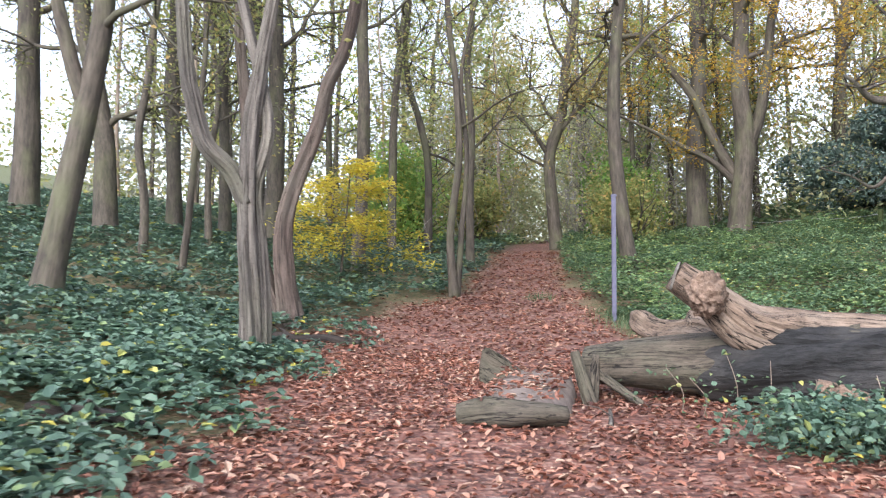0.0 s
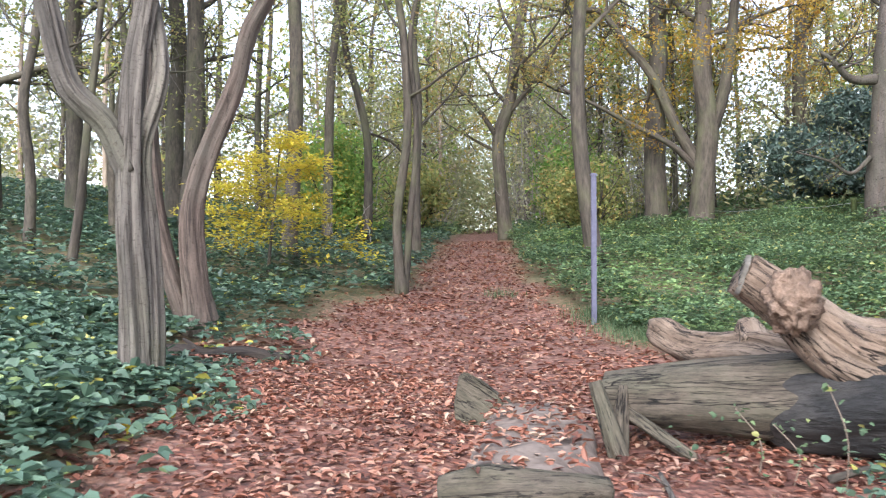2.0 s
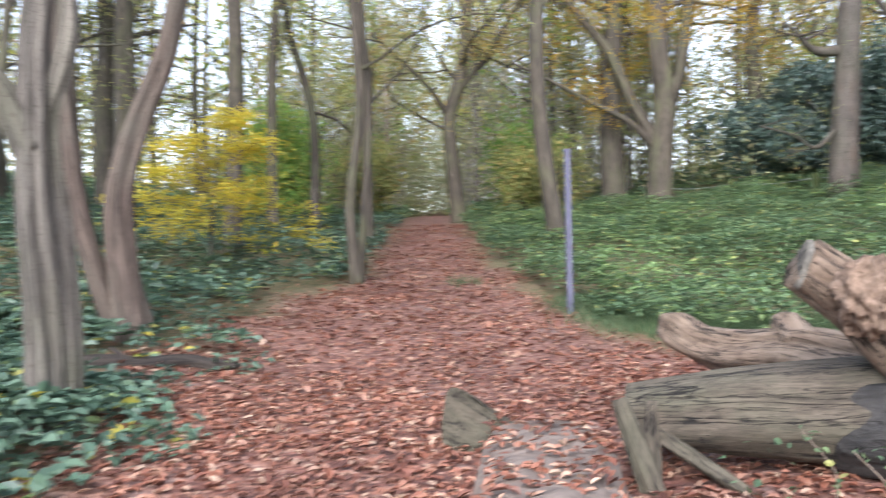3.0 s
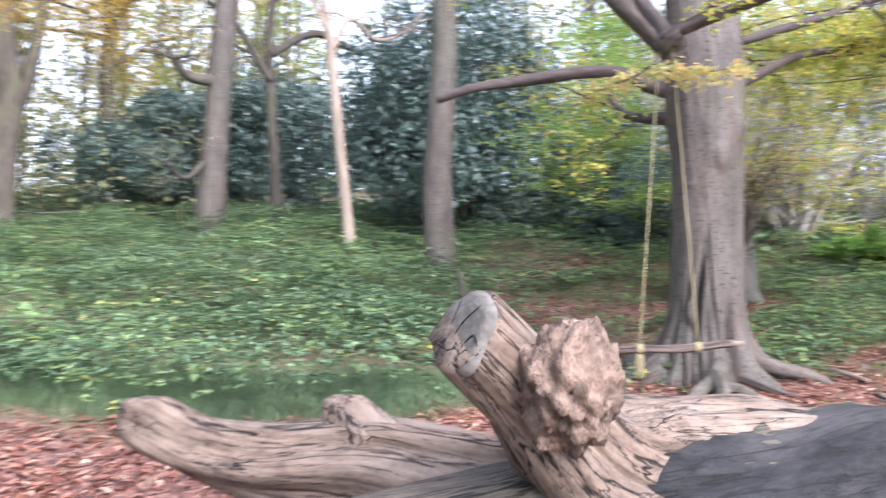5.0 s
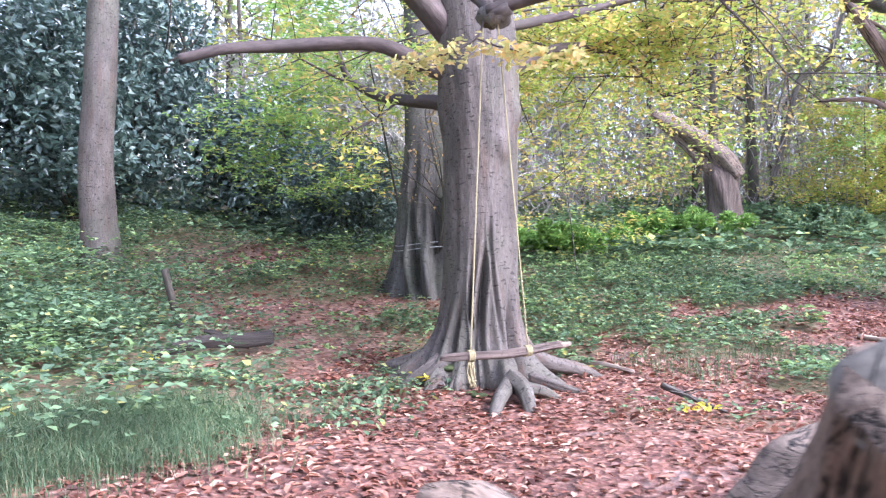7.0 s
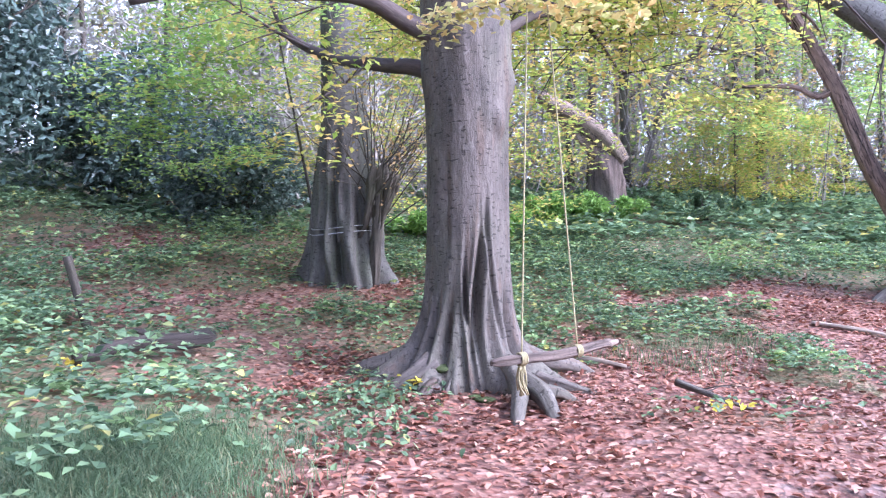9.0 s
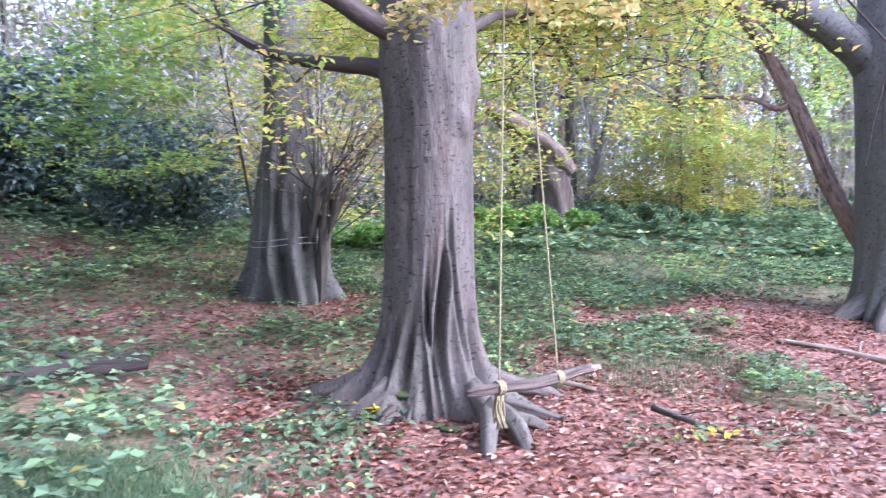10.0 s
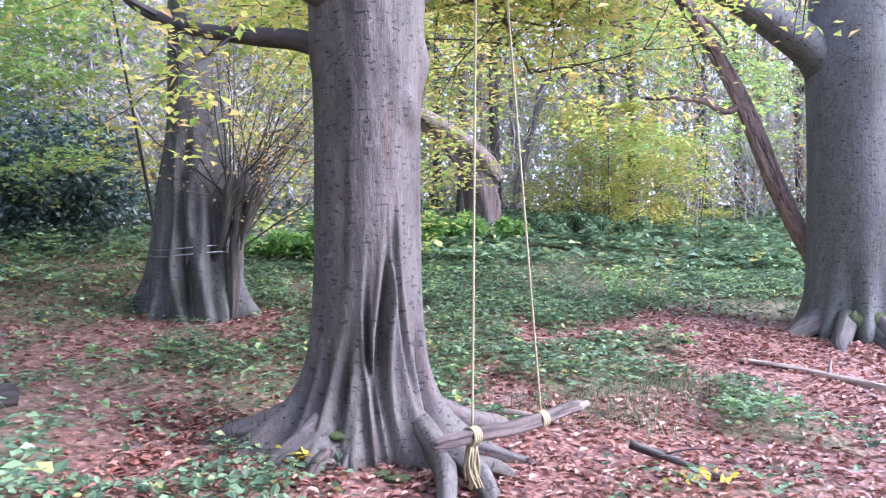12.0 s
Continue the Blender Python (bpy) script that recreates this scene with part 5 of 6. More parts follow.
# ---- split stump pieces and the sunken slab ----



def wood_thing(name, label, pieces, mat, seed, category="log"):
    x, y = pieces[0][0][0][0], pieces[0][0][0][1]
    stump = thing(name, x, y, low(x, y), label, category)
    for k, (pts, radii) in enumerate(pieces):
        log_piece("wood" if k == 0 else "splinter", pts, radii, mat, seed + k, 0.14, 26, "", 3.0, 0.08, parent=stump)
    return stump


wood_thing("split_stump", "upright split grey stump at the end of the log", [([(1.52, 9.0, 0.02), (1.44, 9.12, 0.35), (1.36, 9.2, 0.64)], [0.075, 0.065, 0.045]), ([(1.5, 9.1, 0.05), (1.56, 9.25, 0.35), (1.6, 9.3, 0.6)], [0.075, 0.06, 0.03]),
           ([(1.6, 9.35, 0.42), (1.9, 9.0, 0.2), (2.05, 8.85, 0.1)], [0.05, 0.045, 0.03])], DEADWOOD_GREY, 120, "stump")
slab = thing("sunken_log", 0.75, 8.9, low(0.75, 8.9), "sunken flat log with mud and leaves on its top", "log")
g = Geo()
ys = np.linspace(7.75, 10.0, 40)
prof = np.array([(-0.42, -0.25), (-0.43, 0.0), (-0.40, 0.13), (-0.30, 0.20), (-0.15, 0.225), (0.0, 0.235), (0.15, 0.225), (0.30, 0.19), (0.42, 0.12), (0.46, 0.0), (0.46, -0.25)])
sv, sg = [], []
for i, y in enumerate(ys):
    cx = 0.62 + (y - 7.75) * 0.20
    for j, (px, pz) in enumerate(prof):
        nz = noise.noise(Vector((px * 4, y * 2.5, 3.0))) * 0.05 + noise.noise(Vector((px * 11, y * 6, 7.0))) * 0.02
        tap = 1 - 0.15 * max(0, (y - 9.2)) - (0.06 if i == 0 else 0)
        sv.append((cx + px * tap + nz, y + noise.noise(Vector((px * 6, pz * 6, y))) * (0.06 if i in (0, 39) else 0), low(cx, y) + pz * tap + nz))
        sg.append((y, pz, px) if i == 0 else (pz, y, px * 2))
P = len(prof)
qs = [(i * P + j, i * P + j + 1, (i + 1) * P + j + 1, (i + 1) * P + j) for i in range(39) for j in range(P - 1)]
g.add(sv, qs, None, sg)
g.add(sv[:P], None, [(0, j + 1, j) for j in range(1, P - 1)], [(p[1], p[2], p[0] * 1.5) for p in sv[:P]])
g.add(sv[-P:], None, [(0, j, j + 1) for j in range(1, P - 1)])
part("slab", g, plain("muddy_wood", (0.105, 0.08, 0.066), (0.25, 0.20, 0.17), 9, 0.8, 0, 0.03), slab)
log_piece("front_edge", [(0.14, 7.80, 0.19), (0.4, 7.73, 0.22), (0.7, 7.71, 0.225), (1.08, 7.76, 0.19)], [0.10, 0.125, 0.12, 0.08], DEADWOOD_GREY, 130, 0.14, 60, "grey weathered front edge of the log", 6.0, 0.14, 0.03, slab)
chunk = thing("wood_chunk", 0.52, 10.1, low(0.52, 10.1), "grey wedge of old timber leaning at the slab's end", "log")
bm = bmesh.new()
wedge = [(0.02, -0.12), (0.0, 0.18), (0.05, 0.40), (0.10, 0.45), (0.22, 0.36), (0.38, 0.24), (0.50, 0.14), (0.52, -0.12)]
rows_ = []
for k, dy in enumerate((0.0, 0.10, 0.20, 0.30)):
    rows_.append([bm.verts.new((x - 0.12 + 0.04 * k + noise.noise(Vector((x * 5, dy * 9, z * 5))) * 0.05, dy - 0.05 - 0.25 * x + noise.noise(Vector((z * 6, x * 6, dy))) * 0.06,
                                z * (1 - 0.12 * k) + noise.noise(Vector((x * 8, z * 4, dy * 7))) * 0.04)) for x, z in wedge])
bm.faces.new(rows_[0])
bm.faces.new(rows_[-1][::-1])
for ra, rb in zip(rows_, rows_[1:]):
    for k in range(len(wedge)):
        q = (k + 1) % len(wedge)
        bm.faces.new((ra[k], rb[k], rb[q], ra[q]))
bmesh.ops.recalc_face_normals(bm, faces=bm.faces[:])
bmesh.ops.bevel(bm, geom=[e for e in bm.edges], offset=0.014, segments=2, affect="EDGES")
me = bpy.data.meshes.new("wedge")
bm.to_mesh(me)
bm.free()
grain = me.attributes.new("grain", "FLOAT_VECTOR", "POINT")
grain.data.foreach_set("vector", np.array([(v.co.z * 0.9 + v.co.x * 0.5, v.co.y, v.co.x * 0.9 - v.co.z * 0.5) for v in me.vertices], np.float32).ravel())
me.materials.append(DEADWOOD_GREY)
wood = new("wedge", me)
wood.parent = chunk

# ---- waymark post, fence posts, wire ----
post = thing("waymark_post", 3.24, 16.8, low(3.24, 16.8), "slim grey-violet waymark post at the path's edge", "post")
bm = bmesh.new()
bmesh.ops.create_cube(bm, size=1, matrix=Matrix.Translation((0, 0, 1.12)) @ Matrix.Diagonal((0.085, 0.065, 2.5, 1)))
bmesh.ops.bevel(bm, geom=bm.edges[:], offset=0.012, segments=2, affect="EDGES")
me = bpy.data.meshes.new("shaft")
bm.to_mesh(me)
bm.free()
me.materials.append(POST_PAINT)
shaft = new("shaft", me)
shaft.parent = post
bm = bmesh.new()
bmesh.ops.create_cube(bm, size=1, matrix=Matrix.Translation((0, 0, 2.36)) @ Matrix.Diagonal((0.11, 0.09, 0.06, 1)))
bmesh.ops.bevel(bm, geom=bm.edges[:], offset=0.015, segments=2, affect="EDGES")
me = bpy.data.meshes.new("cap")
bm.to_mesh(me)
bm.free()
me.materials.append(POST_PAINT)
cap = new("cap", me)
cap.parent = post

for x, y, lx, ly, h, r in ((10.62, 15.3, -0.12, 0.22, 0.85, 0.05), (12.55, 30.77, 0.0, 0.0, 0.95, 0.09), (14.06, 28.42, 0.0, 0.0, 0.95, 0.09), (11.2, 33.0, 0.0, 0.0, 0.9, 0.08), (16.0, 26.2, 0.02, 0.0, 0.95, 0.08)):
    fp = thing("fence_post", x, y, low(x, y), "mossy leaning fence post" if lx else "old mossy wooden fence post", "fence post", "" if lx else "old fence posts")
    g = Geo()
    c, _ = spline([(x, y, low(x, y) - 0.15), (x + lx, y + ly, low(x, y) + h)], 0.1)
    tube(g, c, np.full(len(c), r), 10, gnarl(0.1, int(x * 10), 3))
    part("stake", g, BARK_OAK if lx else MOSS, fp)
fence_pts = [(11.2, 33.0), (12.55, 30.77), (14.06, 28.42), (16.0, 26.2)]
wire = thing("fence_wire", 12.55, 30.77, low(12.55, 30.77), "slack rusty fence wire between old posts", "wire")
for (ax, ay), (bx2, by2) in zip(fence_pts, fence_pts[1:]):
    g = Geo()
    za, zb = low(ax, ay) + 0.8, low(bx2, by2) + 0.8
    c, _ = spline([(ax, ay, za), ((ax + bx2) / 2, (ay + by2) / 2, (za + zb) / 2 - 0.08), (bx2, by2, zb)], 0.3)
    tube(g, c, np.full(len(c), 0.008), 5)
    part("strand", g, WIRE, wire)
wrap = thing("wire_round_trunk", 14.45, 13.05, low(14.45, 13.05), "two strands of wire round the fluted beech", "wire")
for zz, rr2 in ((0.72, 0.53), (0.80, 0.51)):
    g = Geo()
    an = np.linspace(0, 2 * np.pi, 40)
    tube(g, np.stack([14.45 + rr2 * np.cos(an), 13.06 + rr2 * np.sin(an), low(14.45, 13.05) + zz + 0.03 * np.sin(an * 2)], -1), np.full(40, 0.006), 5, cap=False)
    part("strand", g, WIRE, wrap)

# ---- dead wood on the ground ----


def stick(name, pts, r0, r1, mat, label, seed, twigs=0):
    p = [(x, y, low(x, y) + h) for x, y, h in pts]
    ob = thing(name, p[0][0], p[0][1], low(p[0][0], p[0][1]), label, "branch")
    g = Geo()
    c, _ = spline(p, 0.08)
    tube(g, c, np.linspace(r0, r1, len(c)), 14, gnarl(0.32, seed, 7))
    part("branch", g, mat, ob)
    for k in range(twigs):
        g = Geo()
        i = random.randint(len(c) // 4, len(c) - 2)
        e = c[i] + np.array([random.uniform(-.35, .35), random.uniform(-.35, .35), random.uniform(0.02, .15)])
        c2, _ = spline([c[i], (c[i] + e) / 2 + np.array([0, 0, 0.03]), e], 0.06)
        tube(g, c2, np.linspace(r1 * 0.7, r1 * 0.25, len(c2)), 6)
        part("twig", g, mat, ob)
    return ob


stick("fallen_branch", [(9.15, 14.85, 0.10), (9.4, 14.55, 0.18), (9.75, 14.2, 0.2), (10.1, 13.85, 0.18)], 0.06, 0.09, BARK_ROTTEN, "dark rotten branch lying in low plants", 140, 3)
stick("pale_stick", [(12.4, 6.87, 0.04), (12.0, 6.55, 0.07), (11.5, 6.1, 0.06), (11.0, 5.75, 0.05), (10.4, 5.2, 0.04)], 0.03, 0.045, BARK_PALE, "long pale bare stick on the leaf litter", 141, 2)
stick("mossy_branch", [(9.32, 9.3, 0.13), (9.18, 9.12, 0.09), (9.02, 8.9, 0.03), (8.94, 8.72, 0.0)], 0.032, 0.012, BARK_MOSSY, "mossy dead root in the leaves", 142, 4)
stick("rotten_log", [(-3.6, 12.2, 0.05), (-2.9, 12.5, 0.07), (-2.2, 12.8, 0.06), (-1.6, 13.0, 0.07), (-1.2, 12.9, 0.04)], 0.05, 0.075, BARK_ROTTEN, "dark rotten branch below the hawthorn", 143, 3)
stick("rotten_log", [(-3.9, 9.0, 0.05), (-3.5, 9.2, 0.10), (-3.0, 9.3, 0.07)], 0.08, 0.06, BARK_DARK, "short rotten log half hidden in brambles", 144, 1)
stick("rotten_log", [(-3.2, 6.9, 0.02), (-2.6, 6.7, 0.08), (-2.1, 6.6, 0.04)], 0.06, 0.05, BARK_ROTTEN, "dark rotten log under bramble leaves", 145, 1)
stick("twig_on_ground", [(1.45, 7.7, 0.02), (1.5, 7.95, 0.04), (1.55, 8.3, 0.06)], 0.02, 0.012, BARK_GREY, "short bent twig on the leaves", 146, 1)
stick("twig_on_ground", [(2.6, 8.2, 0.02), (2.9, 8.15, 0.12), (3.2, 8.0, 0.16)], 0.025, 0.015, BARK_DARK, "dark twig beside the burnt log", 147, 2)
stick("short_stick", [(10.6, 10.2, 0.03), (10.4, 9.9, 0.05), (10.2, 9.6, 0.04)], 0.03, 0.02, BARK_PALE, "short pale stick near the beech", 148, 0)


# ---- shrubs and saplings ----
def bush(name, x, y, w, h, count, size, mat, label, seed, flat=0.3, lumps=40, stemmat=None, shell=0.55, base=0.0, category="bush", stalks=7):
    rg = np.random.RandomState(seed)
    z = low(x, y)
    ob = thing(name, x, y, z, label, category)
    for k in range(stalks):
        a = rg.uniform(0, 6.28)
        g, sub = Geo(), Geo()
        tips = []
        grow(g, tips, rg, (x + 0.02 * stalks * math.cos(a), y + 0.02 * stalks * math.sin(a), z - 0.05), (math.cos(a) * 0.5, math.sin(a) * 0.5, 1), h * rg.uniform(0.6, 0.95), 0.02 + 0.008 * h, 1, 2, 0.5, 0.2, 4, sub)
        bough("stem", g, sub, stemmat or BARK_DARK, ob)
    d = rg.normal(size=(lumps, 3))
    d /= np.linalg.norm(d, axis=1)[:, None]
    d *= rg.uniform(shell, 1.0, (lumps, 1))
    cen = np.array([x, y, z + base + (h - base) * 0.5]) + d * (w * 0.45, w * 0.45, (h - base) * 0.45)
    rad = rg.uniform(0.14, 0.26, lumps) * min(w, h)
    pick = rg.randint(0, lumps, count)
    q = rg.normal(size=(count, 3))
    q /= np.linalg.norm(q, axis=1)[:, None]
    p = cen[pick] + q * (rad[pick] * rg.uniform(0.55, 1.05, count) ** 0.5)[:, None]
    ok = p[:, 2] > lie(p[:, 0], p[:, 1]) + 0.05
    g = Geo()
    leaves(g, rg, p[ok], size, flat, 4)
    part("foliage", g, mat, ob, smooth=False)
    return ob


def sapling(name, x, y, h, r, mat, leaf, label, seed, n, length, low_h=0.3, per=6, size=0.08, tilt=0.15, lean=(0, 0), way=None, squash=0.55):
    """A young tree whose branches carry level sprays of leaves."""
    rg = np.random.RandomState(seed)
    z = low(x, y)
    ob = thing(name, x, y, z, label, "sapling")
    c, _ = spline([(x, y, z - 0.1), (x + lean[0] * 0.4, y + lean[1] * 0.4, z + h * 0.4), (x + lean[0], y + lean[1], z + h)], 0.15)
    g = Geo()
    tube(g, c, np.linspace(r, r * 0.3, len(c)), 10, gnarl(0.06, seed, 2))
    part("trunk", g, mat, ob)
    tips = []
    for k in range(n):
        i = int(len(c) * (low_h + (1 - low_h) * (k + rg.uniform(0, 1)) / n) * 0.98)
        a = k * 2.4 + rg.uniform(-0.5, 0.5) if way is None else way + rg.normal() * 0.7
        g, sub = Geo(), Geo()
        f = 1 - 0.55 * (i / len(c)) ** 2
        first = len(tips)
        grow(g, tips, rg, c[i], (math.cos(a), math.sin(a), rg.uniform(-0.05, 0.3) + tilt), length * f * rg.uniform(0.7, 1.15), max(0.01, r * 0.3), 1, 2, -0.15, 0.22, 8, sub)
        for arr in g.v + sub.v + tips[first:]:
            arr[:, 2] = c[i][2] + (arr[:, 2] - c[i][2]) * squash
        bough("limb", g, sub, mat, ob)
    t = np.vstack(tips)
    t = np.repeat(t, per, 0) + rg.normal(size=(len(t) * per, 3)) * (0.16, 0.16, 0.05)
    g = Geo()
    leaves(g, rg, t, size, 0.75, 4)
    part("crown", g, leaf, ob, smooth=False)
    return ob


sapling("maple_sapling", -2.4, 20.6, 2.75, 0.04, BARK_DARK, YELLOW, "young field maple in bright yellow leaf", 201, 17, 2.0, 0.28, 12, 0.12, 0.2, (0.25, 0), squash=0.4)
bush("holly_bush", 18.3, 22.3, 5.8, 6.4, 30000, 0.2, HOLLY, "tall dark green holly thicket", 211, lumps=70, category="holly")
bush("holly_bush", 20.6, 18.9, 3.2, 3.6, 16000, 0.19, HOLLY, "dark green holly thicket behind the beech", 212, lumps=50, category="holly")
bush("holly_bush", 16.8, 33.4, 8.2, 4.6, 26000, 0.2, HOLLY, "dark green holly thicket by the old fence", 213, lumps=34, shell=0.3, category="holly")
bush("holly_bush", 19.5, 30.5, 5.0, 5.0, 12000, 0.22, HOLLY, "dark green holly thicket by the old fence", 214, lumps=50, category="holly")
bush("holly_bush", 18.7, 15.9, 3.0, 2.3, 11000, 0.13, HOLLY, "low dark holly bush behind the fluted beech", 215, lumps=40, category="holly")
bush("leafy_shrub", -1.5, 33.0, 3.4, 4.0, 8000, 0.17, SPRING, "yellow-green shrub beyond the maple sapling", 216, shell=0.3)
bush("leafy_shrub", 6.4, 31.0, 3.0, 3.2, 6000, 0.15, OLIVE, "olive-green shrub beside the path", 217, shell=0.2)
bush("leafy_shrub", 7.6, 38.0, 4.0, 4.0, 6000, 0.2, LUSH, "light green shrub beside the path", 218, shell=0.2)
bush("leafy_shrub", 1.2, 37.0, 3.2, 3.0, 5000, 0.19, OLIVE, "olive shrub beside the path", 219, shell=0.2)
sapling("leafy_shrub", 24.5, 4.2, 3.2, 0.03, BARK_OAK, GOLDGREEN, "yellow-green spreading shrub at the foot of the far wood", 220, 26, 2.3, 0.1, 15, 0.12, 0.1)
sapling("leafy_shrub", 26.5, 2.0, 2.6, 0.03, BARK_OAK, GOLDGREEN, "yellow-green spreading shrub at the foot of the far wood", 221, 20, 2.0, 0.1, 15, 0.12, 0.1)
bush("bramble_mound", 19.0, 11.2, 3.6, 0.7, 7000, 0.12, LUSH, "bright green bramble mound behind the beech", 222, shell=0.2)
bush("bramble_mound", 21.0, 8.8, 3.6, 0.7, 7000, 0.12, LUSH, "bright green bramble mound behind the beech", 223, shell=0.2)
bush("bramble_mound", 22.5, 5.5, 4.0, 0.7, 6000, 0.12, UNDERGROWTH, "green bramble mound by the broken tree", 224, shell=0.2)
bush("pale_shrub", 25.5, 17.5, 6.0, 6.5, 9000, 0.2, PALELEAF, "pale twiggy shrub with whitish leaves", 225, shell=0.2, stemmat=BARK_WHITE, stalks=40)
bush("pale_shrub", 22.0, 14.6, 3.0, 4.0, 4500, 0.15, PALELEAF, "pale twiggy shrub with whitish leaves", 226, shell=0.2, stemmat=BARK_WHITE, stalks=26)
sapling("beech_sapling", 15.25, 13.5, 5.0, 0.03, BARK_OAK, SPRING, "young beech with level sprays of green leaves", 231, 17, 3.3, 0.38, 16, 0.11, 0.05, (-0.3, 0.9), math.radians(118), 0.4)
sapling("beech_sapling", 16.0, 10.7, 6.0, 0.011, BARK_MOSSY, GOLDGREEN, "young beech with yellow-green sprays", 232, 22, 2.8, 0.2, 9, 0.115, 0.1, (0.5, 0.7))
sapling("beech_sapling", 21.5, 3.2, 7.0, 0.011, BARK_MOSSY, SPRING, "young beech with green and yellow sprays", 233, 20, 3.2, 0.3, 13, 0.125, 0.1, (0.4, -0.9))
sapling("beech_sapling", 18.0, 12.8, 7.5, 0.011, BARK_MOSSY, GOLDGREEN, "young beech with yellow-green sprays", 234, 24, 3.2, 0.15, 9, 0.125, 0.1, (-0.5, 0.9))
rg = np.random.RandomState(9)
shoots = thing("epicormic_shoots", 14.2, 12.62, low(14.2, 12.62), "thicket of thin shoots sprouting beside the fluted beech", "shoots")
g, tips = Geo(), []
for k in range(34):
    p0 = (14.05 + rg.uniform(-.2, .25), 12.55 + rg.uniform(-.18, .12), 1.35 + rg.uniform(0.7, 1.7))
    grow(g, tips, rg, p0, (rg.normal() * 0.5 - 0.1, rg.normal() * 0.5 - 0.35, 1), rg.uniform(0.9, 2.4), 0.014, 1, 2, 0.3, 0.25, 3)
tagged(part("twig_spray", g, BARK_DARK, shoots), kind="stuff")
g = Geo()
c, _ = spline([(14.1, 12.6, 1.1), (14.1, 12.55, 1.9), (14.15, 12.5, 2.6)], 0.1)
tube(g, c, np.linspace(0.05, 0.09, len(c)), 18, gnarl(0.4, 150, 5))
part("burr", g, BARK_DARK, shoots)
for k, (x, y, z0, z1) in enumerate(((14.12, 12.5, 2.0, 2.8), (14.08, 12.36, 2.3, 2.9), (14.06, 12.62, 2.2, 3.0), (14.1, 12.28, 2.55, 2.85), (14.05, 12.45, 2.6, 3.05))):
    g = Geo()
    c, _ = spline([(x + 0.1, y + 0.2, z0 - 0.25), (x, y + 0.08, z0), (x - 0.02, y, (z0 + z1) / 2), (x, y - 0.04, z1)], 0.04)
    tube(g, c, np.interp(np.linspace(0, 1, len(c)), [0, 0.5, 0.8, 1], [0.03, 0.05, 0.08, 0.03]), 16, ribbed(0.45, 0.25, 155 + k), off=k)
    part("burr", g, BARK_DARK, shoots)
g = Geo()
t = np.vstack(tips)
leaves(g, rg, np.repeat(t, 2, 0) + rg.normal(size=(len(t) * 2, 3)) * 0.06, 0.06, 0.4)
part("foliage", g, RUSSET, shoots, smooth=False)

# ---- far wood ----
tree("birch_tree", [(28.96, 0.88, 3.3), (28.97, 0.89, 6.58), (28.97, 0.91, 10.17)], 0.13, BARK_WHITE, OLIVE, "slim white-barked birch in the far wood", 81, 15, 8, 2.4, 0.45, 3, 0.14, 1.2, 10)
tree("birch_tree", [(29.9, -3.18, 3.3), (29.93, -3.14, 7.75), (30.0, -3.01, 10.59)], 0.16, BARK_WHITE, OLIVE, "slim white-barked birch in the far wood", 82, 15, 8, 2.4, 0.45, 3, 0.14, 1.2, 10)
tree("crooked_grey_tree", [(25.9, 6.45, 2.9), (25.82, 6.13, 4.41), (25.73, 5.75, 5.95), (25.67, 5.52, 6.72), (25.51, 4.93, 7.0), (25.46, 4.75, 7.38)], 0.12, BARK_GREY, OLIVE, "crooked pale grey tree beside the snapped tree", 83, 9, 6, 2.0, 0.4, 2, 0.1, 1.2, 10,
     stems=[([(25.8, 6.05, 4.6), (25.8, 6.4, 5.8), (25.8, 6.3, 7.0)], 0.06)])

FAR = []
for k in range(6):
    r = (0.10, 0.13, 0.16, 0.12, 0.2, 0.15)[k]
    FAR.append(tree("far_tree", [(60.0 + 6 * k, -40.0, low(60 + 6 * k, -40)), (60.1 + 6 * k, -40, low(60 + 6 * k, -40) + 4), (60.0 + 6 * k, -39.8, low(60 + 6 * k, -40) + 9)], r, (BARK_DARK, BARK_OAK, BARK_DARK, BARK_PALE, BARK_OAK, BARK_DARK)[k],
                    (OLIVE, OLIVE, GOLDGREEN, OLIVE, OLIVE, SPRING)[k], "slim woodland tree in thin autumn leaf", 300 + k, 15, 12, 3.2, 0.2, 4, 0.26, 1.2, 6, kids=5, deepest=2))
rg = np.random.RandomState(77)
spots = []
for x0, x1, y0, y1, want in ((-16, -1, 33, 62, 13), (8, 34, 37, 70, 44), (-1, 9, 46, 75, 14), (25, 52, -26, 16, 78), (20, 40, 16, 36, 9)):
    made = 0
    for _ in range(2000):
        if made >= want:
            break
        x, y = rg.uniform(x0, x1), rg.uniform(y0, y1)
        if edge_left(y) - 1.2 < x < edge_right(y) + 1.2 and y > 25:
            continue
        if any((x - a) ** 2 + (y - b_) ** 2 < 2.0 for a, b_ in spots):
            continue
        spots.append((x, y))
        made += 1
for x, y in spots:
    s = copy_thing(FAR[rg.randint(0, 6)], pose(x, y, low(x, y), 0, 0, rg.uniform(0, 360)))
    tagged(s, group="trees of the far wood")
for f in FAR:
    tagged(f, group="trees of the far wood")
    f.matrix_basis = pose(rg.uniform(30, 45), rg.uniform(-20, 10), 0)
    f.location.z = low(f.location.x, f.location.y)


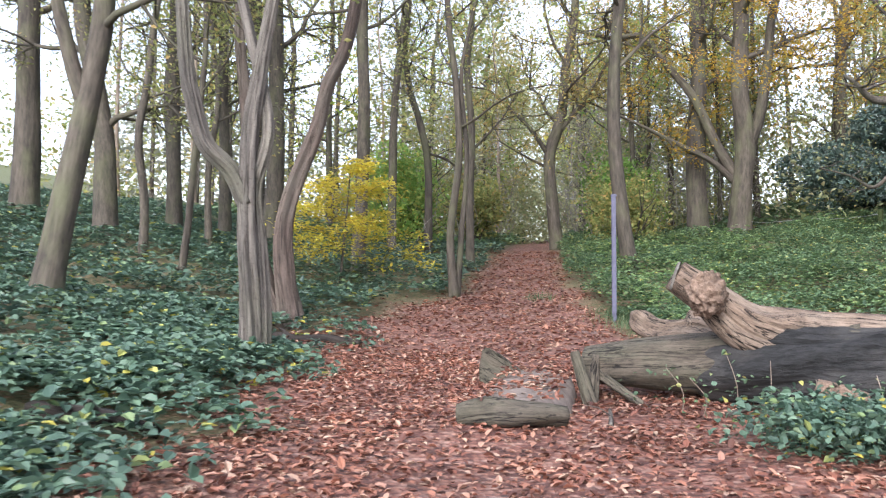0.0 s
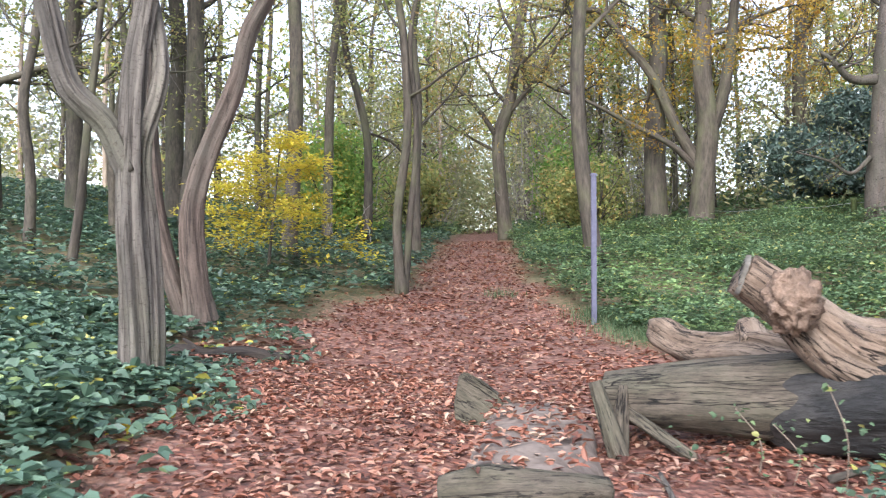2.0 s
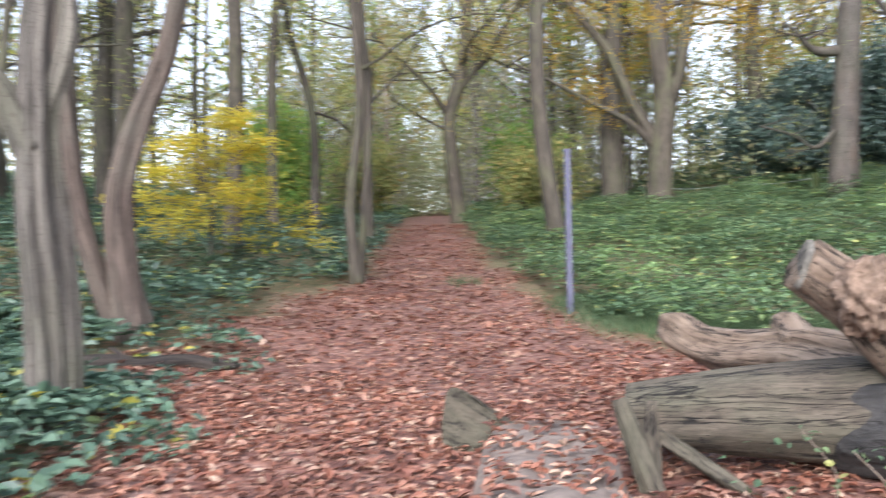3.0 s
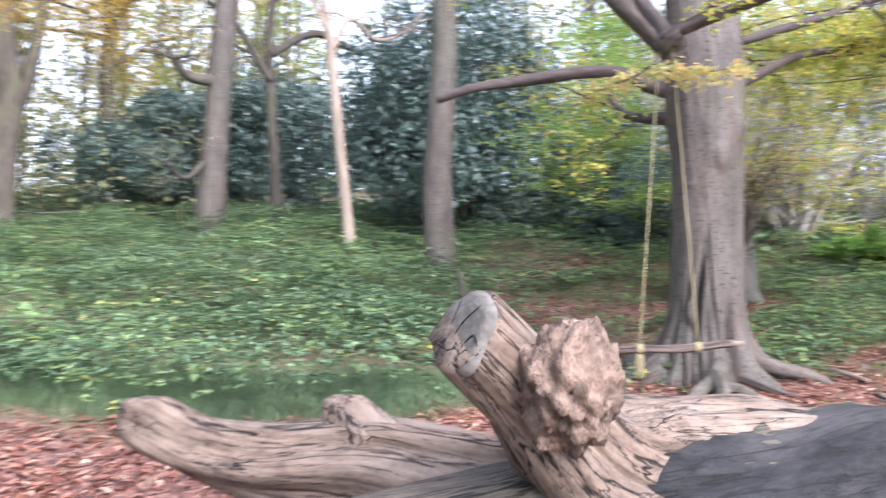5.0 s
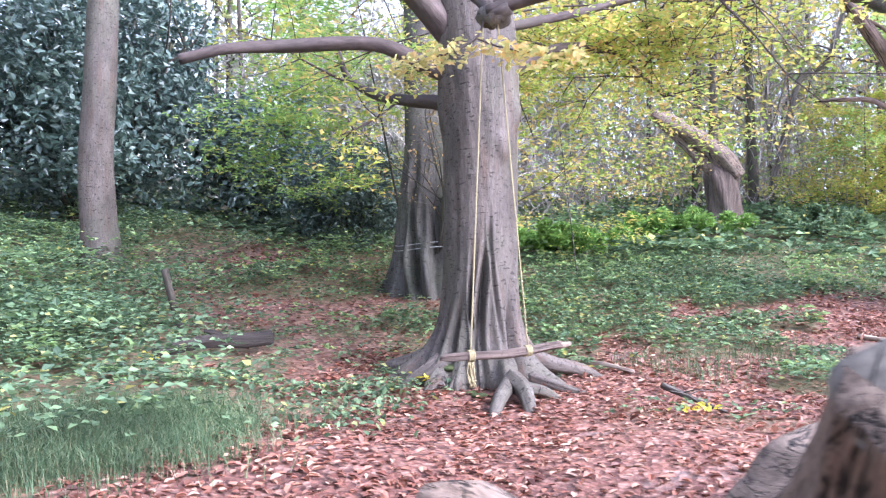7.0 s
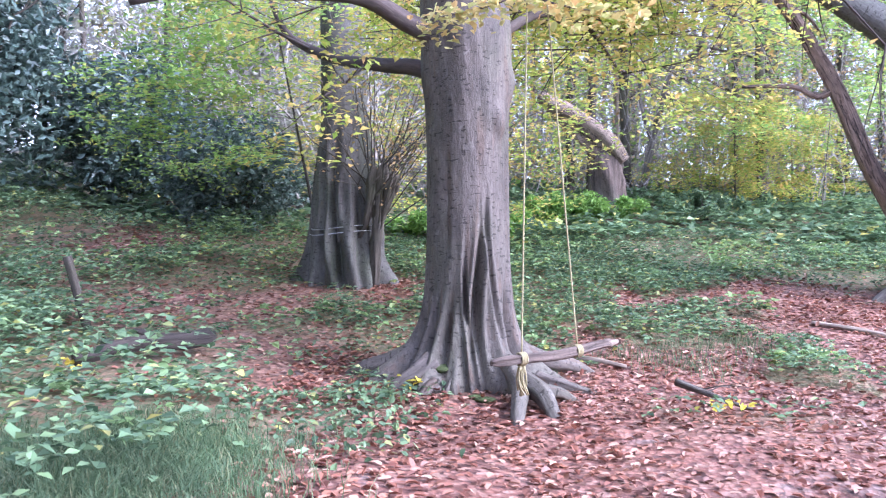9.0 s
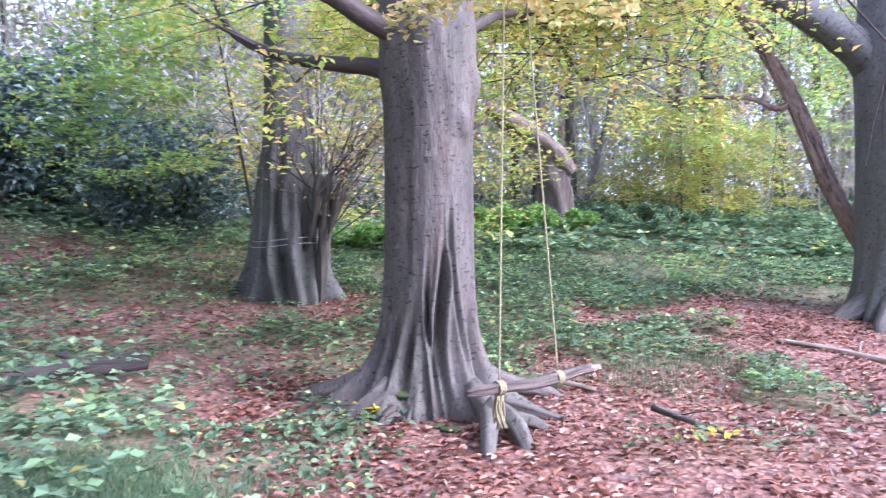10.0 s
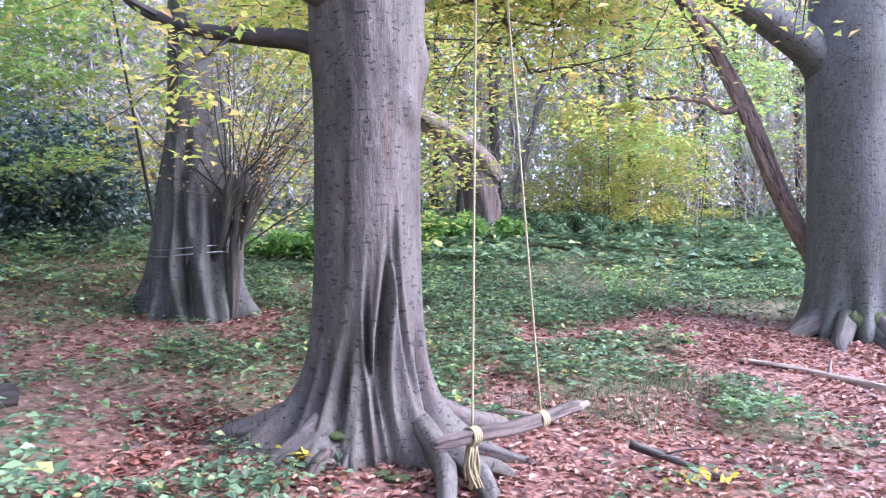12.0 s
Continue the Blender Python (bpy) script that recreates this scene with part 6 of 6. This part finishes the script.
# ---- thickets that close the view ----
def thicket(name, spots_, count, size, mat, label, seed, top):
    rg = np.random.RandomState(seed)
    g = Geo()
    for x, y, w in spots_:
        lumps = rg.uniform(-1, 1, (26, 3)) * (w, w, 0.5) + (x, y, 0)
        lumps[:, 2] = lie(lumps[:, 0], lumps[:, 1]) + rg.uniform(0.05, 1, 26) ** 1.3 * top
        pick = rg.randint(0, 26, count)
        p = lumps[pick] + rg.normal(size=(count, 3)) * (w * 0.28, w * 0.28, top * 0.09)
        p = p[p[:, 2] > lie(p[:, 0], p[:, 1])]
        leaves(g, rg, p, size, 0.45, 4)
    return lone(name, g, mat, label, "undergrowth", "stuff", smooth=False)


thicket("far_thicket", [(-14, 44, 4), (-7, 46, 4), (-1, 44, 3), (1, 52, 3), (12, 44, 4), (18, 42, 4), (25, 40, 4), (14, 54, 5), (22, 52, 5), (2, 64, 4), (13, 66, 4)], 2600, 0.28, OLIVE, "olive thicket of far understorey trees", 351, 8)
thicket("far_thicket", [(30, 34, 4), (31, 27, 4), (33, 20, 4), (36, 12, 4), (27, 22, 3), (29, 14, 3)], 2600, 0.26, PALELEAF, "pale leafy thicket behind the hollies", 352, 8)
thicket("far_thicket", [(33, 6, 4), (36, 0, 4), (38, -7, 4), (34, -12, 4), (40, -18, 4), (42, 8, 5)], 2600, 0.22, HAZE, "olive thicket of the far wood, haze painted into its leaf colour", 353, 6)
thicket("far_thicket", [(8, 62, 3), (11, 76, 4), (5, 78, 4), (17, 36, 4), (8.5, 42, 2.5)], 2600, 0.26, HAZE, "yellow-green thicket of the far wood, haze painted into its leaf colour", 354, 10)
thicket("far_wood_edge", [(52, -30, 5), (54, -20, 5), (55, -10, 5), (56, 0, 5), (56, 10, 5), (54, 20, 5), (50, 30, 5), (46, 40, 5), (38, 50, 5), (30, 60, 5), (20, 72, 5), (24, 84, 5), (-4, 80, 5), (-12, 70, 5), (-18, 60, 5)], 2600, 0.5, DISTANT_HAZE, "edge of the far wood, greyed by haze painted into its leaf colour", 356, 9)
thicket("far_thicket", [(0, 50, 3), (5, 56, 2.5), (9.5, 58, 2), (4, 66, 3), (9, 70, 3), (12.5, 78, 4), (6, 88, 5), (14, 90, 5), (2.5, 74, 3)], 4600, 0.3, HAZE, "olive trees closing the end of the path, haze painted into their leaf colour", 357, 12)
thicket("far_thicket", [(27.5, 9.5, 2.2), (26.5, 12.5, 2.2), (28.5, 6, 2.2), (30, 2, 2.5), (29, -3, 2.5), (31, -8, 3)], 1300, 0.2, SPRING, "light green understorey of the far wood", 358, 5)
thicket("russet_thicket", [(28, 4, 3), (29, -1, 3), (31, -5, 3), (27, 9, 2.5), (33, 12, 3)], 1800, 0.16, RUSSET, "thin russet leaves hanging among bare twigs", 359, 9)


def twig_haze(name, boxes, label, seed):
    """Bare upright twigs and thin stems, too many to count."""
    rg = np.random.RandomState(seed)
    g = Geo()
    for x0, x1, y0, y1, top, count, thick in boxes:
        x, y = rg.uniform(x0, x1, count), rg.uniform(y0, y1, count)
        free = ~((x > edge_left(y) - 0.5) & (x < edge_right(y) + 0.5) & (y > 20))
        x, y = x[free], y[free]
        n_ = len(x)
        p = np.stack([x, y, lie(x, y) + top * rg.uniform(0, 0.9, n_) ** 1.5 - 0.1], -1)
        d = rg.normal(size=(n_, 3)) * (0.55, 0.55, 0.35) + (0, 0, 0.9)
        w = thick * rg.uniform(0.5, 1.3, n_)[:, None]
        rings = []
        for k in range(4):
            tri = [np.stack([np.full(n_, math.cos(q)), np.full(n_, math.sin(q)), np.zeros(n_)], -1) * w * (1 - 0.24 * k) for q in (0, 2.09, 4.19)]
            rings.append(np.stack([p + t_ for t_ in tri], 1))
            d = d + rg.normal(size=(n_, 3)) * 0.3
            p = p + d / np.linalg.norm(d, axis=1)[:, None] * (top * 0.09 * rg.uniform(0.6, 1.4, n_))[:, None]
        v = np.stack(rings, 1).reshape(-1, 3)
        one = np.array([(3 * k + q, 3 * k + (q + 1) % 3, 3 * k + 3 + (q + 1) % 3, 3 * k + 3 + q) for k in range(3) for q in range(3)])
        g.add(v, (one[None] + 12 * np.arange(n_)[:, None, None]).reshape(-1, 4))
    return lone(name, g, TWIGS, label, "twigs", "stuff", smooth=False)


twig_haze("bare_twigs", [(24, 34, -12, 14, 8, 5200, 0.014), (34, 46, -22, 18, 11, 4200, 0.028), (22, 32, 11, 24, 6, 2600, 0.014)], "grey tangle of bare twigs in the far wood", 371)
twig_haze("bare_twigs", [(-14, 1, 27, 44, 7, 350, 0.014), (5, 16, 36, 60, 11, 2200, 0.018), (-4, 5, 42, 70, 11, 1500, 0.02), (2, 14, 60, 95, 14, 1600, 0.035)], "grey-brown tangle of bare twigs along the path", 372)
thicket("far_hedge", [(-75, 60, 8), (-62, 72, 8), (-50, 82, 8), (-38, 90, 8), (-84, 46, 8), (-90, 30, 8), (-26, 98, 8), (-14, 100, 8), (0, 104, 8), (14, 104, 8), (28, 100, 8), (42, 90, 8)], 1200, 0.6, OLIVE, "line of far trees beyond the field", 355, 8)


# ---- low plants, litter, grass ----
def cover(name, x0, x1, y0, y1, per, size, mat, label, seed, height, shape=4, need=None, kind="stuff", flat=0.65, leaflets=3):
    rg = np.random.RandomState(seed)
    k = int((x1 - x0) * (y1 - y0) * per / leaflets)
    x, y = rg.uniform(x0, x1, k), rg.uniform(y0, y1, k)
    d = (1 - litter_mask(x, y)) * (0.25 + 0.75 * np.clip((hash_noise(x, y, 1.1, seed) - 0.25) * 3, 0, 1))
    if need is not None:
        d = d * need(x, y)
    ok = rg.uniform(0, 1, k) < d
    x, y = x[ok], y[ok]
    for tx, ty, tr in ((BX, BY, 0.8), (14.45, 13.05, 0.7), (14.0, 4.28, 0.85), (9.3, 14.7, 0.33), (9.6, 14.35, 0.33), (9.95, 14.0, 0.33), (9.2, 14.2, 0.36), (9.5, 13.8, 0.32), (8.9, 14.45, 0.32), (-2.4, 12.4, 0.4), (-1.8, 12.6, 0.4)):
        ok = (x - tx) ** 2 + (y - ty) ** 2 > tr ** 2
        x, y = x[ok], y[ok]
    hump = height * (0.3 + 0.9 * hash_noise(x, y, 1.5, seed + 1)) * (0.4 + 0.6 * (1 - litter_mask(x, y)))
    z = lie(x, y) + 0.02 + hump * rg.uniform(0.15, 1, len(x)) ** 0.6
    p = np.repeat(np.stack([x, y, z], -1), leaflets, 0)
    aim = np.tile(np.array([(math.cos(a), math.sin(a), 0) for a in np.arange(leaflets) * 6.283 / leaflets * 0.8]) * 2.0, (len(x), 1)) if leaflets > 1 else None
    if aim is not None:
        ro = np.repeat(rg.uniform(0, 6.28, len(x)), leaflets)
        aim = np.stack([aim[:, 0] * np.cos(ro) - aim[:, 1] * np.sin(ro), aim[:, 0] * np.sin(ro) + aim[:, 1] * np.cos(ro), aim[:, 2]], -1)
    g = Geo()
    leaves(g, rg, p, size, flat, shape, aim, 0.72)
    return lone(name, g, mat, label, "undergrowth", kind, smooth=False)


cover("brambles", -9, -1.0, 1.5, 15, 720, 0.112, BRAMBLE, "dense brambles with broad dark green leaves", 401, 0.38, 6)
cover("brambles", -22, 3.0, 15, 38, 260, 0.15, BRAMBLE, "dense dark green brambles under the trees", 402, 0.45, need=lambda x, y: (x < edge_left(y)) & (x > -15 - 0.15 * y))
cover("brambles", -16, -9, 4, 15, 200, 0.15, BRAMBLE, "dense dark green brambles under the trees", 403, 0.45)
cover("nettles_and_brambles", 3.0, 18, 12.6, 34, 800, 0.088, UNDERGROWTH, "thick green undergrowth beside the path", 404, 0.8, need=lambda x, y: ((x > edge_right(y)) & ((x < 8.6) | (y > 14.2))) * np.where(y < 15.5, 0.35, 1.0))
cover("ivy_and_brambles", 8.3, 20, 0, 19, 1000, 0.075, UNDERGROWTH, "patches of low ivy and brambles among fallen leaves", 405, 0.2, need=lambda x, y: np.where((x > 14.5) | (y > 7), 1.0, 0.3) * np.where((x > 11.5) & (y > 13.3), 0.45, 1.0))
cover("bright_low_plants", 9.5, 20, 1, 15, 210, 0.085, DOGWOOD, "scattered clumps of bright green low plants", 421, 0.30, 6, need=lambda x, y: np.clip((hash_noise(x, y, 1.1, 31) - 0.45) * 5, 0, 1), leaflets=5)
cover("bright_low_plants", 3.0, 17, 13.5, 32, 190, 0.10, DOGWOOD, "scattered clumps of bright green nettles", 422, 0.95, need=lambda x, y: (x > edge_right(y)) * np.clip((hash_noise(x, y, 1.6, 33) - 0.42) * 5, 0, 1), leaflets=4)
cover("brambles", 18, 34, -14, 30, 120, 0.2, UNDERGROWTH, "green undergrowth at the foot of the far wood", 406, 0.5)
cover("brambles", -10, 40, 34, 60, 25, 0.32, UNDERGROWTH, "undergrowth far along the path", 408, 0.7, need=lambda x, y: (x < edge_left(y)) | (x > edge_right(y)))


def patch_plants(name, spots_, label, seed, mat, size, count, spread_, height):
    rg = np.random.RandomState(seed)
    g = Geo()
    for x, y in spots_:
        px, py = x + rg.normal(size=count) * spread_, y + rg.normal(size=count) * spread_
        p = np.stack([px, py, lie(px, py) + rg.uniform(0.02, height, count)], -1)
        leaves(g, rg, p, size, 0.6, 6, None, 0.75)
    return lone(name, g, mat, label, "plant", "stuff", smooth=False)


patch_plants("low_plants", [(3.0, 7.0), (3.35, 6.9), (2.85, 6.65), (3.4, 7.3), (2.8, 7.25), (3.2, 6.5)], "clump of low blue-green plants in the leaves", 411, BRAMBLE, 0.075, 430, 0.26, 0.36)
patch_plants("low_plants", [(2.4, 8.25), (2.8, 8.05), (3.2, 7.85), (3.6, 7.75), (2.0, 8.5)], "small bramble sprigs against the burnt log", 412, UNDERGROWTH, 0.05, 16, 0.12, 0.42)
patch_plants("low_plants", [(7.0, 13.0), (7.6, 12.3), (7.2, 12.0), (8.0, 11.9), (8.3, 12.4), (7.9, 12.9), (8.5, 13.1), (7.4, 13.6), (8.7, 11.9)], "low bramble plants in front of the beech", 413, UNDERGROWTH, 0.065, 90, 0.24, 0.14)
patch_plants("low_plants", [(-1.35, 10.2), (-1.6, 9.8), (-1.75, 12.2), (-1.2, 12.9), (-1.9, 11.2)], "bramble sprigs at the foot of the hawthorns", 414, BRAMBLE, 0.09, 40, 0.16, 0.16)
patch_plants("yellow_sprig", [(8.8, 9.05), (8.75, 8.9)], "small sprig with yellow leaves in the litter", 415, YELLOW, 0.07, 9, 0.08, 0.12)
patch_plants("yellow_sprig", [(9.2, 11.75), (-2.2, 12.85), (-1.9, 9.0), (9.1, 14.9)], "small sprig with yellow leaves in the litter", 416, YELLOW, 0.075, 12, 0.08, 0.15)


def litter(name, x0, x1, y0, y1, per, size, seed, label):
    rg = np.random.RandomState(seed)
    k = int((x1 - x0) * (y1 - y0) * per)
    x, y = rg.uniform(x0, x1, k), rg.uniform(y0, y1, k)
    ok = rg.uniform(0, 1, k) < np.clip(litter_mask(x, y) * 1.05 + 0.06, 0, 1) * (0.35 + 0.65 * np.clip((hash_noise(x, y, 0.8, 21) - 0.2) * 3, 0, 1))
    x, y = x[ok], y[ok]
    z = lie(x, y) + (hash_noise(x, y, 1.3, 11) - 0.5) * 0.10 + (hash_noise(x, y, 0.4, 12) - 0.5) * 0.035 - 0.04 * np.exp(-((x - 1.2 - 0.02 * y) / 1.4) ** 2) + rg.uniform(0.004, 0.03, len(x))
    on = (np.abs(x - 0.62 - (y - 7.75) * 0.2) < 0.36) & (y > 7.7) & (y < 10.0)
    z[on] = lie(x[on], y[on]) + 0.24
    drop = on & (rg.uniform(0, 1, len(x)) < 0.15)
    x, y, z = x[~drop], y[~drop], z[~drop]
    g = Geo()
    leaves(g, rg, np.stack([x, y, z], -1), size, 0.82, 6, None, 0.62)
    return lone(name, g, LITTER, label, "fallen leaves", "stuff", smooth=False)


litter("fallen_leaves", -2.6, 4, 3, 13, 330, 0.075, 501, "rust-red fallen beech leaves on the path")
litter("fallen_leaves", 4, 15.5, 2.5, 13, 230, 0.08, 502, "rust-red fallen beech leaves round the beeches")
litter("fallen_leaves", -2.6, 6, 13, 34, 110, 0.095, 503, "rust-red fallen leaves along the path")
litter("fallen_leaves", 8, 19, 11.5, 18, 110, 0.085, 504, "rust-red fallen leaves among low plants")


def grass(name, spots_, seed, blades, spread_, height, label):
    rg = np.random.RandomState(seed)
    g = Geo()
    for x, y, s in spots_:
        n_ = int(blades * s)
        px, py = x + rg.normal(size=n_) * spread_ * s, y + rg.normal(size=n_) * spread_ * s
        b0 = np.stack([px, py, lie(px, py) - 0.02], -1)
        hgt = height * rg.uniform(0.4, 1.1, n_)
        d = rg.normal(size=(n_, 2)) * 0.6
        side = np.stack([-d[:, 1], d[:, 0], np.zeros(n_)], -1)
        side /= np.linalg.norm(side, axis=1)[:, None] + 1e-6
        side *= 0.0035
        mid = b0 + np.stack([d[:, 0] * hgt * 0.35, d[:, 1] * hgt * 0.35, hgt * 0.65], -1)
        tip = b0 + np.stack([d[:, 0] * hgt, d[:, 1] * hgt, hgt * rg.uniform(0.75, 1.0, n_)], -1)
        v = np.stack([b0 - side, b0 + side, mid + side * 0.8, mid - side * 0.8, tip], 1).reshape(-1, 3)
        i5 = np.arange(n_)[:, None] * 5
        g.add(v, (i5 + np.array([[0, 1, 2, 3]])), (i5 + np.array([[3, 2, 4]])))
    return lone(name, g, GRASS, label, "grass", "stuff", smooth=False)


grass("long_grass", [(4.1, 15.2, 1), (4.6, 14.6, 1), (5.2, 14.2, 1.1), (5.8, 13.7, 1.1), (6.3, 13.2, 1), (6.8, 12.9, 0.8), (4.0, 16.0, 1), (4.9, 15.2, 1), (5.6, 14.8, 1), (3.7, 17.2, 0.8), (6.6, 13.9, 0.9), (4.4, 16.6, 1), (5.4, 13.3, 0.9), (6.0, 12.9, 0.8), (7.2, 13.4, 0.8), (4.9, 13.8, 0.9)], 601, 2600, 0.38, 0.25, "soft long grass at the edge of the path")
grass("long_grass", [(11.2, 8.6, 1), (10.8, 9.4, 0.8), (11.6, 7.9, 1), (10.4, 8.9, 0.8), (2.2, 20.0, 0.6)], 602, 260, 0.35, 0.2, "thin grass among fallen leaves")
